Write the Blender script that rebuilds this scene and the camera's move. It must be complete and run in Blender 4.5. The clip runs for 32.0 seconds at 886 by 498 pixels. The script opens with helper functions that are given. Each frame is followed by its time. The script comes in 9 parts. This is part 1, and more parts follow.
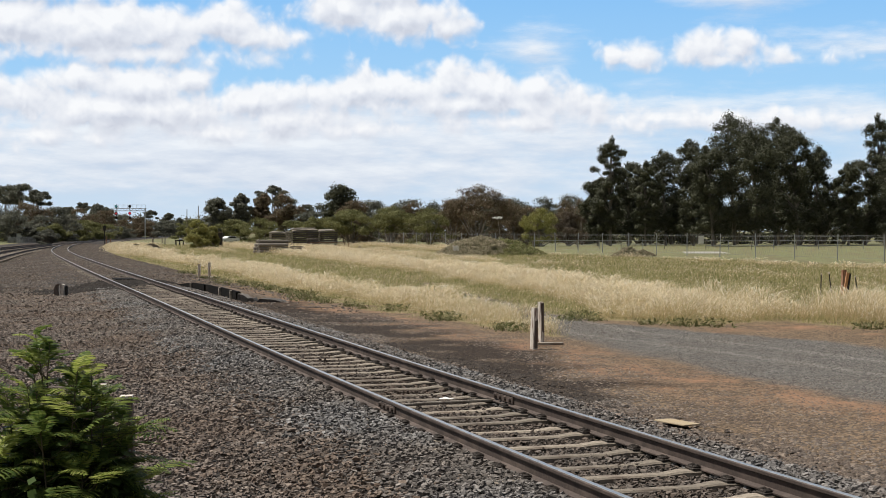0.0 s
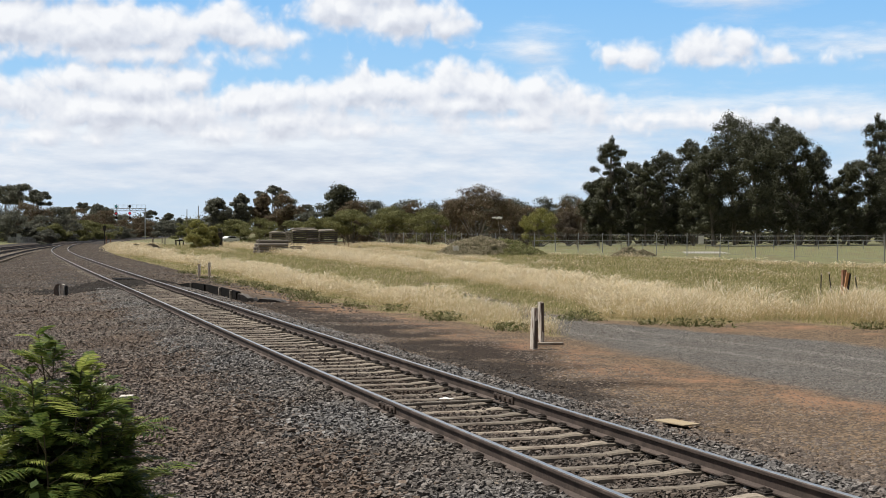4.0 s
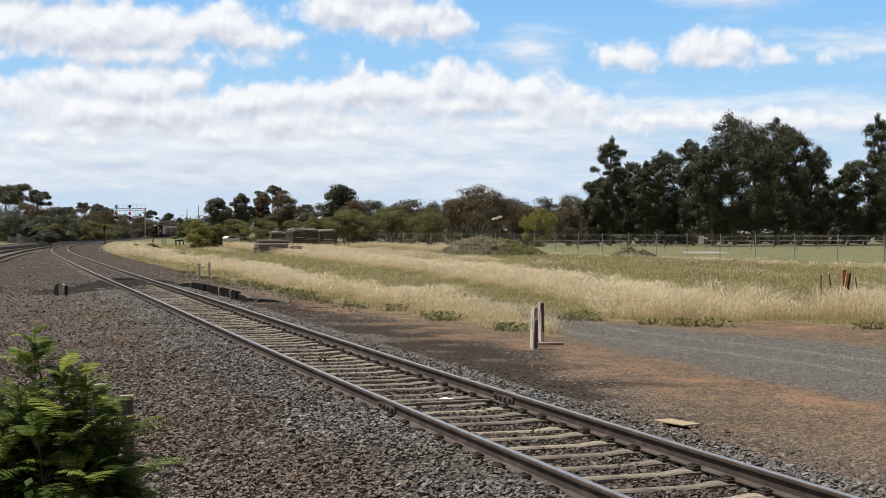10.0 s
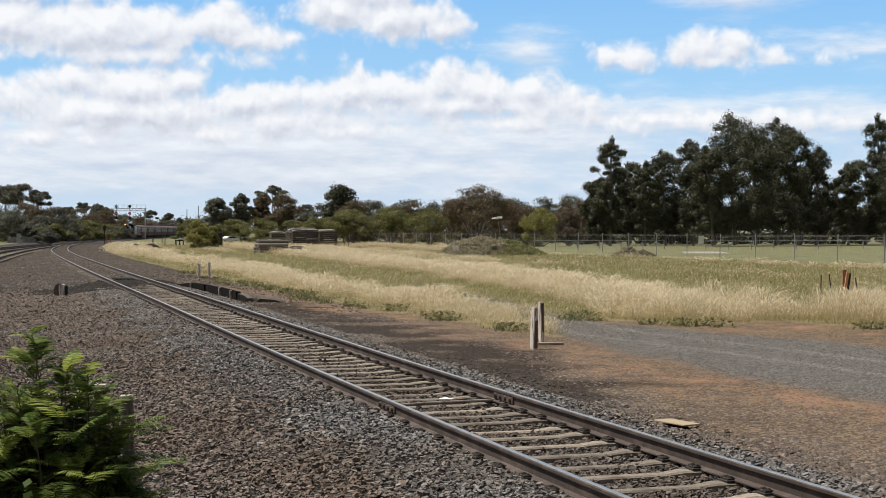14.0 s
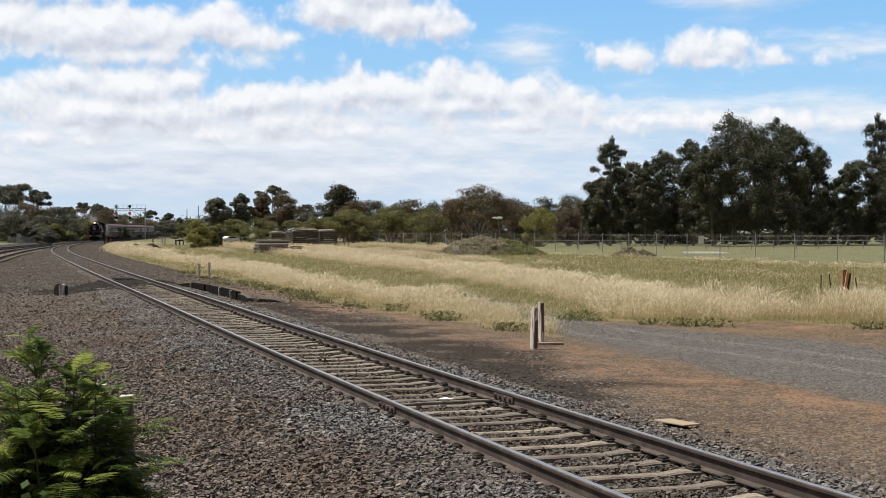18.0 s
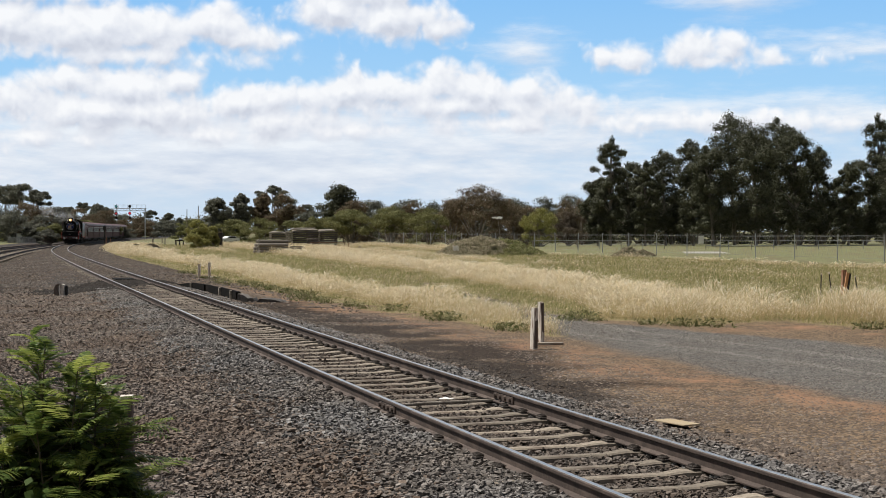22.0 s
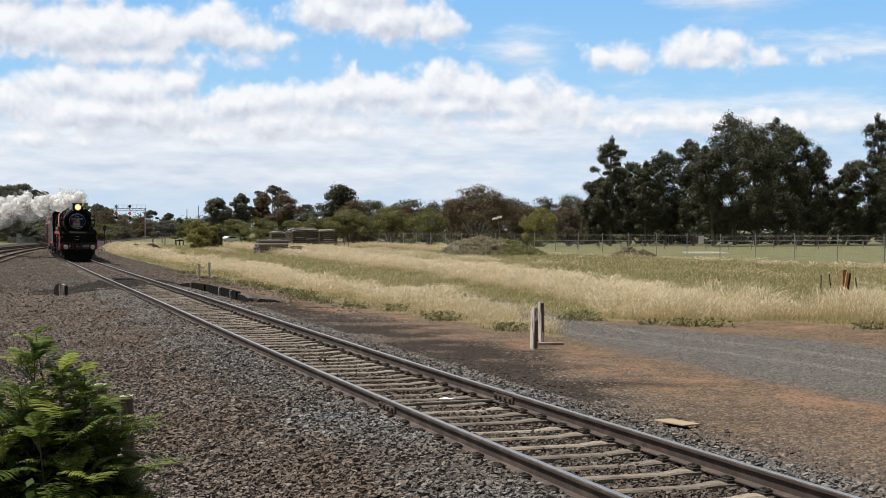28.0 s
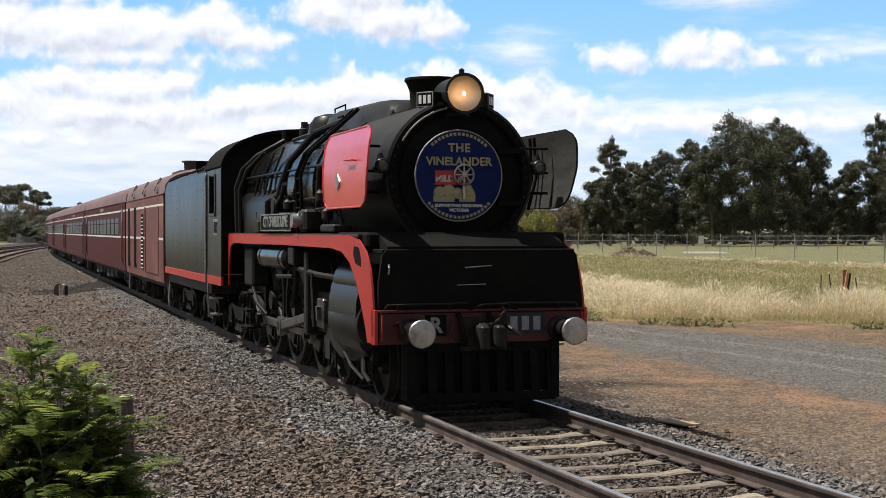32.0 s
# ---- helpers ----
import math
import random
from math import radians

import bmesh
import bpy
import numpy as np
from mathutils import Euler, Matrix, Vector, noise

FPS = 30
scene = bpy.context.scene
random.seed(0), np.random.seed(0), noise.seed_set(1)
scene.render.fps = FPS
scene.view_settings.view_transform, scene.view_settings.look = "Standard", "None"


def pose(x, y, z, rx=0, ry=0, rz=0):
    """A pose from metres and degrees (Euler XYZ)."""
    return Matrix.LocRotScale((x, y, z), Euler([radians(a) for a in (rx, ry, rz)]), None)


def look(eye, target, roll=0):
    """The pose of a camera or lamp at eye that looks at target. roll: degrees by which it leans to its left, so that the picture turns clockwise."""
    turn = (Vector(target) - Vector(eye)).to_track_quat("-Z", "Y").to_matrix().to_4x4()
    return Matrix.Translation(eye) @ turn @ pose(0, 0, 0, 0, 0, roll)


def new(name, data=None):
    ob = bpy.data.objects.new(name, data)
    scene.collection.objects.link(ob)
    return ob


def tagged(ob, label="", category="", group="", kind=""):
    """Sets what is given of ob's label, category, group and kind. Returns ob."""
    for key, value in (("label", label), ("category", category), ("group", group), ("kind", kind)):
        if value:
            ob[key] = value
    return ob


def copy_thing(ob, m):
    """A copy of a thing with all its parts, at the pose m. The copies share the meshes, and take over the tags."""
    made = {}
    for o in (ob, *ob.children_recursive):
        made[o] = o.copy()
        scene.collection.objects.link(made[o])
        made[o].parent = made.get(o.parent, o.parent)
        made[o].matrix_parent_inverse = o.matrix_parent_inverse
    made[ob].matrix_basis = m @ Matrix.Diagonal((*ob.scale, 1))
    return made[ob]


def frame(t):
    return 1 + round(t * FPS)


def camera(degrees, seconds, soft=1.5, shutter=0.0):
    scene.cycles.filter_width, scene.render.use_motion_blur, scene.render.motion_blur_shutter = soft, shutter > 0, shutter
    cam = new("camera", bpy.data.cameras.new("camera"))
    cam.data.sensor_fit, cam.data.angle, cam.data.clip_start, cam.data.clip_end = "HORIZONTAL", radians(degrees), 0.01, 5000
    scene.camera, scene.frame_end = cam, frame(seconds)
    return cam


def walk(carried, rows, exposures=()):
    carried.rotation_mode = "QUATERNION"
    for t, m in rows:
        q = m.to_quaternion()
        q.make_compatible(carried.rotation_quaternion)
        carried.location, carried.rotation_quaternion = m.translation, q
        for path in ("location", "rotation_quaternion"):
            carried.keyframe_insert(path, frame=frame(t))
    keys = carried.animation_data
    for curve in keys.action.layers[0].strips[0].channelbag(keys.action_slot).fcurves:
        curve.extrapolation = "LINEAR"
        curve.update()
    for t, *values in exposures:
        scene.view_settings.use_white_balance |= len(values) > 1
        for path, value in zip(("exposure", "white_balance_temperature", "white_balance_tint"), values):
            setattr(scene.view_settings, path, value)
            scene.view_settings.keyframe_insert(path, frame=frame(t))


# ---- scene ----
# ---- camera and its stand ----
EYE_Z, TILT = 2.039, 0.716
cam = camera(33.56, 32.0, soft=0.6)
walk(cam, [(0.0, pose(0, 0, EYE_Z, 90 - TILT, 0, 0)), (32.0, pose(0, 0, EYE_Z, 90 - TILT, 0, 0))],
     exposures=[(0.0, 0.10), (30.0, 0.10), (31.0, 0.14), (32.0, 0.3)])

# ---- daylight ----
SUN_AZ, SUN_EL = -78.0, 62.0          # degrees; azimuth clockwise from the view's forward axis
world = bpy.data.worlds.new("sky")
scene.world = world
world.use_nodes = True
wn, wl = world.node_tree.nodes, world.node_tree.links
wn.clear()
sky = wn.new("ShaderNodeTexSky")
sky.sky_type, sky.sun_disc = "NISHITA", False
sky.sun_elevation, sky.sun_rotation = radians(SUN_EL), radians(SUN_AZ)
sky.air_density, sky.dust_density, sky.ozone_density = 1.0, 1.0, 1.2
w_map, w_noise, w_ramp, w_mix = (wn.new("ShaderNodeTexCoord"), wn.new("ShaderNodeTexNoise"), wn.new("ShaderNodeValToRGB"),
                                 wn.new("ShaderNodeMix"))
w_noise.inputs["Scale"].default_value, w_noise.inputs["Detail"].default_value = 2.6, 7.0
w_ramp.color_ramp.elements[0].position, w_ramp.color_ramp.elements[1].position = 0.38, 0.55
w_mix.data_type = "RGBA"
w_mix.inputs["B"].default_value = (5.0, 5.1, 5.3, 1.0)
w_bg, w_out = wn.new("ShaderNodeBackground"), wn.new("ShaderNodeOutputWorld")
w_bg.inputs["Strength"].default_value = 0.05
wl.new(w_map.outputs["Generated"], w_noise.inputs["Vector"])
wl.new(w_noise.outputs["Fac"], w_ramp.inputs["Fac"])
wl.new(w_ramp.outputs["Color"], w_mix.inputs["Factor"])
wl.new(sky.outputs["Color"], w_mix.inputs["A"])
wl.new(w_mix.outputs["Result"], w_bg.inputs["Color"])
wl.new(w_bg.outputs["Background"], w_out.inputs["Surface"])

sun = new("sun", bpy.data.lights.new("sun", "SUN"))
sun.data.energy, sun.data.angle, sun.data.color = 5.0, radians(0.55), (1.0, 0.95, 0.87)
sun_dir = Vector((math.sin(radians(SUN_AZ)) * math.cos(radians(SUN_EL)), math.cos(radians(SUN_AZ)) * math.cos(radians(SUN_EL)), math.sin(radians(SUN_EL))))
sun.matrix_world = look(sun_dir * 50, (0, 0, 0))

# ---- materials ----
def shader(name):
    m = bpy.data.materials.new(name)
    m.use_nodes = True
    n = m.node_tree.nodes
    return m, n, m.node_tree.links, n["Principled BSDF"], n["Material Output"]


def ramp_between(n, l, fac, c1, c2, lo=0.35, hi=0.65):
    r = n.new("ShaderNodeValToRGB")
    r.color_ramp.elements[0].position, r.color_ramp.elements[1].position = lo, hi
    r.color_ramp.elements[0].color, r.color_ramp.elements[1].color = (*c1, 1), (*c2, 1)
    l.new(fac, r.inputs["Fac"])
    return r.outputs["Color"]


def noise_of(n, l, scale, detail=4.0, rough=0.55, vector=None):
    t = n.new("ShaderNodeTexNoise")
    t.inputs["Scale"].default_value, t.inputs["Detail"].default_value, t.inputs["Roughness"].default_value = scale, detail, rough
    if vector is None:
        c = n.new("ShaderNodeTexCoord")
        vector = c.outputs["Object"]
    l.new(vector, t.inputs["Vector"])
    return t.outputs["Fac"]


def blend(n, l, fac, a, b, mode="MIX"):
    m = n.new("ShaderNodeMix")
    m.data_type, m.blend_type = "RGBA", mode
    for k, v in (("Factor", fac), ("A", a), ("B", b)):
        if isinstance(v, (int, float)):
            m.inputs[k].default_value = v
        elif isinstance(v, tuple):
            m.inputs[k].default_value = (*v, 1)
        else:
            l.new(v, m.inputs[k])
    return m.outputs["Result"]


def surface(name, c1, c2, rough=0.7, metal=0.0, fine=18.0, coarse=1.6, bump=0.15, depth=0.01, c3=None, vary=0.0, rough2=None, coat=0.0, stretch=None, through_light=0.0):
    """A worn surface: fine grain between c1 and c2, coarse stains towards c3, relief, and a difference from piece to piece."""
    m, n, l, b, out = shader(name)
    vec = n.new("ShaderNodeTexCoord").outputs["Object"]
    if stretch:
        mp = n.new("ShaderNodeMapping")
        mp.inputs["Scale"].default_value = stretch
        l.new(vec, mp.inputs["Vector"])
        vec = mp.outputs["Vector"]
    f1, f2 = noise_of(n, l, fine, 6, 0.62, vec), noise_of(n, l, coarse, 5, 0.6, vec)
    col = ramp_between(n, l, f1, c1, c2, 0.3, 0.7)
    if c3:
        st = n.new("ShaderNodeMapRange")
        st.inputs["From Min"].default_value, st.inputs["From Max"].default_value = 0.48, 0.68
        l.new(f2, st.inputs["Value"])
        col = blend(n, l, st.outputs["Result"], col, c3)
    if vary:
        oi, mr = n.new("ShaderNodeObjectInfo"), n.new("ShaderNodeMapRange")
        mr.inputs["To Min"].default_value, mr.inputs["To Max"].default_value = 1 - vary, 1 + vary
        l.new(oi.outputs["Random"], mr.inputs["Value"])
        hs = n.new("ShaderNodeHueSaturation")
        l.new(mr.outputs["Result"], hs.inputs["Value"])
        l.new(col, hs.inputs["Color"])
        col = hs.outputs["Color"]
    l.new(col, b.inputs["Base Color"])
    rr = n.new("ShaderNodeMapRange")
    rr.inputs["To Min"].default_value, rr.inputs["To Max"].default_value = rough, rough if rough2 is None else rough2
    l.new(f2, rr.inputs["Value"])
    l.new(rr.outputs["Result"], b.inputs["Roughness"])
    b.inputs["Metallic"].default_value = metal
    if coat:
        b.inputs["Coat Weight"].default_value, b.inputs["Coat Roughness"].default_value = coat, 0.12
    if bump:
        bp = n.new("ShaderNodeBump")
        bp.inputs["Strength"].default_value, bp.inputs["Distance"].default_value = bump, depth
        l.new(f1, bp.inputs["Height"])
        l.new(bp.outputs["Normal"], b.inputs["Normal"])
    return m


def grains(name, colours, rough=0.85, metal=0.0, hue=0.0):
    """Loose pieces joined in one mesh: every piece takes a colour of its own."""
    m, n, l, b, out = shader(name)
    g = n.new("ShaderNodeNewGeometry")
    r = n.new("ShaderNodeValToRGB")
    e = r.color_ramp.elements
    while len(e) < len(colours):
        e.new(0.5)
    for i, c in enumerate(colours):
        e[i].position, e[i].color = i / (len(colours) - 1), (*c, 1)
    l.new(g.outputs["Random Per Island"], r.inputs["Fac"])
    f = noise_of(n, l, 40.0, 3)
    c = blend(n, l, 0.5, r.outputs["Color"], ramp_between(n, l, f, (0.35, 0.35, 0.35), (1, 1, 1)), "MULTIPLY")
    big = ramp_between(n, l, noise_of(n, l, 0.4, 5, 0.6), (0.92, 0.82, 0.74), (1.05, 1.04, 1.04), 0.40, 0.62)
    c = blend(n, l, 1.0, c, big, "MULTIPLY")
    l.new(c, b.inputs["Base Color"])
    b.inputs["Roughness"].default_value, b.inputs["Metallic"].default_value = rough, metal
    return m


def leafage(name, colours, clear=0.35, rough=0.55):
    """Leaves: each takes its own green; some light passes through."""
    m, n, l, b, out = shader(name)
    g = n.new("ShaderNodeNewGeometry")
    r = n.new("ShaderNodeValToRGB")
    e = r.color_ramp.elements
    while len(e) < len(colours):
        e.new(0.5)
    for i, c in enumerate(colours):
        e[i].position, e[i].color = i / (len(colours) - 1), (*c, 1)
    l.new(g.outputs["Random Per Island"], r.inputs["Fac"])
    l.new(r.outputs["Color"], b.inputs["Base Color"])
    b.inputs["Roughness"].default_value = rough
    b.inputs["Specular IOR Level"].default_value = 0.12
    t, mx = n.new("ShaderNodeBsdfTranslucent"), n.new("ShaderNodeMixShader")
    l.new(r.outputs["Color"], t.inputs["Color"])
    mx.inputs["Fac"].default_value = clear
    l.new(b.outputs["BSDF"], mx.inputs[1])
    l.new(t.outputs["BSDF"], mx.inputs[2])
    l.new(mx.outputs["Shader"], out.inputs["Surface"])
    return m


M_BALLAST = grains("ballast_stone", [(0.07, 0.057, 0.049), (0.19, 0.158, 0.133), (0.10, 0.081, 0.069), (0.28, 0.24, 0.205), (0.16, 0.119, 0.092), (0.235, 0.202, 0.176), (0.11, 0.091, 0.08)])
M_BALLAST_FAR = grains("soiled_ballast_stone", [(0.046, 0.039, 0.034), (0.14, 0.12, 0.102), (0.07, 0.059, 0.051), (0.22, 0.19, 0.162), (0.115, 0.086, 0.066), (0.085, 0.075, 0.067)])
M_BALLAST_GREY = grains("clean_grey_stone", [(0.06, 0.057, 0.054), (0.19, 0.185, 0.18), (0.09, 0.086, 0.083), (0.34, 0.33, 0.32), (0.13, 0.122, 0.115), (0.24, 0.235, 0.23), (0.105, 0.10, 0.098)])
M_BALLAST_OILY = grains("oily_ballast_stone", [(0.045, 0.037, 0.031), (0.13, 0.108, 0.09), (0.07, 0.056, 0.046), (0.21, 0.18, 0.155), (0.10, 0.075, 0.057), (0.085, 0.074, 0.065)])
M_PEBBLE_OILY = grains("oil_soaked_small_stone", [(0.014, 0.010, 0.008), (0.042, 0.031, 0.023), (0.022, 0.016, 0.012), (0.085, 0.066, 0.05), (0.03, 0.021, 0.015)])
M_PEBBLE = grains("small_stone", [(0.055, 0.046, 0.04), (0.15, 0.125, 0.105), (0.085, 0.07, 0.06), (0.26, 0.225, 0.19), (0.115, 0.09, 0.07), (0.075, 0.066, 0.06), (0.32, 0.28, 0.24)])
M_TAR = surface("tar_coated_steel", (0.004, 0.004, 0.004), (0.010, 0.009, 0.0085), 0.9, 0, 12, 2, 0.25, 0.006, (0.018, 0.015, 0.013))
M_TAR.node_tree.nodes["Principled BSDF"].inputs["Specular IOR Level"].default_value = 0.1
M_RAIL = surface("rusty_rail", (0.045, 0.033, 0.028), (0.085, 0.062, 0.052), 0.75, 0.1, 30, 3, 0.2, 0.004, (0.12, 0.09, 0.075))
M_RAILTOP = surface("worn_rail_head", (0.55, 0.54, 0.53), (0.68, 0.67, 0.66), 0.28, 0.9, 8, 2, 0.03, 0.001, stretch=(1, 1, 1), rough2=0.42)
M_SLEEPER = surface("weathered_sleeper", (0.15, 0.125, 0.10), (0.30, 0.255, 0.20), 0.9, 0, 22, 2.5, 0.4, 0.008, (0.13, 0.10, 0.078), 0.3)
M_CLIP = surface("dark_iron", (0.03, 0.026, 0.024), (0.07, 0.055, 0.045), 0.75, 0.3, 40, 4, 0.2, 0.003)
M_POST_WHITE = surface("flaking_white_paint", (0.58, 0.50, 0.42), (0.86, 0.84, 0.78), 0.8, 0, 9, 3.0, 0.4, 0.006, (0.17, 0.085, 0.055), stretch=(6, 6, 0.8))
M_POST_RED = surface("reddish_timber", (0.20, 0.085, 0.05), (0.36, 0.17, 0.10), 0.85, 0, 14, 3, 0.4, 0.006, (0.42, 0.30, 0.2), stretch=(6, 6, 0.7))
M_STUB = surface("stained_timber", (0.06, 0.046, 0.039), (0.18, 0.148, 0.125), 0.9, 0, 14, 3, 0.5, 0.01, (0.11, 0.055, 0.037), stretch=(6, 6, 0.8))
M_TIMBER = surface("grey_weathered_timber", (0.20, 0.17, 0.14), (0.37, 0.33, 0.28), 0.9, 0, 16, 2, 0.5, 0.01, (0.12, 0.095, 0.075), 0.3, stretch=(1, 5, 5))
M_BARK = surface("bark", (0.10, 0.08, 0.065), (0.25, 0.22, 0.19), 0.9, 0, 3, 0.6, 0.6, 0.03, (0.36, 0.33, 0.29), stretch=(2, 2, 0.5))
M_DARKSTEEL = surface("tarred_steel", (0.012, 0.011, 0.011), (0.03, 0.027, 0.025), 0.7, 0.2, 12, 2, 0.25, 0.006, (0.05, 0.04, 0.034))
M_GALV = surface("galvanised_steel", (0.30, 0.31, 0.32), (0.42, 0.43, 0.44), 0.5, 0.7, 25, 3, 0.1, 0.002)
M_CONC = surface("weathered_concrete", (0.30, 0.29, 0.27), (0.42, 0.40, 0.37), 0.9, 0, 14, 1.5, 0.4, 0.01, (0.2, 0.18, 0.16))
M_WHITE = surface("dull_white_sheet", (0.66, 0.66, 0.64), (0.78, 0.78, 0.76), 0.6, 0, 10, 2, 0.1, 0.004, (0.52, 0.52, 0.5))
M_YELLOWBOARD = surface("yellowed_board", (0.30, 0.235, 0.15), (0.43, 0.35, 0.235), 0.85, 0, 18, 3, 0.3, 0.004, (0.38, 0.27, 0.14), stretch=(1, 6, 1))
M_GUM = leafage("gum_leaves", [(0.045, 0.050, 0.031), (0.082, 0.087, 0.053), (0.125, 0.126, 0.086), (0.055, 0.060, 0.038)], 0.1, 0.5)
# gum leaves paled and greyed: distance haze is put into their colour
M_GUM_HAZED = leafage("far_hazed_gum_leaves", [(0.105, 0.11, 0.088), (0.18, 0.182, 0.145), (0.14, 0.142, 0.115)], 0.25, 0.6)
M_OLIVE = leafage("olive_leaves", [(0.115, 0.122, 0.05), (0.215, 0.212, 0.09), (0.155, 0.16, 0.07)], 0.3)
M_YELLOWLEAF = leafage("yellow_green_leaves", [(0.17, 0.175, 0.055), (0.31, 0.295, 0.105), (0.23, 0.225, 0.075)], 0.3)
M_RUSSET = leafage("russet_leaves", [(0.11, 0.08, 0.055), (0.20, 0.145, 0.10), (0.14, 0.115, 0.072), (0.11, 0.105, 0.06)], 0.25)
M_BROWNTWIG = leafage("dry_twigs", [(0.08, 0.06, 0.045), (0.14, 0.11, 0.085), (0.10, 0.085, 0.06)], 0.2)
M_WEED = leafage("weed_leaves", [(0.10, 0.115, 0.045), (0.17, 0.18, 0.075), (0.30, 0.265, 0.15), (0.13, 0.145, 0.06), (0.22, 0.20, 0.11)], 0.35)
M_DRYWEED = leafage("dying_weeds", [(0.30, 0.26, 0.185), (0.45, 0.39, 0.29), (0.22, 0.21, 0.125), (0.37, 0.335, 0.225)], 0.35, 0.7)
M_MOUNDWEED = leafage("rank_weeds", [(0.17, 0.19, 0.07), (0.28, 0.285, 0.12), (0.33, 0.285, 0.165), (0.13, 0.155, 0.06), (0.25, 0.27, 0.10)], 0.35, 0.6)
M_DRYGRASS = leafage("dry_grass", [(0.88, 0.77, 0.55), (0.96, 0.88, 0.71), (0.80, 0.66, 0.42), (0.95, 0.91, 0.80), (0.66, 0.55, 0.32), (0.92, 0.86, 0.70)], 0.5, 0.7)
M_GREENGRASS = leafage("green_grass", [(0.19, 0.215, 0.075), (0.34, 0.34, 0.14), (0.58, 0.52, 0.31), (0.15, 0.17, 0.06), (0.46, 0.42, 0.22), (0.25, 0.26, 0.10)], 0.5, 0.7)
M_FERN = leafage("ferny_leaves", [(0.045, 0.08, 0.025), (0.09, 0.14, 0.036), (0.16, 0.21, 0.05), (0.065, 0.11, 0.032), (0.24, 0.28, 0.075), (0.115, 0.17, 0.045)], 0.45, 0.4)
M_YOUNG = leafage("young_ferny_leaves", [(0.15, 0.21, 0.04), (0.27, 0.32, 0.07), (0.40, 0.43, 0.13), (0.20, 0.26, 0.05)], 0.45, 0.4)
M_BROADLEAF = leafage("shade_dark_broad_leaves", [(0.03, 0.05, 0.018), (0.06, 0.095, 0.03), (0.10, 0.15, 0.045), (0.045, 0.07, 0.022)], 0.3, 0.35)
M_STRAW = leafage("straw_stems", [(0.54, 0.43, 0.25), (0.70, 0.58, 0.38), (0.44, 0.37, 0.19), (0.60, 0.49, 0.29), (0.46, 0.42, 0.20)], 0.5, 0.8)
M_OLDSLEEPER = surface("dark_old_sleepers", (0.04, 0.036, 0.033), (0.085, 0.077, 0.07), 0.9, 0, 16, 2, 0.4, 0.01, (0.12, 0.108, 0.095), stretch=(1, 5, 5))
M_STEM = surface("green_brown_stem", (0.06, 0.05, 0.03), (0.11, 0.09, 0.05), 0.8)

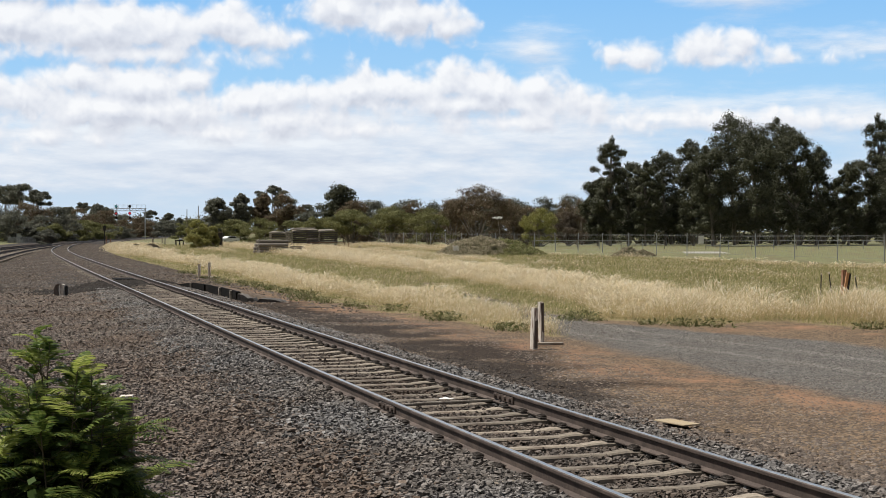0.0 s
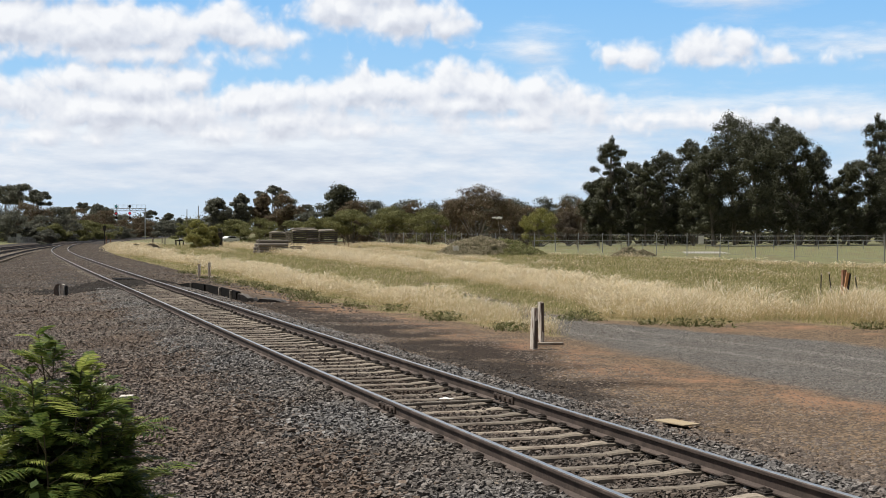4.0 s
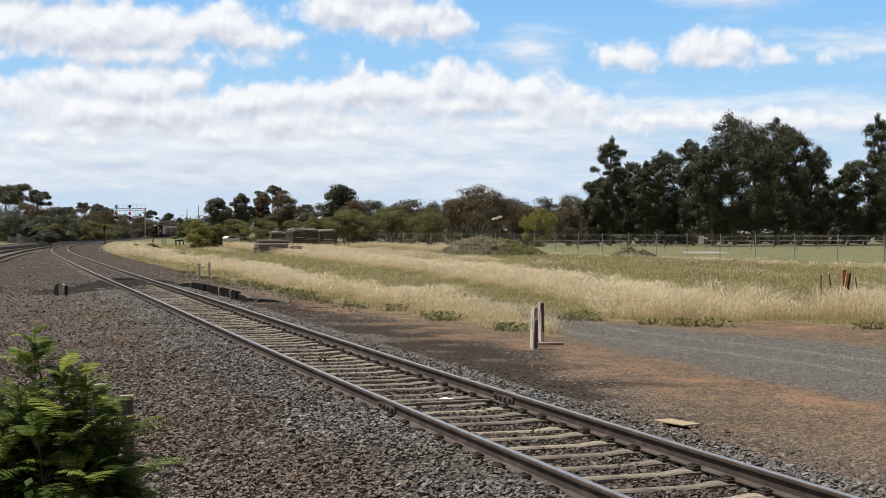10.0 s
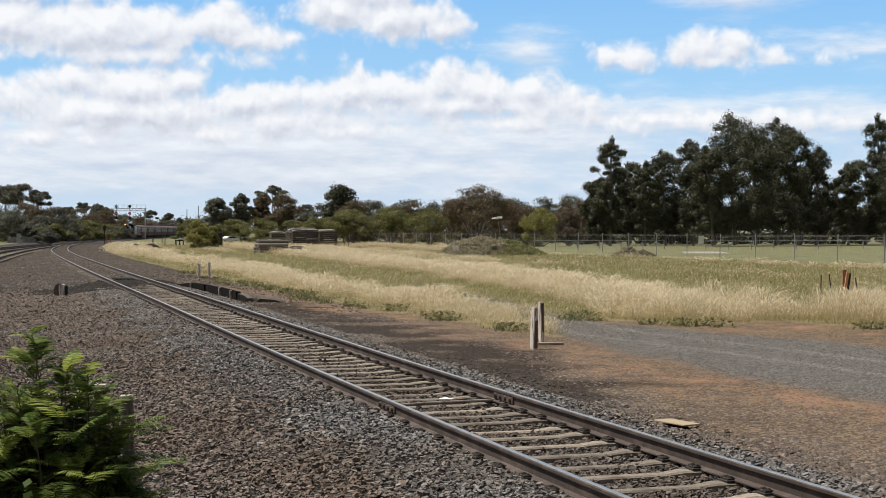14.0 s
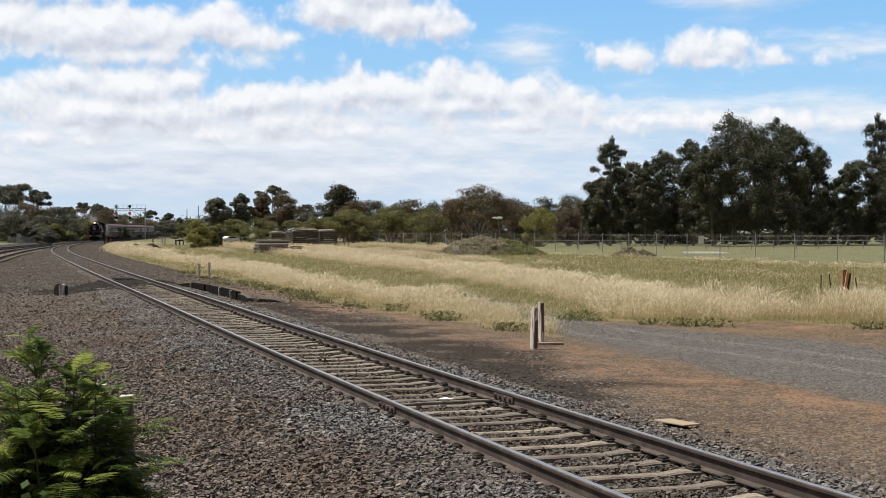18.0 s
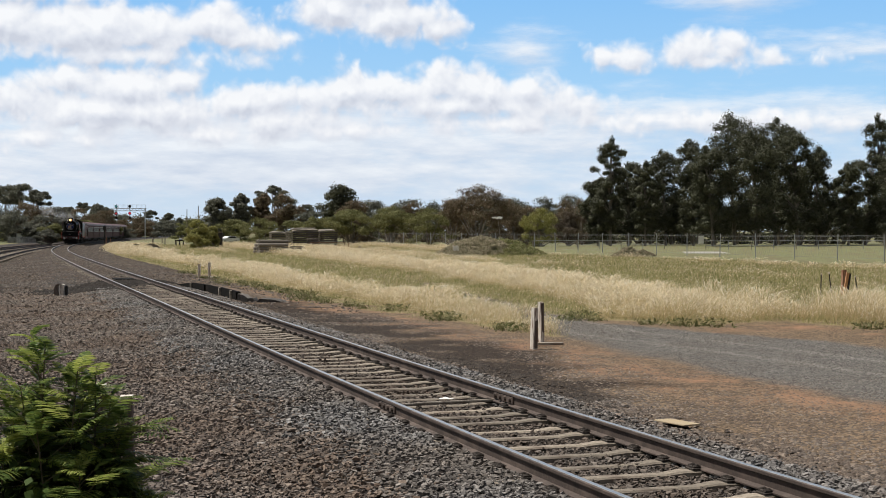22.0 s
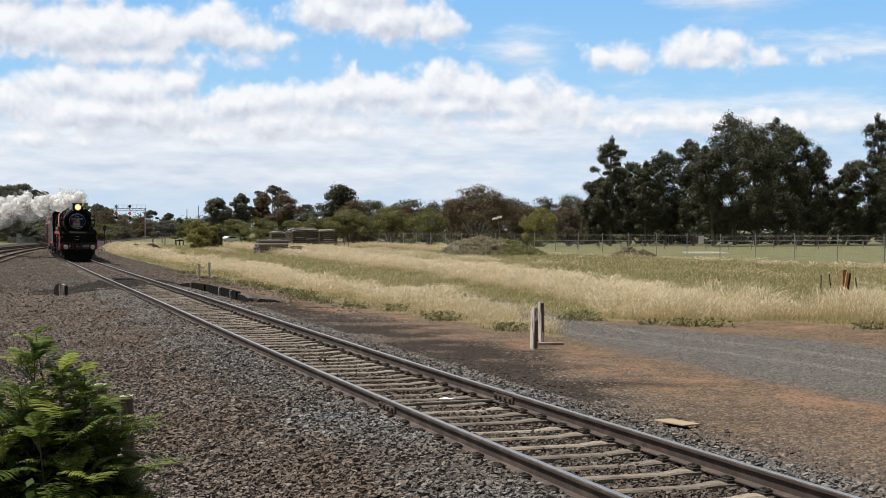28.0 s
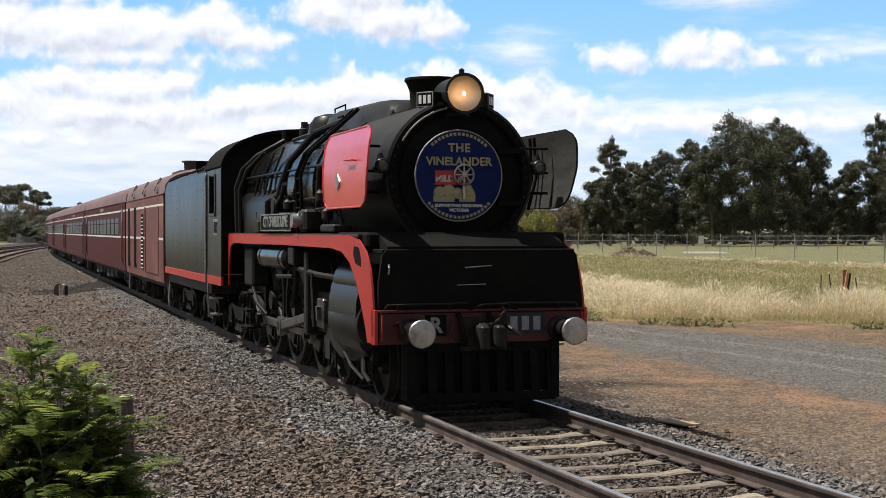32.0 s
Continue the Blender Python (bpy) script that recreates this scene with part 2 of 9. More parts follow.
# ---- building helpers ----
class Shape:
    """Collects vertices and faces of one part."""

    def __init__(self):
        self.v, self.f = [], []

    def add(self, verts, faces):
        k = len(self.v)
        self.v += [tuple(p) for p in verts]
        self.f += [tuple(i + k for i in q) for q in faces]
        return self

    def box(self, x0, x1, y0, y1, z0, z1, c=0.012, m=None):
        """A box with chamfered edges."""
        h = Vector(((x1 - x0) / 2, (y1 - y0) / 2, (z1 - z0) / 2))
        o = Vector(((x1 + x0) / 2, (y1 + y0) / 2, (z1 + z0) / 2))
        c = min(c, 0.45 * min(abs(h.x), abs(h.y), abs(h.z)))
        vs, idx = [], {}
        for sx in (-1, 1):
            for sy in (-1, 1):
                for sz in (-1, 1):
                    for a in range(3):
                        q = [sx * (h.x - c), sy * (h.y - c), sz * (h.z - c)]
                        q[a] += (sx, sy, sz)[a] * c
                        idx[sx, sy, sz, a] = len(vs)
                        w = o + Vector(q)
                        vs.append(m @ w if m else w)
        fs = []
        for a in range(3):
            b, d = (a + 1) % 3, (a + 2) % 3
            for s in (-1, 1):
                ring = []
                for sb, sd in ((-1, -1), (1, -1), (1, 1), (-1, 1)):
                    k = [0, 0, 0]
                    k[a], k[b], k[d] = s, sb, sd
                    ring.append(idx[(*k, a)])
                fs.append(ring if s > 0 else ring[::-1])
            for sb in (-1, 1):
                for sd in (-1, 1):
                    k0, k1 = [0, 0, 0], [0, 0, 0]
                    k0[a], k0[b], k0[d] = -1, sb, sd
                    k1[a], k1[b], k1[d] = 1, sb, sd
                    fs.append((idx[(*k0, b)], idx[(*k1, b)], idx[(*k1, d)], idx[(*k0, d)]))
        for sx in (-1, 1):
            for sy in (-1, 1):
                for sz in (-1, 1):
                    fs.append(tuple(idx[sx, sy, sz, a] for a in range(3)))
        return self.add(vs, fs)

    def tube(self, pts, r, seg=10, caps=True):
        """A round bar through the points; r may be one radius or one for each."""
        pts = [Vector(p) for p in pts]
        rs = r if isinstance(r, (list, tuple)) else [r] * len(pts)
        vs, fs = [], []
        side = None
        for i, p in enumerate(pts):
            d = (pts[min(i + 1, len(pts) - 1)] - pts[max(i - 1, 0)]).normalized()
            if side is None:
                side = d.orthogonal().normalized()
            side = (side - d * side.dot(d)).normalized()
            up = d.cross(side)
            for j in range(seg):
                a = 2 * math.pi * j / seg
                vs.append(p + (side * math.cos(a) + up * math.sin(a)) * rs[i])
        for i in range(len(pts) - 1):
            for j in range(seg):
                k = (j + 1) % seg
                fs.append((i * seg + j, i * seg + k, (i + 1) * seg + k, (i + 1) * seg + j))
        if caps:
            fs += [tuple(range(seg))[::-1], tuple(range((len(pts) - 1) * seg, len(pts) * seg))]
        return self.add(vs, fs)

    def lathe(self, profile, o, axis="x", seg=32, caps=True):
        """Turns (along, radius) pairs about an axis through o."""
        vs, fs = [], []
        for a, r in profile:
            for j in range(seg):
                t = 2 * math.pi * j / seg
                u, w = r * math.cos(t), r * math.sin(t)
                q = {"x": (a, u, w), "y": (u, a, w), "z": (u, w, a)}[axis]
                vs.append((o[0] + q[0], o[1] + q[1], o[2] + q[2]))
        for i in range(len(profile) - 1):
            for j in range(seg):
                k = (j + 1) % seg
                fs.append((i * seg + j, i * seg + k, (i + 1) * seg + k, (i + 1) * seg + j))
        if caps:
            fs += [tuple(range(seg))[::-1], tuple(range((len(profile) - 1) * seg, len(profile) * seg))]
        return self.add(vs, fs)

    def prism(self, outline, a0, a1, axis="y"):
        """An outline (x, z for axis y; y, z for axis x; x, y for axis z) made thick."""
        put = {"y": lambda p, a: (p[0], a, p[1]), "x": lambda p, a: (a, p[0], p[1]), "z": lambda p, a: (p[0], p[1], a)}[axis]
        k = len(outline)
        vs = [put(p, a0) for p in outline] + [put(p, a1) for p in outline]
        fs = [tuple(range(k)), tuple(range(2 * k - 1, k - 1, -1))] + [(i, i + k, (i + 1) % k + k, (i + 1) % k) for i in range(k)]
        return self.add(vs, fs)

    def band(self, inner, outer, a0, a1, axis="y"):
        """A thick strip between two lines of equally many points."""
        put = {"y": lambda p, a: (p[0], a, p[1]), "x": lambda p, a: (a, p[0], p[1]), "z": lambda p, a: (p[0], p[1], a)}[axis]
        k = len(inner)
        vs = [put(p, a) for a in (a0, a1) for line in (inner, outer) for p in line]
        fs = []
        for i in range(k - 1):
            fs += [(i, i + 1, k + i + 1, k + i), (2 * k + i, 3 * k + i, 3 * k + i + 1, 2 * k + i + 1),
                   (i, 2 * k + i, 2 * k + i + 1, i + 1), (k + i, k + i + 1, 3 * k + i + 1, 3 * k + i)]
        fs += [(0, k, 3 * k, 2 * k), (k - 1, 3 * k - 1, 4 * k - 1, 2 * k - 1)]
        return self.add(vs, fs)

    def grid(self, rows):
        """A sheet through rows of points."""
        w = len(rows[0])
        fs = [(i * w + j, i * w + j + 1, (i + 1) * w + j + 1, (i + 1) * w + j) for i in range(len(rows) - 1) for j in range(w - 1)]
        return self.add([p for r in rows for p in r], fs)


def mesh_of(name, shape, material, smooth=35, fix=True):
    me = bpy.data.meshes.new(name)
    me.from_pydata(shape.v, [], shape.f)
    if fix:
        bm = bmesh.new()
        bm.from_mesh(me)
        bmesh.ops.recalc_face_normals(bm, faces=bm.faces)
        bm.to_mesh(me)
        bm.free()
    if smooth:
        me.polygons.foreach_set("use_smooth", [True] * len(me.polygons))
        me.set_sharp_from_angle(angle=radians(smooth))
    me.materials.append(material)
    return me


def part(name, shape, material, parent, label="", smooth=35, m=None):
    ob = new(name, mesh_of(name, shape, material, smooth))
    ob.parent = parent
    if m:
        ob.matrix_basis = m
    return tagged(ob, label=label)


def thing(name, label, category, m=None, group="", kind=""):
    ob = new(name)
    ob.empty_display_size = 0.2
    ob.matrix_basis = m or Matrix()
    return tagged(ob, label, category, group, kind)


def loose(name, verts, faces, material, label, category, kind="stuff", smooth=False):
    """One mesh from arrays: verts (n, 3), faces (m, k)."""
    verts, faces = np.asarray(verts, dtype=np.float32), np.asarray(faces, dtype=np.int32)
    me = bpy.data.meshes.new(name)
    k = faces.shape[1]
    me.vertices.add(len(verts))
    me.vertices.foreach_set("co", verts.ravel())
    me.loops.add(faces.size)
    me.loops.foreach_set("vertex_index", faces.ravel())
    me.polygons.add(len(faces))
    me.polygons.foreach_set("loop_start", np.arange(0, faces.size, k, dtype=np.int32))
    me.polygons.foreach_set("loop_total", np.full(len(faces), k, dtype=np.int32))
    me.update(calc_edges=True)
    me.polygons.foreach_set("use_smooth", [smooth] * len(me.polygons))
    me.materials.append(material)
    return tagged(new(name, me), label, category, "", kind)


def lettering(text, size, depth, spread=1.0):
    """The mesh of a line of capitals in the built-in font, centred, in the x-y plane."""
    cu = bpy.data.curves.new("letters", "FONT")
    cu.body, cu.size, cu.extrude, cu.align_x, cu.align_y, cu.space_character = text, size, depth, "CENTER", "CENTER", spread
    cu.offset, cu.resolution_u = 0.03 * size, 3
    ob = new("letters", cu)
    me = bpy.data.meshes.new_from_object(ob)
    bpy.data.objects.remove(ob)
    return me


# ---- the railway line: its curve, and how far along it the train has come ----
KNOT = [-5, 20, 50, 90, 130, 175, 230, 300, 380, 460, 540, 640]
BEND = [-0.001388, 0.00035, -0.000243, -0.000081, -0.00097, -0.000627, -0.000449, -0.000603, -0.00042, -0.000216, -0.000198, 0.0]
LS = np.arange(-14.0, 1000.0, 0.5)
LT = np.cumsum(np.interp(LS, KNOT, BEND)) * 0.5
LT += 1.87055 - np.interp(0.0, LS, LT)
LX, LY = np.cumsum(np.cos(LT)) * 0.5, np.cumsum(np.sin(LT)) * 0.5
LX += -0.89462 - np.interp(0.0, LS, LX)
LY += 21.29083 - np.interp(0.0, LS, LY)


def line(s, lat=0.0):
    """The place on the line s metres along it, lat metres to the camera's side of its middle: x, y and heading."""
    x, y, t = np.interp(s, LS, LX), np.interp(s, LS, LY), np.interp(s, LS, LT)
    return x - np.sin(t) * lat, y + np.cos(t) * lat, t


def lat_of(x, y):
    """How far along the line and how far beside it places lie."""
    x, y = np.atleast_1d(x), np.atleast_1d(y)
    k = np.concatenate([np.argmin((LX[None, ::4] - x[i:i + 20000, None]) ** 2 + (LY[None, ::4] - y[i:i + 20000, None]) ** 2, axis=1) for i in range(0, len(x), 20000)]) * 4
    t = LT[k]
    return LS[k] + (x - LX[k]) * np.cos(t) + (y - LY[k]) * np.sin(t), -(x - LX[k]) * np.sin(t) + (y - LY[k]) * np.cos(t)


GROUND = -0.42


def value_noise(x, y, scale, seed=0):
    """Smooth noise in 0..1 for arrays."""
    rng = np.random.RandomState(seed)
    t = rng.rand(64, 64)
    u, w = np.asarray(x) / scale, np.asarray(y) / scale
    i, j = np.floor(u).astype(int), np.floor(w).astype(int)
    fu, fw = u - i, w - j
    fu, fw = fu * fu * (3 - 2 * fu), fw * fw * (3 - 2 * fw)
    g = lambda a, b: t[a % 64, b % 64]
    return (g(i, j) * (1 - fu) + g(i + 1, j) * fu) * (1 - fw) + (g(i, j + 1) * (1 - fu) + g(i + 1, j + 1) * fu) * fw


def ground_height(x, y):
    return GROUND + 0.10 * (value_noise(x, y, 9.0, 3) - 0.5) * np.clip((np.hypot(x, y) - 20) / 40, 0, 1)


def grass_edge(s):
    """Lat at which the grass begins on the far side of the line."""
    return np.interp(s, [-14, 10.2, 11.0, 16, 19, 26, 36, 51, 69, 119, 150, 200, 420], [-13.0, -13.0, -6.2, -5.9, -5.3, -5.4, -5.2, -5.3, -4.6, -4.5, -4.5, -4.2, -3.6])


def road_side(x):
    """How far ahead the grass begins beyond the gravel road."""
    return np.interp(x, [3.1, 4.1, 5.4, 6.6, 8.0, 9.2, 10.1, 10.8, 16, 40], [41.3, 39.7, 38.1, 37.0, 38.0, 38.6, 36.6, 35.9, 35.0, 30.0])


def cover(x, y):
    """Shares of grass, of gravel road and of reddish earth at places on the ground."""
    s, lat = lat_of(x, y)
    wob = (value_noise(x, y, 1.7, 5) - 0.5) * 1.3 + (value_noise(x, y, 0.5, 6) - 0.5) * 0.5
    grass = np.clip((grass_edge(s) + wob - lat) / 0.8, 0, 1)
    grass *= np.where(x > 3.0, np.clip((y - road_side(x) + 0.6 * wob) / 0.9, 0, 1), 1.0)
    mid = np.interp(s, [-14, 0, 6, 12, 18, 30, 60], [-10.5, -10.0, -9.7, -9.1, -9.3, -11.5, -16])
    half = np.interp(s, [-14, 0, 8, 12, 15, 20, 34, 60], [4.2, 3.6, 2.9, 2.0, 1.2, 1.0, 0.9, 0.7])
    road = np.clip((half - np.abs(lat - mid) + 0.4 * wob) / 0.7, 0, 1)
    road *= np.interp(s, [18, 22, 40, 60], [1, 0.55, 0.5, 0])
    grass = grass * (1 - np.where(s > 16, 0.85, 1.0) * road)
    red = np.clip(1.0 - np.abs(lat - np.interp(s, [-14, 0, 14, 25, 60], [-5.6, -6.0, -5.2, -4.2, -4.0])) / 1.5 + wob, 0, 1) + \
        np.clip(1.0 - np.abs(y - road_side(x) + 1.2) / 1.5 + 0.5 * wob, 0, 1) * (x > 6.5)
    return s, lat, grass, road, np.clip(red, 0, 1) * np.interp(s, [14, 26, 50, 80], [1.0, 0.85, 0.3, 0.1])

# ---- sky backdrop: clouds on a far curved screen that drifts slowly ----
def sky_material():
    m = bpy.data.materials.new("cloudy_sky")
    m.use_nodes = True
    n, l = m.node_tree.nodes, m.node_tree.links
    n.clear()
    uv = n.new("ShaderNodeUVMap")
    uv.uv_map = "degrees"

    def math_node(op, a, b=None, clamp=False):
        k = n.new("ShaderNodeMath")
        k.operation, k.use_clamp = op, clamp
        for i, q in enumerate((a, b)):
            if q is None:
                continue
            if isinstance(q, (int, float)):
                k.inputs[i].default_value = q
            else:
                l.new(q, k.inputs[i])
        return k.outputs[0]

    def vec_node(op, a, b=None, c=None):
        k = n.new("ShaderNodeVectorMath")
        k.operation = op
        for i, q in enumerate((a, b, c)):
            if q is None:
                continue
            if isinstance(q, tuple):
                k.inputs[i].default_value = q
            else:
                l.new(q, k.inputs[i])
        return k.outputs["Value"] if op == "LENGTH" else k.outputs["Vector"]

    def fractal(vec, scale, detail, rough, seed_=0.0):
        t = n.new("ShaderNodeTexNoise")
        t.noise_dimensions = "4D"
        t.inputs["Scale"].default_value, t.inputs["Detail"].default_value, t.inputs["Roughness"].default_value, t.inputs["W"].default_value = scale, detail, rough, seed_
        l.new(vec, t.inputs["Vector"])
        return t

    def remap(value, lo, hi, smooth=True):
        k = n.new("ShaderNodeMapRange")
        k.interpolation_type = "SMOOTHSTEP" if smooth else "LINEAR"
        k.inputs["From Min"].default_value, k.inputs["From Max"].default_value = lo, hi
        l.new(value, k.inputs["Value"])
        return k.outputs["Result"]

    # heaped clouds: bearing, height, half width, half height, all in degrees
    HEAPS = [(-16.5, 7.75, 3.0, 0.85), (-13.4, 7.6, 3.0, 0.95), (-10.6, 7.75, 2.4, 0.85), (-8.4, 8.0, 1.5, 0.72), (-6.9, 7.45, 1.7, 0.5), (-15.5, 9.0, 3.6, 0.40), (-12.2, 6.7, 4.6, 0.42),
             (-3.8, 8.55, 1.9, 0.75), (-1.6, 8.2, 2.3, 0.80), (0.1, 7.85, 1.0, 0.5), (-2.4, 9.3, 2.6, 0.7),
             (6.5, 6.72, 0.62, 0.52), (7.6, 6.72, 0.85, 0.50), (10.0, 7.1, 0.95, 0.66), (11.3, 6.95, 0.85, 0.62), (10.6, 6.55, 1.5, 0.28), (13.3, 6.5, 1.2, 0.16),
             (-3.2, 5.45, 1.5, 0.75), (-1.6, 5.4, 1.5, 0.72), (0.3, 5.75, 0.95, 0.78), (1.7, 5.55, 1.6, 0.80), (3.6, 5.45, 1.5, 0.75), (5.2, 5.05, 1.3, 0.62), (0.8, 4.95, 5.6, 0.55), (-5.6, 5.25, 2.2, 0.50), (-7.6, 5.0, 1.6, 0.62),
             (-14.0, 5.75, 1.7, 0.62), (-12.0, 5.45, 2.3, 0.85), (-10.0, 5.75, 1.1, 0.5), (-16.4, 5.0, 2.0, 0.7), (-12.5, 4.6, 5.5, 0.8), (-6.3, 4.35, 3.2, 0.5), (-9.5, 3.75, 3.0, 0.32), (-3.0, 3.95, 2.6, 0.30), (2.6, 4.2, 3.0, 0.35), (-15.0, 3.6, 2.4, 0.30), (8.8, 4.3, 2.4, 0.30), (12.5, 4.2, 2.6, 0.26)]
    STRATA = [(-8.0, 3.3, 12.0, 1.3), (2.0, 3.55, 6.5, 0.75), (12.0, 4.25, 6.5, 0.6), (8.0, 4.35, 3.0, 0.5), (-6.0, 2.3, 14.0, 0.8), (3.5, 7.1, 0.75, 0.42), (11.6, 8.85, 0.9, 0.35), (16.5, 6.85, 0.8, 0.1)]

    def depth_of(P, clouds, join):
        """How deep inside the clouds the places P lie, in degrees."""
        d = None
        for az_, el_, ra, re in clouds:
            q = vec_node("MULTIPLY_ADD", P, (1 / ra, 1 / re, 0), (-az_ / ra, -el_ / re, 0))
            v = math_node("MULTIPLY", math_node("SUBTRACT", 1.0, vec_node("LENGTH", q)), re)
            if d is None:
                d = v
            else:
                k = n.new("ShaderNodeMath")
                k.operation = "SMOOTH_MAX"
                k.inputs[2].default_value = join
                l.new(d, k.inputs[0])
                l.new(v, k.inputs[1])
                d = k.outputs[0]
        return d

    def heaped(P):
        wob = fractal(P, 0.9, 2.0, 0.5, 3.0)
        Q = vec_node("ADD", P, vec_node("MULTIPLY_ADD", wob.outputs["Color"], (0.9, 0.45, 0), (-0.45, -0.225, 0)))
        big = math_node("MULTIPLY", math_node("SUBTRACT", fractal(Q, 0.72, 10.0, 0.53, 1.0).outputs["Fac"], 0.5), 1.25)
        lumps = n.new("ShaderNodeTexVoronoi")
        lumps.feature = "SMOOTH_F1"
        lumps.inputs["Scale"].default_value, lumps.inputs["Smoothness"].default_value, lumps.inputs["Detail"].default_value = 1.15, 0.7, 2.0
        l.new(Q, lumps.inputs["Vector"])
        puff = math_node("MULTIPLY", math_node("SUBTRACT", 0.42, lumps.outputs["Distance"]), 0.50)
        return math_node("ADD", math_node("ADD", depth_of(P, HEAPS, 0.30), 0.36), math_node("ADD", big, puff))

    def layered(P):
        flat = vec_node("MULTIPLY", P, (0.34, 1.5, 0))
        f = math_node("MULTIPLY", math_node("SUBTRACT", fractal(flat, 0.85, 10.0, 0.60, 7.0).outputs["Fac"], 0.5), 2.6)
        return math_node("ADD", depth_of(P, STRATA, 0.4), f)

    here = uv.outputs["UV"]
    sunward = vec_node("ADD", here, (-0.12, 0.36, 0))
    raw = n.new("ShaderNodeSeparateXYZ")
    l.new(here, raw.inputs["Vector"])
    h0, h1 = heaped(here), heaped(sunward)
    s0, s1 = layered(here), layered(sunward)
    edge = math_node("SUBTRACT", h0, h1)
    cover_ = remap(h0, -0.12, 0.42)
    thin = remap(s0, -0.85, 0.65)
    # clear air: deeper blue above, pale towards the horizon
    ramp = n.new("ShaderNodeValToRGB")
    e = ramp.color_ramp.elements
    e[0].position, e[0].color = 0.0, (0.63, 0.74, 0.86, 1)
    e[1].position, e[1].color = 1.0, (0.235, 0.53, 0.93, 1)
    for at, col in ((0.25, (0.53, 0.71, 0.90)), (0.5, (0.39, 0.665, 0.95))):
        k = e.new(at)
        k.color = (*col, 1)
    l.new(math_node("DIVIDE", raw.outputs["Y"], 10.0, True), ramp.inputs["Fac"])
    # bright sunward heads and blue-grey undersides
    tr = n.new("ShaderNodeValToRGB")
    t = tr.color_ramp.elements
    t[0].position, t[0].color = 0.0, (0.63, 0.665, 0.755, 1)
    t[1].position, t[1].color = 1.0, (0.97, 0.98, 1.0, 1)
    q = t.new(0.42)
    q.color = (0.78, 0.81, 0.88, 1)
    l.new(math_node("ADD", remap(edge, -0.46, 0.40, False), math_node("MULTIPLY", math_node("SUBTRACT", fractal(here, 0.6, 4.0, 0.5, 5.0).outputs["Fac"], 0.5), 0.5), True), tr.inputs["Fac"])
    veil = ramp_between(n, l, math_node("ADD", math_node("MULTIPLY", math_node("SUBTRACT", s0, s1), 0.55), 0.5), (0.64, 0.705, 0.82), (0.90, 0.93, 0.97), 0.15, 0.8)
    mix1 = blend(n, l, math_node("MULTIPLY", thin, 0.90), ramp.outputs["Color"], veil)
    mix2 = blend(n, l, math_node("MULTIPLY", cover_, 0.97), mix1, tr.outputs["Color"])
    em, out = n.new("ShaderNodeEmission"), n.new("ShaderNodeOutputMaterial")
    em.inputs["Strength"].default_value = 0.92
    l.new(mix2, em.inputs["Color"])
    l.new(em.outputs["Emission"], out.inputs["Surface"])
    return m


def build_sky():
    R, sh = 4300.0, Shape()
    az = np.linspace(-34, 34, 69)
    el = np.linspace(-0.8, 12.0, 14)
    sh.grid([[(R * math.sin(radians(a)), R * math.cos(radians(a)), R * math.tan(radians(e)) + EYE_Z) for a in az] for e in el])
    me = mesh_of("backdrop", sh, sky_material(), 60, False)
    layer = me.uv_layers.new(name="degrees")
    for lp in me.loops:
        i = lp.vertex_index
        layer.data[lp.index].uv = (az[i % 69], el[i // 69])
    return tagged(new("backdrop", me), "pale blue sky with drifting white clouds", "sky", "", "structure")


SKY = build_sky()


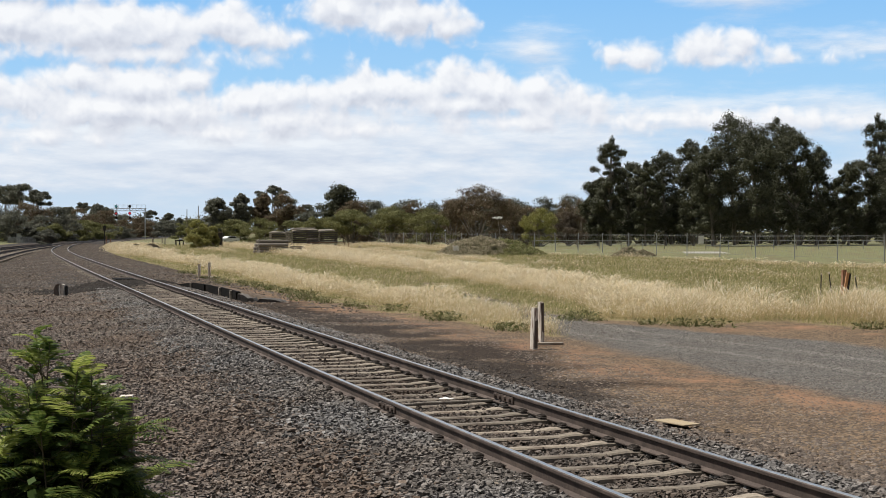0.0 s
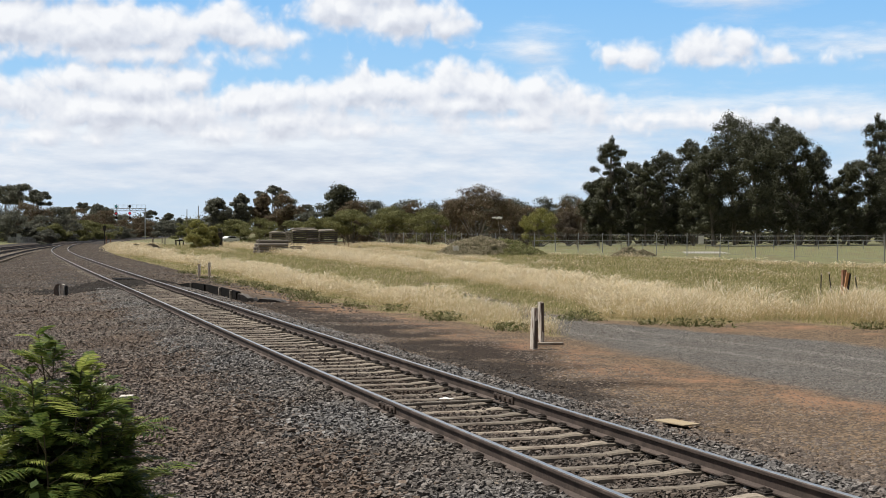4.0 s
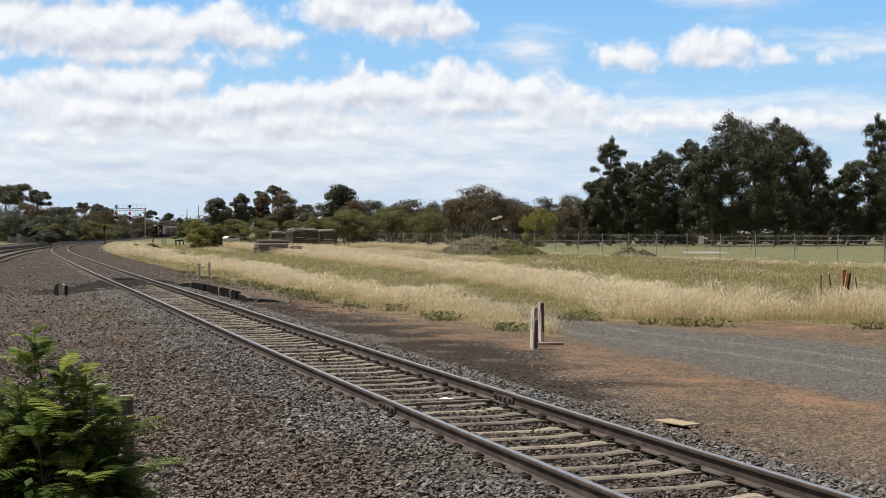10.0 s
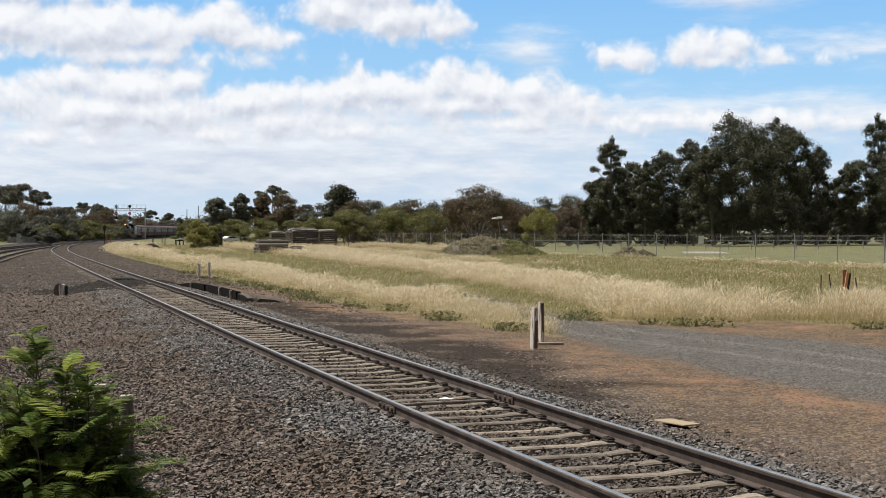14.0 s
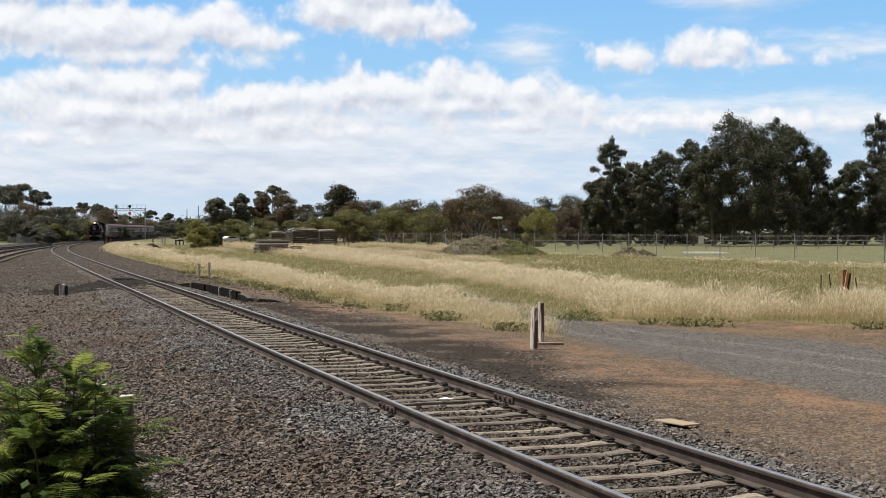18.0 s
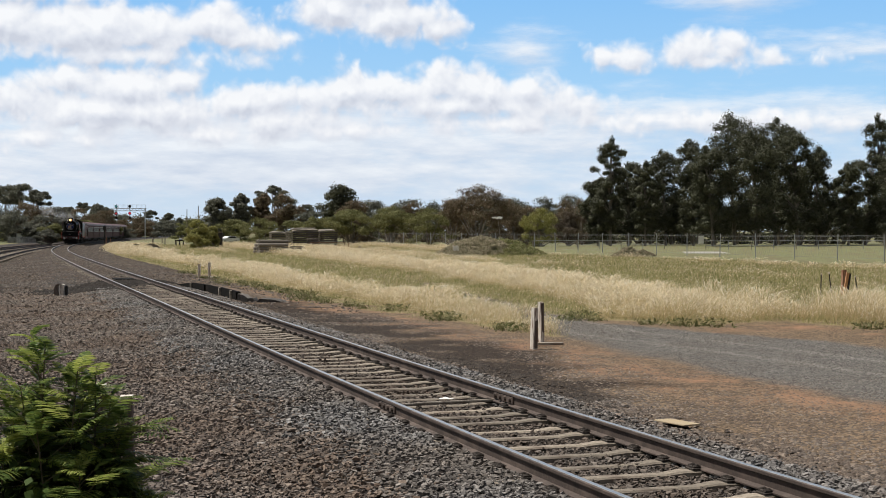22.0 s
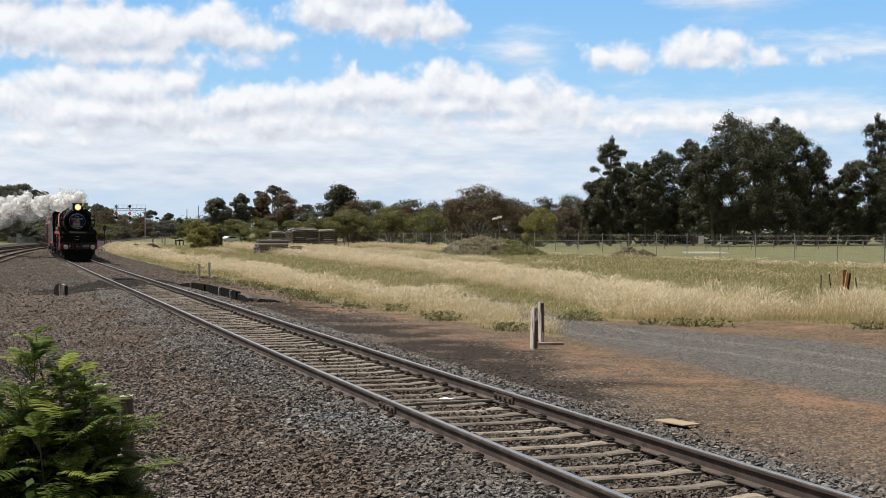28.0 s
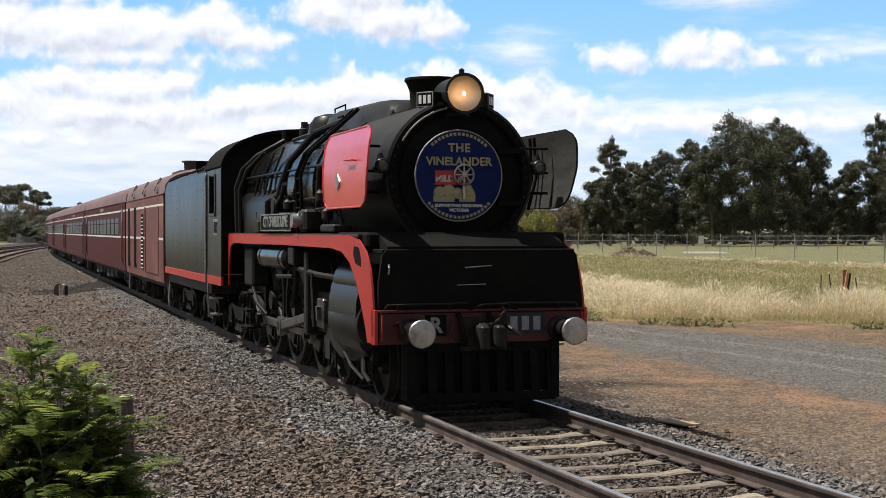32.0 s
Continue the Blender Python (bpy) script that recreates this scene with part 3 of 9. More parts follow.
# ---- ground ----
def ground_material():
    m, n, l, b, out = shader("ground_cover")

    def att(name):
        a = n.new("ShaderNodeAttribute")
        a.attribute_name = name
        return a.outputs["Fac"]

    vec = n.new("ShaderNodeTexCoord").outputs["Object"]
    fine, mid, big = noise_of(n, l, 16, 9, 0.82, vec), noise_of(n, l, 1.3, 6, 0.62, vec), noise_of(n, l, 0.16, 5, 0.6, vec)
    earth = blend(n, l, mid, (0.10, 0.072, 0.048), (0.225, 0.168, 0.116))
    earth = blend(n, l, 0.85, earth, ramp_between(n, l, fine, (0.25, 0.25, 0.25), (1.6, 1.55, 1.5), 0.36, 0.66), "MULTIPLY")
    grit = n.new("ShaderNodeTexVoronoi")
    grit.inputs["Scale"].default_value = 26.0
    l.new(vec, grit.inputs["Vector"])
    speck = ramp_between(n, l, grit.outputs["Color"], (0.22, 0.22, 0.22), (1.75, 1.72, 1.68), 0.15, 0.85)
    earth = blend(n, l, 0.8, earth, speck, "MULTIPLY")
    redc = blend(n, l, 0.6, ramp_between(n, l, mid, (0.20, 0.112, 0.066), (0.33, 0.19, 0.115)), ramp_between(n, l, fine, (0.45, 0.45, 0.45), (1.35, 1.3, 1.3), 0.36, 0.66), "MULTIPLY")
    k = n.new("ShaderNodeMath")
    k.operation, k.use_clamp = "MULTIPLY", True
    mm = n.new("ShaderNodeMapRange")
    mm.inputs["From Min"].default_value, mm.inputs["From Max"].default_value = 0.42, 0.62
    l.new(mid, mm.inputs["Value"])
    l.new(att("red"), k.inputs[0])
    l.new(mm.outputs["Result"], k.inputs[1])
    col = blend(n, l, k.outputs[0], earth, redc)
    col = blend(n, l, att("oil"), col, blend(n, l, 0.8, blend(n, l, fine, (0.013, 0.009, 0.006), (0.05, 0.034, 0.023)), speck, "MULTIPLY"))
    roadc = ramp_between(n, l, noise_of(n, l, 38, 6, 0.85, vec), (0.05, 0.047, 0.043), (0.225, 0.212, 0.195), 0.36, 0.66)
    roadc = blend(n, l, 0.7, roadc, speck, "MULTIPLY")
    roadc = blend(n, l, att("rut"), roadc, blend(n, l, 0.5, (0.25, 0.235, 0.215), speck, "MULTIPLY"))
    col = blend(n, l, att("road"), col, roadc)
    grassc = blend(n, l, big, (0.19, 0.152, 0.085), (0.30, 0.245, 0.15))
    grassc = blend(n, l, 0.6, grassc, ramp_between(n, l, noise_of(n, l, 6, 5, 0.7, vec), (0.55, 0.6, 0.5), (1.3, 1.25, 1.1), 0.3, 0.7), "MULTIPLY")
    lawn = blend(n, l, big, (0.125, 0.14, 0.068), (0.205, 0.205, 0.11))
    lawn = blend(n, l, 0.7, lawn, ramp_between(n, l, noise_of(n, l, 0.9, 8, 0.75, vec), (0.6, 0.62, 0.6), (1.35, 1.3, 1.2), 0.36, 0.64), "MULTIPLY")
    grassc = blend(n, l, att("lawn"), grassc, lawn)
    col = blend(n, l, att("grass"), col, grassc)
    l.new(col, b.inputs["Base Color"])
    b.inputs["Roughness"].default_value = 0.92
    b.inputs["Specular IOR Level"].default_value = 0.2
    bp = n.new("ShaderNodeBump")
    bp.inputs["Strength"].default_value, bp.inputs["Distance"].default_value = 0.7, 0.03
    l.new(fine, bp.inputs["Height"])
    l.new(bp.outputs["Normal"], b.inputs["Normal"])
    return m


def build_ground():
    az = np.concatenate([np.linspace(-180, -20, 28)[:-1], np.linspace(-20, 20, 200), np.linspace(20, 180, 28)[1:-1]])
    rad = np.concatenate([[0.004, 1.0, 4.0], np.geomspace(8.0, 16.0, 40)[:-1], np.geomspace(16.0, 80.0, 240)[:-1], np.geomspace(80.0, 4800.0, 90)])
    A, R = np.meshgrid(np.radians(az), rad)
    x, y = (R * np.sin(A)).ravel(), (R * np.cos(A)).ravel()
    z = ground_height(x, y)
    s, lat = lat_of(x, y)
    z = z - 0.22 * np.clip((lat + 2.6) / 0.4, 0, 1) * np.clip((14.0 - lat) / 0.6, 0, 1) * (s < 880)
    na, nr = len(az), len(rad)
    i, j = np.meshgrid(np.arange(nr - 1), np.arange(na), indexing="ij")
    j2 = (j + 1) % na
    f = np.stack([i * na + j, i * na + j2, (i + 1) * na + j2, (i + 1) * na + j], -1).reshape(-1, 4)[:, ::-1]
    ob = loose("ground", np.stack([x, y, z], 1), f, ground_material(), "bare brown earth, gravel road and dry grassland", "ground", "structure", True)
    s, lat, grass, road, red = cover(x, y)
    lawn = np.clip((-lat - np.interp(s, [0, 72, 125, 200], [56, 53, 49, 60])) / 3, 0, 1)
    oil = np.clip(1.45 - np.abs(lat - np.interp(s, [-1, 2, 8, 18, 26], [-2.5, -2.8, -3.5, -3.45, -3.0])) / 1.0 + 2.2 * (value_noise(x, y, 0.9, 17) - 0.42) + 0.9 * (value_noise(x, y, 0.25, 18) - 0.5), 0, 1) * np.interp(s, [-4, -1, 27, 40], [0, 1.0, 1.0, 0])
    mid = np.interp(s, [-14, 0, 6, 12, 18, 30, 60], [-10.5, -10.0, -9.6, -8.6, -9.2, -11.5, -16])
    oil = np.maximum(oil, 0.5 * np.clip((s - 45) / 30, 0, 1) * (lat > -9) * (0.6 + 0.8 * value_noise(x, y, 3.0, 61)))
    beyond = np.clip((lat - 13.0) / 1.5, 0, 1)
    lawn = np.maximum(lawn, np.maximum(beyond, np.clip((s - 215) / 40, 0, 1) * (lat < -2.5)))
    rut = np.clip(1 - np.abs(np.abs(lat - mid) - 0.8) / 0.28, 0, 1) * (0.35 + 0.5 * value_noise(x, y, 2.2, 19))
    grass = np.maximum(np.clip((grass - 0.58 + 0.5 * (value_noise(x, y, 0.4, 8) - 0.5)) / 0.5, 0, 1), beyond)
    for name, val in (("rut", rut), ("oil", oil), ("grass", grass), ("road", road), ("red", red), ("lawn", lawn)):
        a = ob.data.attributes.new(name, "FLOAT", "POINT")
        a.data.foreach_set("value", val.astype(np.float32))


build_ground()


def ballast_material():
    m, n, l, b, out = shader("ballast_bed")
    vec = n.new("ShaderNodeTexCoord").outputs["Object"]
    v = n.new("ShaderNodeTexVoronoi")
    v.inputs["Scale"].default_value = 15.0
    l.new(vec, v.inputs["Vector"])
    cell = ramp_between(n, l, v.outputs["Color"], (0.02, 0.017, 0.015), (0.12, 0.103, 0.09), 0.1, 0.9)
    stain = ramp_between(n, l, noise_of(n, l, 0.45, 8, 0.72, vec), (0.62, 0.50, 0.42), (1.3, 1.27, 1.26), 0.38, 0.62)
    grit = ramp_between(n, l, noise_of(n, l, 5.0, 6, 0.8, vec), (0.45, 0.43, 0.41), (1.5, 1.45, 1.4), 0.36, 0.64)
    stain = blend(n, l, 1.0, stain, grit, "MULTIPLY")
    col = blend(n, l, 1.0, cell, stain, "MULTIPLY")
    # cells darken towards their edges: shade between stones put into the colour
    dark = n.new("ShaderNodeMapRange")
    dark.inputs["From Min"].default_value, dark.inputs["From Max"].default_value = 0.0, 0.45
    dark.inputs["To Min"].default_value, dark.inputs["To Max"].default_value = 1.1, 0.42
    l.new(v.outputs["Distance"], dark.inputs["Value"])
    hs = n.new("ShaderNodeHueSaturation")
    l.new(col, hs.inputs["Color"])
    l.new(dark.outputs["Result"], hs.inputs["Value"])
    l.new(hs.outputs["Color"], b.inputs["Base Color"])
    b.inputs["Roughness"].default_value = 0.9
    bp = n.new("ShaderNodeBump")
    bp.invert = True
    bp.inputs["Strength"].default_value, bp.inputs["Distance"].default_value = 1.0, 0.05
    l.new(v.outputs["Distance"], bp.inputs["Height"])
    l.new(bp.outputs["Normal"], b.inputs["Normal"])
    return m


M_BED = ballast_material()
BED = [(-3.0, -0.50), (-2.5, -0.39), (-1.75, -0.21), (-1.1, -0.185), (-0.92, -0.19), (-0.74, -0.235), (0.0, -0.24), (0.74, -0.235), (0.92, -0.19), (1.1, -0.185), (1.75, -0.21), (2.6, -0.33), (4.0, -0.37), (8.0, -0.38), (13.0, -0.38), (14.5, -0.55)]


def bed_height(lat):
    return np.interp(lat, [p[0] for p in BED], [p[1] for p in BED])


def build_bed():
    ss = np.concatenate([np.arange(-13, 40, 1.0), np.arange(40, 200, 4.0), np.arange(200, 900, 12.0)])
    rows = []
    for s in ss:
        rows.append([(*line(s, la)[:2], z + 0.03 * (noise.noise((s * 0.7, la * 0.9, 0))) - (0.0 if abs(la) < 3.2 else 0.02)) for la, z in BED])
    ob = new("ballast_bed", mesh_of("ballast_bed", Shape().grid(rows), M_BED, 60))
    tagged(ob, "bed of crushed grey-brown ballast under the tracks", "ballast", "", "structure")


build_bed()


SLEEPER_STEP = 0.64


# ---- loose stones on the bed ----
def build_stones():
    rng = np.random.RandomState(4)
    n_ = 165000
    s = -12.5 + 50 * rng.rand(n_) ** 1.75
    lat = rng.uniform(-3.6, 6.2, n_)
    keep = (rng.rand(n_) < np.interp(np.abs(lat), [0, 2.6, 3.1, 6.5], [1, 1, 0.8, 0.75])) & (lat > -2.2 + 0.5 * (value_noise(s, lat, 0.8, 9) - 0.5) - 0.5 * rng.rand(n_) ** 3)
    on_sleeper = (np.abs(((s + 12.2 + 0.32) % SLEEPER_STEP) - 0.32) < 0.10) & (np.abs(lat) < 0.92)
    keep &= ~(on_sleeper & (rng.rand(n_) < 0.74))
    x, y, t = line(s, lat)
    keep &= np.abs(x) < 0.33 * y + 0.3
    s, lat = s[keep], lat[keep]
    k = len(s)
    x, y, t = line(s, lat)
    size = (0.0110 + 0.0145 * rng.rand(k) ** 1.5) * np.interp(s, [-12, 5, 20, 30], [1.0, 1.08, 1.45, 1.9])
    in_track = np.abs(lat) < 0.78
    z = np.where(in_track, -0.228, bed_height(lat) + 0.012) + rng.rand(k) * 0.026
    slab = np.array([[-1, -1, -0.9], [1, -1, -0.9], [1, 1, -0.9], [-1, 1, -0.9], [-0.8, -0.8, 0.7], [0.8, -0.8, 0.7], [0.8, 0.8, 0.7], [-0.8, 0.8, 0.7]], float)
    v = (slab[None] + rng.uniform(-0.55, 0.55, (k, 8, 3))) * size[:, None, None] * (0.6 + 0.75 * rng.rand(k, 1, 3)) * np.array([1.2, 0.9, 0.62])
    a, b2 = rng.rand(k) * 6.28, rng.normal(0, 0.45, k)
    ca, sa, cb, sb = np.cos(a), np.sin(a), np.cos(b2), np.sin(b2)
    px, py, pz = v[..., 0], v[..., 1] * cb[:, None] - v[..., 2] * sb[:, None], v[..., 1] * sb[:, None] + v[..., 2] * cb[:, None]
    qx, qy = px * ca[:, None] - py * sa[:, None], px * sa[:, None] + py * ca[:, None]
    verts = np.stack([qx + x[:, None], qy + y[:, None], pz + z[:, None]], -1).reshape(-1, 3)
    f = np.array([[4, 5, 6, 7], [0, 1, 5, 4], [1, 2, 6, 5], [2, 3, 7, 6], [3, 0, 4, 7]])
    fresh = ~in_track & (np.abs(lat) + 0.5 * (value_noise(s, lat, 0.9, 51) - 0.5) + 0.25 * rng.normal(size=k) < 2.1)
    blocks = verts.reshape(-1, 8, 3)
    f3 = np.concatenate([f[:, [0, 1, 2]], f[:, [0, 2, 3]]])
    f4 = np.array([[0, 1, 4], [1, 2, 4], [2, 3, 4], [3, 0, 4]])

    def lay(which, material, label):
        near, off = blocks[which & (s <= 8)], blocks[which & (s > 8)]
        off = np.concatenate([off[:, :4], off[:, 4:].mean(axis=1, keepdims=True) + np.array([0, 0, 0.004])], 1)
        faces = np.concatenate([(np.arange(len(near))[:, None, None] * 8 + f3[None]).reshape(-1, 3), (len(near) * 8 + np.arange(len(off))[:, None, None] * 5 + f4[None]).reshape(-1, 3)])
        loose("ballast_stones", np.concatenate([near.reshape(-1, 3), off.reshape(-1, 3)]), faces, material, label, "gravel")

    lay(fresh, M_BALLAST_GREY, "clean grey crushed stone beside the rails")
    lay(~in_track & ~fresh, M_BALLAST, "loose crushed stone in greys and browns")
    lay(in_track, M_BALLAST_OILY, "dark oil-stained crushed stone between the rails")


build_stones()


def build_far_stones():
    """Coarser stones further along the bed, four faces each."""
    rng = np.random.RandomState(14)
    n_ = 100000
    s = 17.0 + 225 * rng.rand(n_) ** 1.75
    lat = rng.uniform(-5.2, 9.0, n_)
    keep = ~((np.abs(np.abs(lat) - 0.835) < 0.12) | ((np.abs(lat) < 0.78) & (np.abs(((s + 12.52) % SLEEPER_STEP) - 0.32) < 0.07) & (rng.rand(n_) < np.interp(s, [24, 45], [1.0, 0.25]))))
    keep &= (lat > -2.4) | (rng.rand(n_) < np.interp(s, [30, 60], [0.14, 0.75]))
    s, lat = s[keep], lat[keep]
    k = len(s)
    x, y, t = line(s, lat)
    size = (0.035 + 0.035 * rng.rand(k)) * np.interp(s, [17, 26, 60, 150, 240], [0.6, 0.85, 1.3, 2.2, 3.4])
    z = np.where(np.abs(lat) < 0.78, np.interp(s, [22, 34, 60], [-0.235, -0.205, -0.17]), np.maximum(bed_height(lat), -0.385))
    tet = np.array([[-1, -0.8, -0.3], [1, -0.7, -0.3], [0.1, 1.1, -0.3], [0, 0, 0.75]])
    a = rng.rand(k) * 6.28
    v = (tet[None] + rng.uniform(-0.3, 0.3, (k, 4, 3))) * size[:, None, None]
    v[..., 2] *= 0.6
    qx = v[..., 0] * np.cos(a)[:, None] - v[..., 1] * np.sin(a)[:, None] + x[:, None]
    qy = v[..., 0] * np.sin(a)[:, None] + v[..., 1] * np.cos(a)[:, None] + y[:, None]
    f = (np.arange(k)[:, None, None] * 4 + np.array([[0, 1, 3], [1, 2, 3], [2, 0, 3]])[None]).reshape(-1, 3)
    loose("far_ballast_stones", np.stack([qx, qy, v[..., 2] + z[:, None]], -1).reshape(-1, 3), f, M_BALLAST_FAR, "crushed stone along the tracks further off", "gravel")


build_far_stones()


def build_pebbles():
    """Small stones strewn over the earth and the gravel road."""
    rng = np.random.RandomState(6)
    n_ = 92000
    s = -12.0 + 34 * rng.rand(n_) ** 1.4
    lat = -2.3 - 11.5 * rng.rand(n_) ** 1.7
    keep = (lat > grass_edge(s)) & (value_noise(s, lat, 1.1, 40) + 0.4 * rng.rand(n_) > 0.42)
    x, y, t = line(s, lat)
    keep &= np.abs(x) < 0.33 * y + 0.3
    soaked = np.exp(-((lat - np.interp(s, [-1, 2, 8, 18, 26], [-2.5, -2.8, -3.5, -3.45, -3.0])) / 0.85) ** 2) * (s > -2) * (np.clip(2.0 * value_noise(*line(s, lat)[:2], 0.9, 17) - 0.1, 0.2, 1))
    keep &= rng.rand(n_) > np.maximum(0.35 * soaked, np.interp(lat, [-8.5, -6.5], [0.8, 0.2]) * (s < 20))
    s, lat, dark = s[keep], lat[keep], (soaked > 0.12 + 0.38 * rng.rand(n_))[keep]
    k = len(s)
    x, y, t = line(s, lat)
    size = (0.008 + 0.013 * rng.rand(k) ** 2.0) * np.interp(lat, [-8, -6.5, -4.5, -3], [0.45, 0.6, 1.1, 1.6]) * np.interp(s, [-12, 2, 8, 22], [1.45, 1.35, 1.2, 1.6])
    z = ground_height(x, y) + np.where(lat > -3.2, 0.02, 0.002)
    chip = np.array([[-1, -1, -0.5], [1, -1, -0.5], [1, 1, -0.5], [-1, 1, -0.5], [-0.7, -0.7, 0.5], [0.7, -0.7, 0.5], [0.7, 0.7, 0.5], [-0.7, 0.7, 0.5]])
    a = rng.rand(k) * 6.28
    v = (chip[None] + rng.uniform(-0.3, 0.3, (k, 8, 3))) * (0.6 + 0.7 * rng.rand(k, 1, 3)) * size[:, None, None] * np.array([1, 1, 0.6])
    qx = v[..., 0] * np.cos(a)[:, None] - v[..., 1] * np.sin(a)[:, None] + x[:, None]
    qy = v[..., 0] * np.sin(a)[:, None] + v[..., 1] * np.cos(a)[:, None] + y[:, None]
    P = np.stack([qx, qy, v[..., 2] + z[:, None]], -1)
    P = np.concatenate([P[:, :4], P[:, 4:].mean(axis=1, keepdims=True) + np.array([0, 0, 0.003])], 1)
    peak = np.array([[0, 1, 4], [1, 2, 4], [2, 3, 4], [3, 0, 4]])
    for which, mat, text in ((~dark, M_PEBBLE, "small loose stones over the bare earth"), (dark, M_PEBBLE_OILY, "small stones soaked dark with oil beside the track")):
        loose("pebbles", P[which].reshape(-1, 3), (np.arange(which.sum())[:, None, None] * 5 + peak[None]).reshape(-1, 3), mat, text, "gravel")


build_pebbles()


def build_road_chips():
    """Crushed grey stone rolled into the surface of the road."""
    rng = np.random.RandomState(16)
    n_ = 90000
    s = -12.5 + 32 * rng.rand(n_)
    lat = rng.uniform(-14.5, -6.0, n_)
    x, y, t = line(s, lat)
    keep = np.abs(x) < 0.33 * y + 0.3
    s, lat, x, y = s[keep], lat[keep], x[keep], y[keep]
    keep = cover(x, y)[3] > 0.25 + 0.6 * rng.rand(len(x))
    x, y = x[keep], y[keep]
    k = len(x)
    size, a, z = 0.008 + 0.014 * rng.rand(k) ** 2, rng.rand(k) * 6.28, ground_height(x, y)
    P = [np.stack([x + size * np.cos(a + q * 2.1), y + size * np.sin(a + q * 2.1), z - 0.002], -1) for q in range(3)] + [np.stack([x, y, z + size * 0.8], -1)]
    loose("road_gravel", np.stack(P, 1).reshape(-1, 3), (np.arange(k)[:, None, None] * 4 + np.array([[0, 1, 3], [1, 2, 3], [2, 0, 3]])[None]).reshape(-1, 3), M_ROADCHIP, "fine crushed grey stone on the gravel road", "gravel")


M_ROADCHIP = grains("road_stone", [(0.05, 0.049, 0.048), (0.17, 0.166, 0.16), (0.085, 0.083, 0.08), (0.30, 0.29, 0.275), (0.12, 0.116, 0.11)])
build_road_chips()

# ---- tracks ----
RAIL_HALF = 0.835
RAIL_FORM = [(-0.066, -0.165), (0.066, -0.165), (0.066, -0.153), (0.012, -0.135), (0.012, -0.045), (0.036, -0.034), (0.036, -0.010), (0.028, -0.002)]
RAIL_FORM = RAIL_FORM + [(-a, z) for a, z in RAIL_FORM[::-1][:-2]]


def sweep(fn, ss, form, closed=True):
    sh, w = Shape(), len(form)
    for s in ss:
        for la, z in form:
            x, y, t = fn(s, la)
            sh.v.append((float(x), float(y), z))
    for i in range(len(ss) - 1):
        for j in range(w if closed else w - 1):
            k = (j + 1) % w
            sh.f.append((i * w + j, i * w + k, (i + 1) * w + k, (i + 1) * w + j))
    return sh


def steps(a, b):
    ss = np.concatenate([np.arange(-13, 60, 2.0), np.arange(60, 220, 4.0), np.arange(220, 900, 10.0)])
    return np.concatenate([[a], ss[(ss > a) & (ss < b)], [b]])


TRACK = thing("track", "rusty rails on weathered sleepers with bright worn heads", "railway track", kind="structure")
for side in (-1, 1):
    part("rail", sweep(lambda s, la: line(s, side * RAIL_HALF + la), steps(-13, 880), RAIL_FORM), M_RAIL, TRACK, smooth=30)
    part("rail_head", sweep(lambda s, la: line(s, side * RAIL_HALF + la), steps(-13, 880), [(-0.027, -0.0025), (0.027, -0.0025), (0.024, 0.0), (-0.024, 0.0)]), M_RAILTOP, TRACK, "bright worn running surface", smooth=0)


def sleeper_shape():
    sh = Shape()
    ends = [(-1.28, 0.20), (-1.2, 0.21), (-1.06, 0.215), (-0.6, 0.215), (-0.42, 0.195), (0.42, 0.195), (0.6, 0.215), (1.06, 0.215), (1.2, 0.21), (1.28, 0.20)]
    rows = []
    for y, h in ends:
        w = 0.090 if abs(y) > 0.5 else 0.074
        rows.append([(-w - 0.015, y, -0.39), (-w, y, -0.39 + h - 0.015), (-w + 0.02, y, -0.39 + h), (w - 0.02, y, -0.39 + h), (w, y, -0.39 + h - 0.015), (w + 0.015, y, -0.39)])
    sh.grid(rows)
    sh.add(rows[0], [tuple(range(6))])
    sh.add(rows[-1], [tuple(range(6))])
    return sh


ME_SLEEPER = mesh_of("sleeper", sleeper_shape(), M_SLEEPER, 30)
clip = Shape()
clip.box(-0.075, 0.075, -0.045, 0.045, -0.172, -0.155, 0.006)
for k in (-0.04, 0.04):
    clip.tube([(k, -0.05, -0.152), (k, -0.02, -0.132), (k, 0.03, -0.14)], 0.014, 6)
clip.box(-0.06, 0.06, -0.03, 0.03, -0.157, -0.136, 0.006)
ME_CLIP = mesh_of("rail_clip", clip, M_CLIP, 40)

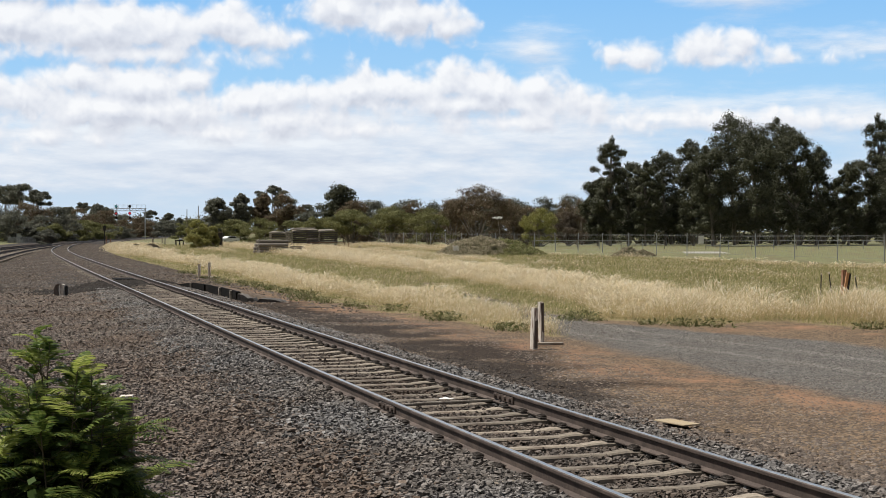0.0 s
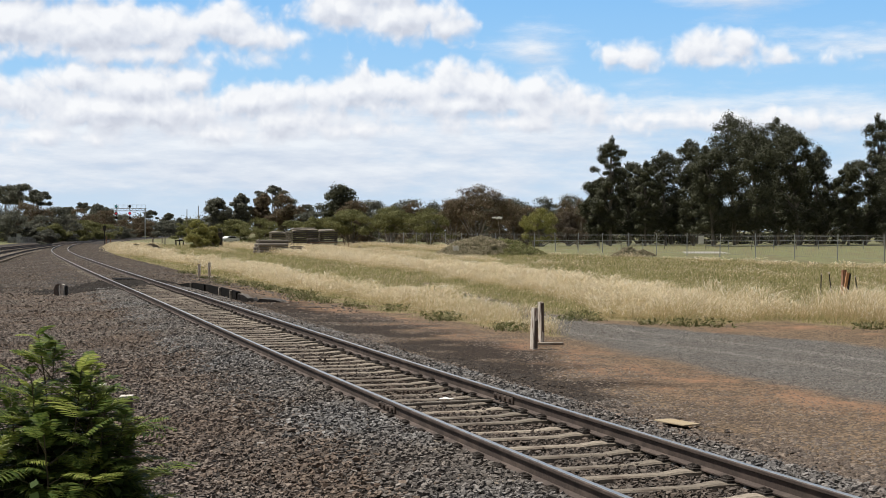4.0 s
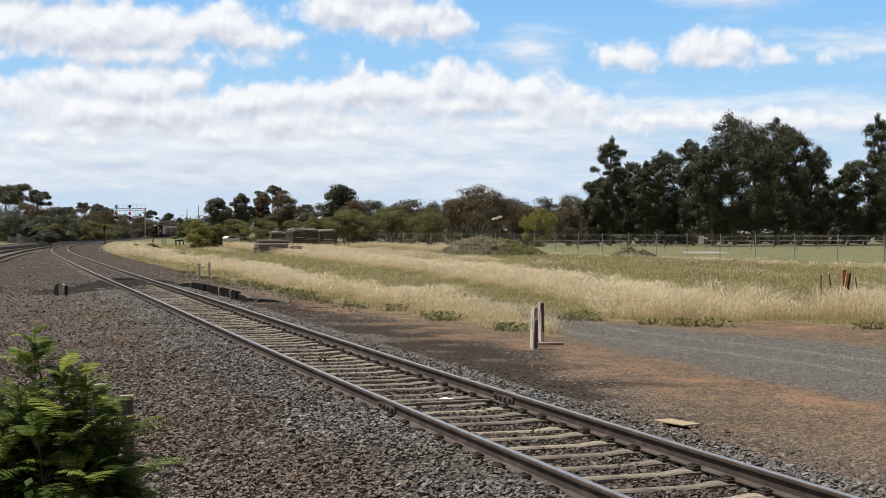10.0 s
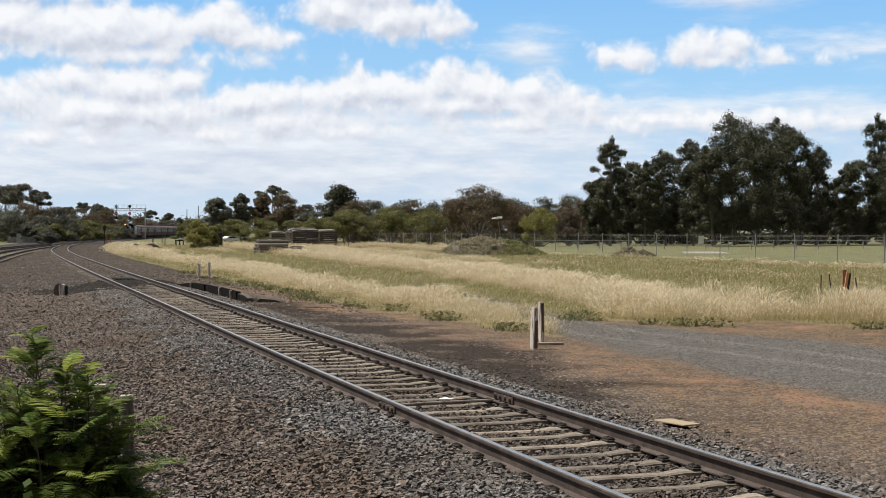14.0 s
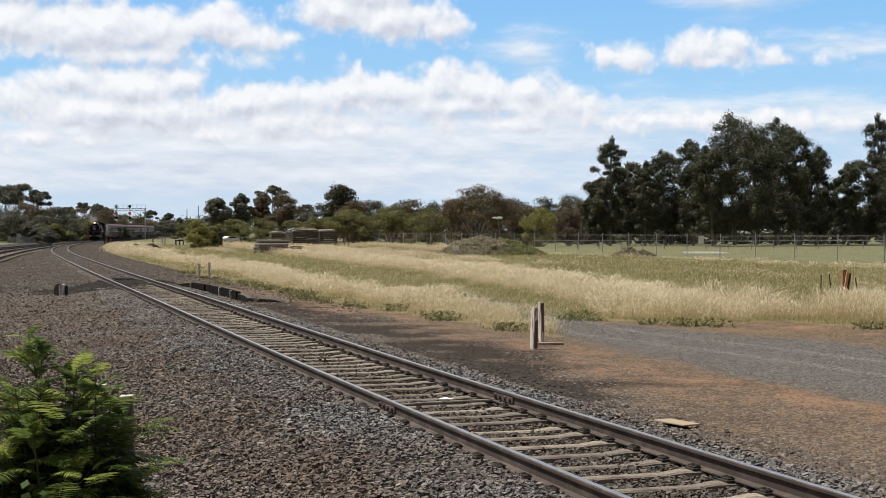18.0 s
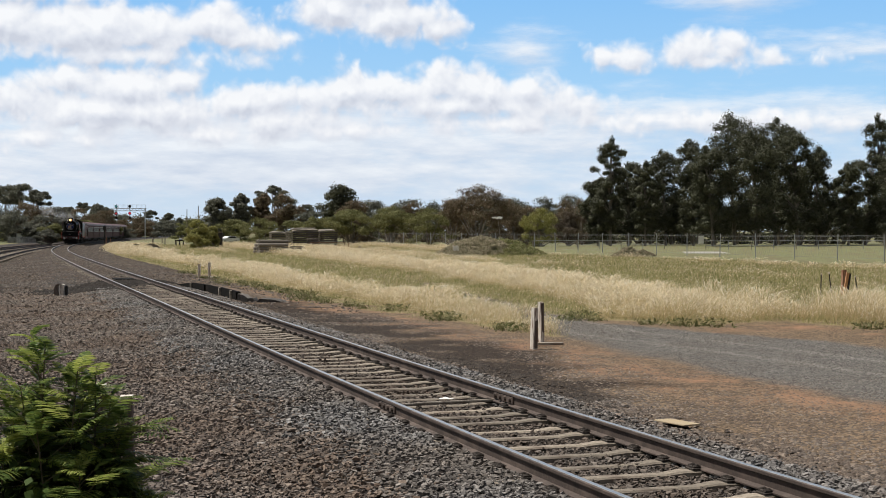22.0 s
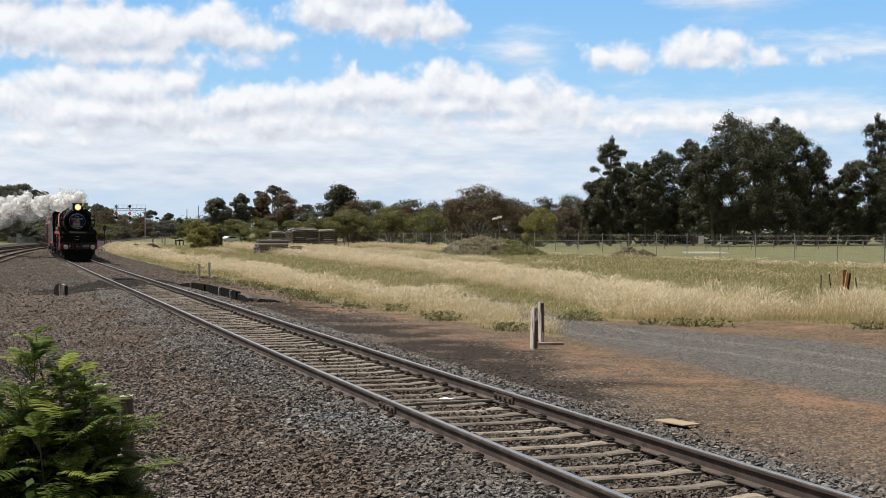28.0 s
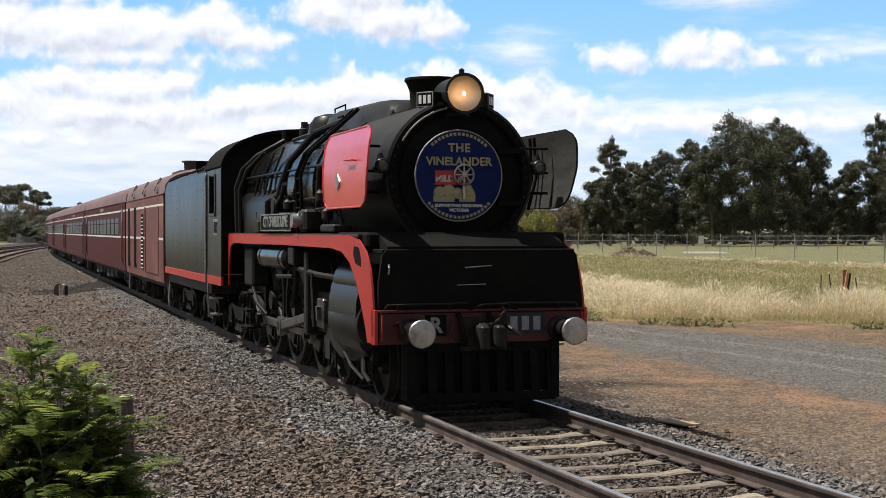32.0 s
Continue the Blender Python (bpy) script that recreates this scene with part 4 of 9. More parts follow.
# ---- grass ----
def blades(name, n_, region, tall, width, material, label, seed, head=0.7, lean=0.35, ear=0.0):
    """Stalks with a bent top, widest near the head, scattered where region() accepts; heights come in patches."""
    rng = np.random.RandomState(seed)
    x, y, f_h = region(rng, n_)
    k = len(x)
    d = np.hypot(x, y)
    h = tall * (0.35 + 0.8 * rng.rand(k)) * f_h
    w = width * np.clip((d / 40) ** (1.6 if ear else 1.0), 0.75, 5.0) * (0.5 + rng.rand(k))
    a, ln = rng.rand(k) * 6.28, lean * h * (0.2 + 1.1 * rng.rand(k))
    dx, dy = np.cos(a) * 0.95 + 0.32, np.sin(a) * 0.95 - 0.05
    z0 = ground_height(x, y) - 0.02
    face = rng.rand(k) * 1.6 - 0.8
    ox, oy = np.cos(face) * w, np.sin(face) * w
    P = np.stack([
        np.stack([x + dx * ln * ear * 0.6, y + dy * ln * ear * 0.6, z0 + h * ear], -1),
        np.stack([x + dx * ln * 0.55 + ox, y + dy * ln * 0.55 + oy, z0 + h * head], -1),
        np.stack([x + dx * ln, y + dy * ln, z0 + h], -1),
        np.stack([x + dx * ln * 0.55 - ox, y + dy * ln * 0.55 - oy, z0 + h * head], -1)], 1).reshape(-1, 3)
    return loose(name, P, np.arange(k * 4).reshape(-1, 4), material, label, "grass")


def field(kind):
    """Accepts places in the field for tall dry stalks, short green blades or brownish undergrowth."""
    def pick(rng, n_):
        a = np.radians(rng.uniform(-16.5, 19.0, n_))
        r = 28.0 * (260.0 / 28.0) ** (rng.rand(n_) ** 0.85)
        x, y = r * np.sin(a), r * np.cos(a)
        s, lat, grass, road, red = cover(x, y)
        fence = np.interp(s, [0, 72, 125, 200], [55, 52, 47.5, 60])
        streak = value_noise(s * 0.30, lat * 1.9, 4.0, 12) * 0.6 + value_noise(x, y, 2.4, 13) * 0.4
        # cream seed heads stand in two ridges that run along the line and in a tall rank beside the road; greener growth lies between
        off_a = np.abs(lat - np.interp(s, [20, 30, 41, 50, 62, 95, 126, 160, 220], [-7.2, -7.8, -7.8, -8.0, -8.6, -8.6, -8.2, -6.6, -8.0])) / np.interp(s, [20, 40, 70, 120, 200], [1.0, 1.35, 1.7, 2.1, 3.0])
        off = lat - np.interp(s, [14, 18, 23, 28, 34, 42, 51, 63, 78, 96, 122, 170], [-11.5, -12.6, -14.1, -14.9, -16.4, -18.1, -19.3, -20.6, -21.1, -22.0, -23.7, -25.5])
        off_b = np.abs(off) / np.where(off > 0, np.interp(s, [18, 40, 80], [1.5, 2.2, 2.6]), np.interp(s, [18, 40, 80, 120], [2.4, 3.2, 4.0, 5.0]))
        deep = y - road_side(x)
        rank = np.clip((deep - 0.2) / 1.0, 0, 1) * np.clip((9.5 - deep) / 5.0, 0, 1) * np.clip((x - 4.0) / 1.5, 0, 1)
        band = np.exp(-off_a ** 2) + np.exp(-off_b ** 2) + 0.80 * rank + 0.35 * np.exp(-((lat + 33) / 4.0) ** 2) + 0.5 * np.exp(-((lat + 48) / 3.0) ** 2) + np.interp(s, [110, 150], [0.0, 0.30])
        dry = np.clip((np.clip(band, 0, 1) * 1.15 - 0.10 - streak * 0.95) / 0.30 + 0.5, 0.03, 1)
        ok = (grass > 0.35 + 0.5 * rng.rand(len(x))) & (-lat < fence + 1.0) & (s < 260)
        share = {"dry": dry, "green": 1 - 0.85 * dry, "under": np.ones(len(x))}[kind]
        clump = value_noise(x, y, 0.42, 77) * 0.6 + value_noise(x, y, 0.95, 78) * 0.4
        share = share * np.clip((clump - 0.23) * 3.2, 0.18, 1)
        ok &= rng.rand(len(x)) < share
        edge = np.clip((grass_edge(s) - lat) / 1.6, 0.3, 1)
        f_h = (0.30 + 0.95 * value_noise(x, y, 1.3, 44)) * edge * (0.5 + 0.7 * dry if kind == "dry" else 0.7 + 0.3 * dry) * (1 + 0.40 * rank * np.clip((15 - x) / 4, 0, 1))
        return x[ok], y[ok], f_h[ok]
    return pick


blades("dry_grass", 1000000, field("dry"), 0.52, 0.0028, M_STRAW, "tall straw-coloured dry grass bending in the wind", 21, 0.80, 0.8)
blades("seed_heads", 1000000, field("dry"), 0.52, 0.0060, M_DRYGRASS, "pale cream seed heads of the dry grass", 21, 0.89, 0.8, 0.78)
blades("green_grass", 420000, field("green"), 0.34, 0.0056, M_GREENGRASS, "shorter yellow-green grass between dry patches", 22, 0.5, 0.8)
blades("undergrowth", 110000, field("under"), 0.20, 0.0085, M_GREENGRASS, "low matted grass beneath the taller stalks", 24, 0.5, 0.8)


def build_weeds():
    """Low leafy weeds in loose clumps along the edge of the road and the line."""
    rng = np.random.RandomState(23)
    P_, n_all = [], 0
    spots_ = [(3.5, 40.2, 0.25), (3.9, 39.9, 0.3), (5.3, 38.2, 0.17), (6.1, 37.6, 0.22), (6.8, 37.3, 0.26), (10.5, 36.4, 0.2), (11.1, 35.9, 0.26)]
    for s in np.linspace(13, 66, 40):
        s = s + rng.uniform(-1, 1)
        x, y, t = line(s, float(grass_edge(s)) - 0.35 + 0.35 * rng.normal())
        if value_noise(np.array([s]), np.array([0.0]), 2.6, 31)[0] > 0.40:
            spots_.append((float(x), float(y), rng.uniform(0.12, 0.30)))
    for x, y, r in spots_:
        n_ = int(750 * r)
        c = np.stack([x + rng.normal(0, r, n_), y + rng.normal(0, r, n_), GROUND + 0.9 * r * rng.rand(n_) ** 1.3], 1)
        u, w = rng.normal(size=(n_, 3)), rng.normal(size=(n_, 3))
        h = (0.02 + 0.035 * rng.rand(n_))[:, None]
        u, w = u / np.linalg.norm(u, axis=1)[:, None] * h * 1.5, w / np.linalg.norm(w, axis=1)[:, None] * h * 0.6
        P_.append(np.stack([c - u, c - w, c + u, c + w], 1).reshape(-1, 3))
    V = np.concatenate(P_)
    loose("verge_weeds", V, np.arange(len(V)).reshape(-1, 4), M_WEED, "low green weeds along the edge of the gravel road", "weeds")


build_weeds()

# ---- trees ----
def leaf_cloud(rng, lobes, count, size, fluff=0.5, knots=7):
    """Leaves in ellipsoid lobes (x, y, z, rx, rz): each lobe breaks into knots, and slim three-cornered leaves lie on and in the knots."""
    lob = np.array(lobes, float)
    if knots:
        d = rng.normal(size=(len(lob), knots, 3))
        d /= np.linalg.norm(d, axis=2)[..., None]
        d[..., 2] = np.abs(d[..., 2]) * 0.9 - 0.25
        r3 = np.stack([lob[:, 3], lob[:, 3], lob[:, 4]], 1)[:, None]
        c = lob[:, None, :3] + d * r3 * 0.62
        f = rng.uniform(0.34, 0.80, (len(lob), knots))
        lob = np.concatenate([c, (lob[:, 3:4] * f)[..., None], (lob[:, 4:5] * f)[..., None]], 2).reshape(-1, 5)
    wgt = (lob[:, 3] ** 2 * lob[:, 4]) ** 0.66
    pick = rng.choice(len(lob), count, p=wgt / wgt.sum())
    d = rng.normal(size=(count, 3))
    d /= np.linalg.norm(d, axis=1)[:, None]
    rad = rng.rand(count) ** 0.36 * (0.84 + fluff * rng.rand(count) ** 1.5)
    c = lob[pick, :3] + d * rad[:, None] * np.stack([lob[pick, 3], lob[pick, 3], lob[pick, 4]], 1)
    out = d + rng.normal(size=(count, 3)) * 0.34
    u = np.cross(out, rng.normal(size=(count, 3)))
    u /= np.linalg.norm(u, axis=1)[:, None] + 1e-9
    w = np.cross(out, u)
    w /= np.linalg.norm(w, axis=1)[:, None] + 1e-9
    ln = size * (0.6 + 0.9 * rng.rand(count))[:, None]
    wd = ln * (0.36 + 0.3 * rng.rand(count))[:, None]
    P = np.stack([c - u * ln * 0.5 - w * wd * 0.5, c + w * wd * 0.5, c + u * ln * 0.5 - w * wd * 0.2], 1).reshape(-1, 3)
    return P, np.arange(count * 3).reshape(-1, 3)


def tree(name, label, x, y, height, spread, leaves, n_, card, seed, style="gum", group="", trunk_mat=None, lowset=False):
    """A tapered trunk with limbs and a crown of many leaves in uneven clumps."""
    rng = np.random.RandomState(seed)
    z0 = float(ground_height(np.array([x]), np.array([y]))[0]) - 0.1
    top = thing(name, label, "tree" if style != "shrub" else "shrub", pose(x, y, z0), group)
    lobes, limbs = [], Shape()
    lean = rng.uniform(-0.05, 0.05, 2) * height
    if style == "shrub":
        base = 0.06 * height
        k = 30
        for i in range(k):
            a, r = rng.rand() * 6.28, spread * (0.15 + 0.7 * rng.rand())
            zz = height * ((0.02 if lowset else 0.34) + (0.82 if lowset else 0.50) * rng.rand() ** 0.8) * (1 - 0.30 * (r / spread) ** 2)
            lobes.append((r * math.cos(a), r * math.sin(a), zz, spread * rng.uniform(0.20, 0.36), height * rng.uniform(0.10, 0.17)))
        lobes.append((0, 0, height * 0.84, spread * 0.42, height * 0.15))
        for i in range(9):
            lb = lobes[i]
            limbs.tube([(0.1 * math.cos(i), 0.1 * math.sin(i), 0), (lb[0] * 0.5, lb[1] * 0.5, lb[2] * 0.55), lb[:3]], [0.07 + 0.012 * height, 0.05 + 0.006 * height, 0.02], 6)
    else:
        umb = style == "umbrella"
        base = height * (0.66 if umb else 0.05)
        tr = (0.014 if umb else 0.012) * height
        limbs.tube([(0, 0, 0), (lean[0] * 0.3, lean[1] * 0.3, height * 0.3), (lean[0], lean[1], height * 0.62), (lean[0] * 1.2, lean[1] * 1.2, height * 0.9)], [tr * 1.25, tr, tr * 0.6, tr * 0.15], 8)
        k = 20 if umb else 38
        for i in range(k):
            f = (i + 0.5) / k
            zz = base + (height - base) * (0.08 + 0.82 * (f if not umb else rng.rand()))
            wide = spread * ((1 - abs((f - 0.45) / 0.62) ** 3) ** 0.8 * rng.uniform(0.7, 1.1) if not umb else 1.25 - 0.75 * (zz - base) / (height - base))
            a, r = i * 2.4 + rng.rand(), wide * (0.3 + 0.6 * rng.rand())
            lr = spread * (rng.uniform(0.20, 0.34) if umb else rng.uniform(0.24, 0.46))
            lobes.append((lean[0] * zz / height + r * math.cos(a), lean[1] * zz / height + r * math.sin(a), zz, lr, lr * rng.uniform(0.7, 1.1) * (0.62 if umb else 1.0)))
            st = zz * (0.42 if umb else 0.72)
            limbs.tube([(lean[0] * st / height, lean[1] * st / height, st), ((lobes[-1][0] + lean[0] * st / height) * 0.5, (lobes[-1][1] + lean[1] * st / height) * 0.5, (st + zz) * 0.52), lobes[-1][:3]],
                       [tr * 0.42, tr * 0.3, tr * 0.1], 5)
        lobes.append((lean[0] * 1.2, lean[1] * 1.2, height * 0.93, spread * 0.2, height * 0.06))
    part("trunk", limbs, trunk_mat or M_BARK, top, smooth=50)
    P, F = leaf_cloud(rng, lobes, int(n_ * (1.8 if style == "shrub" else 1.5)), card * (0.76 if style == "shrub" else 0.84), 0.28 if style == "shrub" else 0.45)
    low = 0.05 if style == "shrub" else 0.075 * height
    q = P.reshape(-1, 3, 3)
    q = q[q[:, :, 2].min(axis=1) > low]
    cr = loose("crown", q.reshape(-1, 3), np.arange(len(q) * 3).reshape(-1, 3), leaves, "", "", "")
    cr.parent = top
    return top


def at_view(az_px, dist):
    """A place seen az_px thousandths of the view's focal length to the side, dist metres ahead."""
    return (az_px - 784) / 2600.0 * dist, dist


def top_height(y_px, dist):
    return EYE_Z - GROUND + (408.5 - y_px) / 2600.0 * dist


# tall dark gums beyond the fence: bearing, crown top, half width, distance
seed = 100
for bx, ty, hw, dist in [(1080, 246, 26, 235), (1058, 318, 26, 238), (1112, 288, 30, 240), (1142, 288, 24, 232), (1178, 268, 36, 240), (1228, 250, 32, 236), (1262, 262, 36, 228), (1300, 203, 48, 242),
                         (1338, 232, 44, 230), (1372, 213, 42, 244), (1412, 232, 40, 234), (1444, 262, 30, 240), (1502, 290, 24, 236), (1532, 274, 34, 242), (1566, 208, 30, 246), (1600, 240, 40, 236)]:
    x, y = at_view(bx, dist)
    tree("gum_tree", "tall dark green gum tree beyond the wire fence", x, y, top_height(ty, dist) * 1.05, 1.18 * hw / 2600 * dist, M_GUM, 16500 if 1250 < bx < 1420 else 12000, 0.38, seed, "gum", "gum trees beyond the fence")
    seed += 1
for bx in range(1040, 1620, 44):
    x, y = at_view(bx, 275 + 8 * math.sin(bx))
    tree("scrub_tree", "dark low scrub in the shade behind gum trees", x, y, 3.6 + 1.4 * math.sin(bx * 1.7), 4.2, M_GUM, 1500, 0.55, seed, "shrub", "scrub behind the gum trees", None, True)
    seed += 1
for bx in range(1075, 1620, 38):
    x, y = at_view(bx, 262 + 7 * math.sin(bx * 0.7))
    tree("scrub_tree", "dark dense tree filling the gaps behind gum trees", x, y, 9.5 + 2.0 * math.sin(bx * 1.3), 4.6, M_GUM, 3600, 0.55, 900 + bx, "shrub", "scrub behind the gum trees")
# middle distance, bearing by bearing
for bx, ty, hw, dist, mat, style, lab in [
        (608, 324, 38, 300, M_GUM, "gum", "dark gum tree above olive scrub"), (842, 328, 72, 235, M_RUSSET, "shrub", "rounded russet-brown tree behind the rubble mound"),
        (800, 352, 40, 240, M_RUSSET, "shrub", "russet-brown bushy tree beyond dry grass"), (760, 365, 44, 236, M_OLIVE, "shrub", "dull olive bushy tree beyond dry grass"), (620, 372, 58, 250, M_OLIVE, "shrub", "olive-green spreading scrub tree beyond the field"),
        (690, 366, 58, 246, M_OLIVE, "shrub", "olive-green spreading scrub tree beyond the field"), (655, 355, 60, 330, M_GUM_HAZED, "shrub", "grey-green tree in the distant woods"), (725, 352, 60, 335, M_GUM_HAZED, "shrub", "grey-green tree in the distant woods"),
        (900, 352, 60, 320, M_GUM_HAZED, "shrub", "grey-green tree in the distant woods"), (955, 366, 34, 225, M_YELLOWLEAF, "shrub", "yellow-green rounded bush behind the wire fence"), (912, 362, 42, 240, M_RUSSET, "shrub", "brown-green bushy tree behind the mound"),
        (1010, 346, 52, 300, M_GUM_HAZED, "shrub", "grey-green tree in the distant woods"), (960, 348, 48, 310, M_GUM_HAZED, "shrub", "grey-green tree in the distant woods"), (1005, 372, 36, 232, M_BROWNTWIG, "shrub", "bare twiggy grey-brown bush"),
        (1030, 352, 30, 262, M_RUSSET, "shrub", "dark brown-green bush beside tall gums"), (390, 348, 27, 330, M_GUM_HAZED, "gum", "grey-green gum tree behind stacked timber"), (425, 340, 19, 335, M_GUM_HAZED, "gum", "grey-green gum tree behind stacked timber"),
        (484, 325, 36, 345, M_GUM_HAZED, "umbrella", "gum tree with a thin flat-topped crown"), (506, 344, 38, 325, M_RUSSET, "shrub", "dense brownish gum tree behind stacked timber"), (462, 341, 22, 338, M_RUSSET, "gum", "brownish gum tree behind stacked timber"), (540, 360, 14, 350, M_GUM_HAZED, "umbrella", "small flat-topped gum tree"),
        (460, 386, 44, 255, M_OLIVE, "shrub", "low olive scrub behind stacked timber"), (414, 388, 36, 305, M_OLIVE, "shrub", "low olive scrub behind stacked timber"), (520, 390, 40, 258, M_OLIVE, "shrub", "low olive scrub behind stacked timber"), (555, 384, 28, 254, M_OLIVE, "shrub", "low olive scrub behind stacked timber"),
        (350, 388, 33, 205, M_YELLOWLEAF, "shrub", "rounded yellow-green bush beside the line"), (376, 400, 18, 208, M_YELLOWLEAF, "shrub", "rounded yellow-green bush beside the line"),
        (30, 326, 44, 330, M_GUM_HAZED, "umbrella", "gum tree with a wide flat crown on bare limbs"), (72, 336, 24, 338, M_GUM_HAZED, "umbrella", "gum tree with a wide flat crown on bare limbs"), (8, 335, 40, 345, M_GUM_HAZED, "umbrella", "gum tree with a wide flat crown on bare limbs"),
        (20, 372, 46, 300, M_GUM_HAZED, "shrub", "dense dark scrub behind the tracks"), (75, 380, 40, 310, M_GUM_HAZED, "shrub", "dense dark scrub behind the tracks"), (-20, 360, 44, 305, M_GUM_HAZED, "shrub", "dense dark scrub behind the tracks"),
        (45, 358, 50, 318, M_RUSSET, "shrub", "brown-olive scrub tree behind the tracks"), (100, 366, 46, 335, M_GUM_HAZED, "shrub", "dense dark scrub behind the tracks"), (140, 368, 40, 380, M_RUSSET, "shrub", "brown-olive scrub tree behind the tracks"), (190, 372, 44, 410, M_RUSSET, "shrub", "brown-olive scrub tree behind the tracks"),
        (150, 388, 34, 350, M_OLIVE, "shrub", "olive scrub beside the tracks"), (100, 396, 30, 300, M_OLIVE, "shrub", "olive scrub beside the tracks"), (240, 384, 40, 470, M_RUSSET, "shrub", "brown-olive scrub tree behind the tracks"), (300, 390, 36, 560, M_GUM_HAZED, "shrub", "distant grey-green scrub along the line"),
        (340, 388, 36, 420, M_OLIVE, "shrub", "olive scrub behind the rounded bush"), (385, 384, 30, 380, M_GUM_HAZED, "shrub", "distant grey-green scrub along the line"),
        (120, 386, 40, 420, M_RUSSET, "shrub", "brownish scrub tree behind the tracks"), (165, 378, 44, 440, M_GUM_HAZED, "shrub", "dark scrub tree behind the tracks"), (215, 380, 40, 500, M_GUM_HAZED, "shrub", "dark scrub tree behind the tracks"),
        (120, 366, 18, 470, M_GUM_HAZED, "umbrella", "distant flat-topped gum behind the line"), (148, 357, 14, 480, M_GUM_HAZED, "umbrella", "distant flat-topped gum behind the line"), (172, 360, 20, 470, M_GUM_HAZED, "gum", "distant grey-green gum behind the line"), (185, 365, 16, 475, M_GUM_HAZED, "gum", "distant grey-green gum behind the line"),
        (265, 372, 14, 560, M_GUM_HAZED, "umbrella", "distant flat-topped gum behind the line"), (298, 377, 10, 640, M_GUM_HAZED, "umbrella", "distant flat-topped gum behind the line"), (316, 386, 8, 640, M_GUM_HAZED, "umbrella", "distant flat-topped gum behind the line"),
        (250, 392, 34, 600, M_GUM_HAZED, "shrub", "distant grey-green scrub along the line"), (290, 394, 30, 680, M_GUM_HAZED, "shrub", "distant grey-green scrub along the line"), (330, 396, 30, 680, M_GUM_HAZED, "shrub", "distant grey-green scrub along the line"), (85, 405, 26, 235, M_GUM_HAZED, "shrub", "dark bush beside the white fence"), (120, 408, 22, 330, M_GUM_HAZED, "shrub", "dark bush beside the line"), (55, 400, 20, 300, M_GUM_HAZED, "shrub", "dark bush beside the line")]:
    x, y = at_view(bx, dist)
    h = top_height(ty, dist) * (1.06 if style == "shrub" else 1.0)
    n_ = (9500 if hw > 50 else 6500) if style == "shrub" and dist < 300 else (11000 if "dense brownish" in lab else 4400 if style == "shrub" else 3600 if style == "umbrella" else 8500)
    tree("gum_tree" if style != "shrub" else "scrub_tree", lab, x, y, h, hw / 2600 * dist, mat, n_, ((0.27 if dist < 300 else 0.36) * max(1.0, hw / 42) ** 0.6 if style == "shrub" else 0.44) * (dist / 235) ** 0.8, seed, style, lowset=dist > 295 or "scrub b" in lab or "low " in lab or "bush" in lab)
    seed += 1
# low scrub that closes the view behind the tracks
for k, bx in enumerate(range(-20, 335, 26)):
    dist = 330 + 5.0 * k + 9 * math.sin(k * 2.1) if bx < 240 else 620
    x, y = at_view(bx, dist)
    tree("scrub_tree", "low dark scrub closing the view behind tracks", x, y, 3.4 + 1.2 * math.sin(k * 1.7), 4.2, M_GUM_HAZED if k % 2 else M_OLIVE, 2600, 0.5, 1500 + k, "shrub", "scrub behind the tracks", None, True)
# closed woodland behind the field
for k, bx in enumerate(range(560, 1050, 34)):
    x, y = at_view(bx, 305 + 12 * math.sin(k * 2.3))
    tree("scrub_tree", "dark brown-green woodland tree behind the field", x, y, top_height(356 + 6 * math.sin(k * 1.9), 305), 36 / 2600 * 305, M_RUSSET if k % 3 else M_GUM_HAZED, 4200, 0.46, seed, "shrub", "woodland behind the field", None, True)
    seed += 1
# far woods along the horizon, and an added ring of trees out of view
rng = np.random.RandomState(77)
lob = []
for a in np.arange(-24, 26, 0.33):
    d = 760 + 160 * rng.rand()
    lob.append((d * math.sin(radians(a)), d * math.cos(radians(a)), 3.5 + 3 * rng.rand(), 7.0, 4.0 + 3.2 * rng.rand()))
# unseen trees added beside and behind the camera, to darken reflections on the train
for a in list(np.arange(-178, -25, 2.2)) + list(np.arange(27, 180, 2.2)):
    d = 76 + 24 * rng.rand()
    for zz in (2.5, 7.0):
        lob.append((d * math.sin(radians(a)), d * math.cos(radians(a)), zz + 2 * rng.rand(), 3.2, 3.0 + 1.5 * rng.rand()))
P, F = leaf_cloud(rng, lob, 60000, 1.3, 0.4, 4)
P[:, 2] = np.maximum(P[:, 2], GROUND)
loose("far_woods_and_unseen_ring", P, F, M_GUM_HAZED, "distant grey-green trees along the horizon, with an added unseen ring around", "woods")

# ---- the train: paints ----
M_LOCO = surface("black_engine_paint", (0.009, 0.009, 0.009), (0.017, 0.0163, 0.0155), 0.26, 0, 14, 1.2, 0.04, 0.003, (0.022, 0.021, 0.02), rough2=0.46)
M_LOCO.node_tree.nodes["Principled BSDF"].inputs["Specular IOR Level"].default_value = 0.24
M_SOOT = surface("sooty_black", (0.006, 0.006, 0.006), (0.011, 0.0106, 0.010), 0.7, 0, 20, 2, 0.1, 0.003, (0.014, 0.013, 0.012), rough2=0.9)
M_SOOT.node_tree.nodes["Principled BSDF"].inputs["Specular IOR Level"].default_value = 0.08
M_GREASE = surface("oily_ironwork", (0.008, 0.0075, 0.007), (0.02, 0.018, 0.016), 0.45, 0.1, 22, 4, 0.15, 0.003, (0.035, 0.03, 0.025), rough2=0.65)
M_GREASE.node_tree.nodes["Principled BSDF"].inputs["Specular IOR Level"].default_value = 0.3
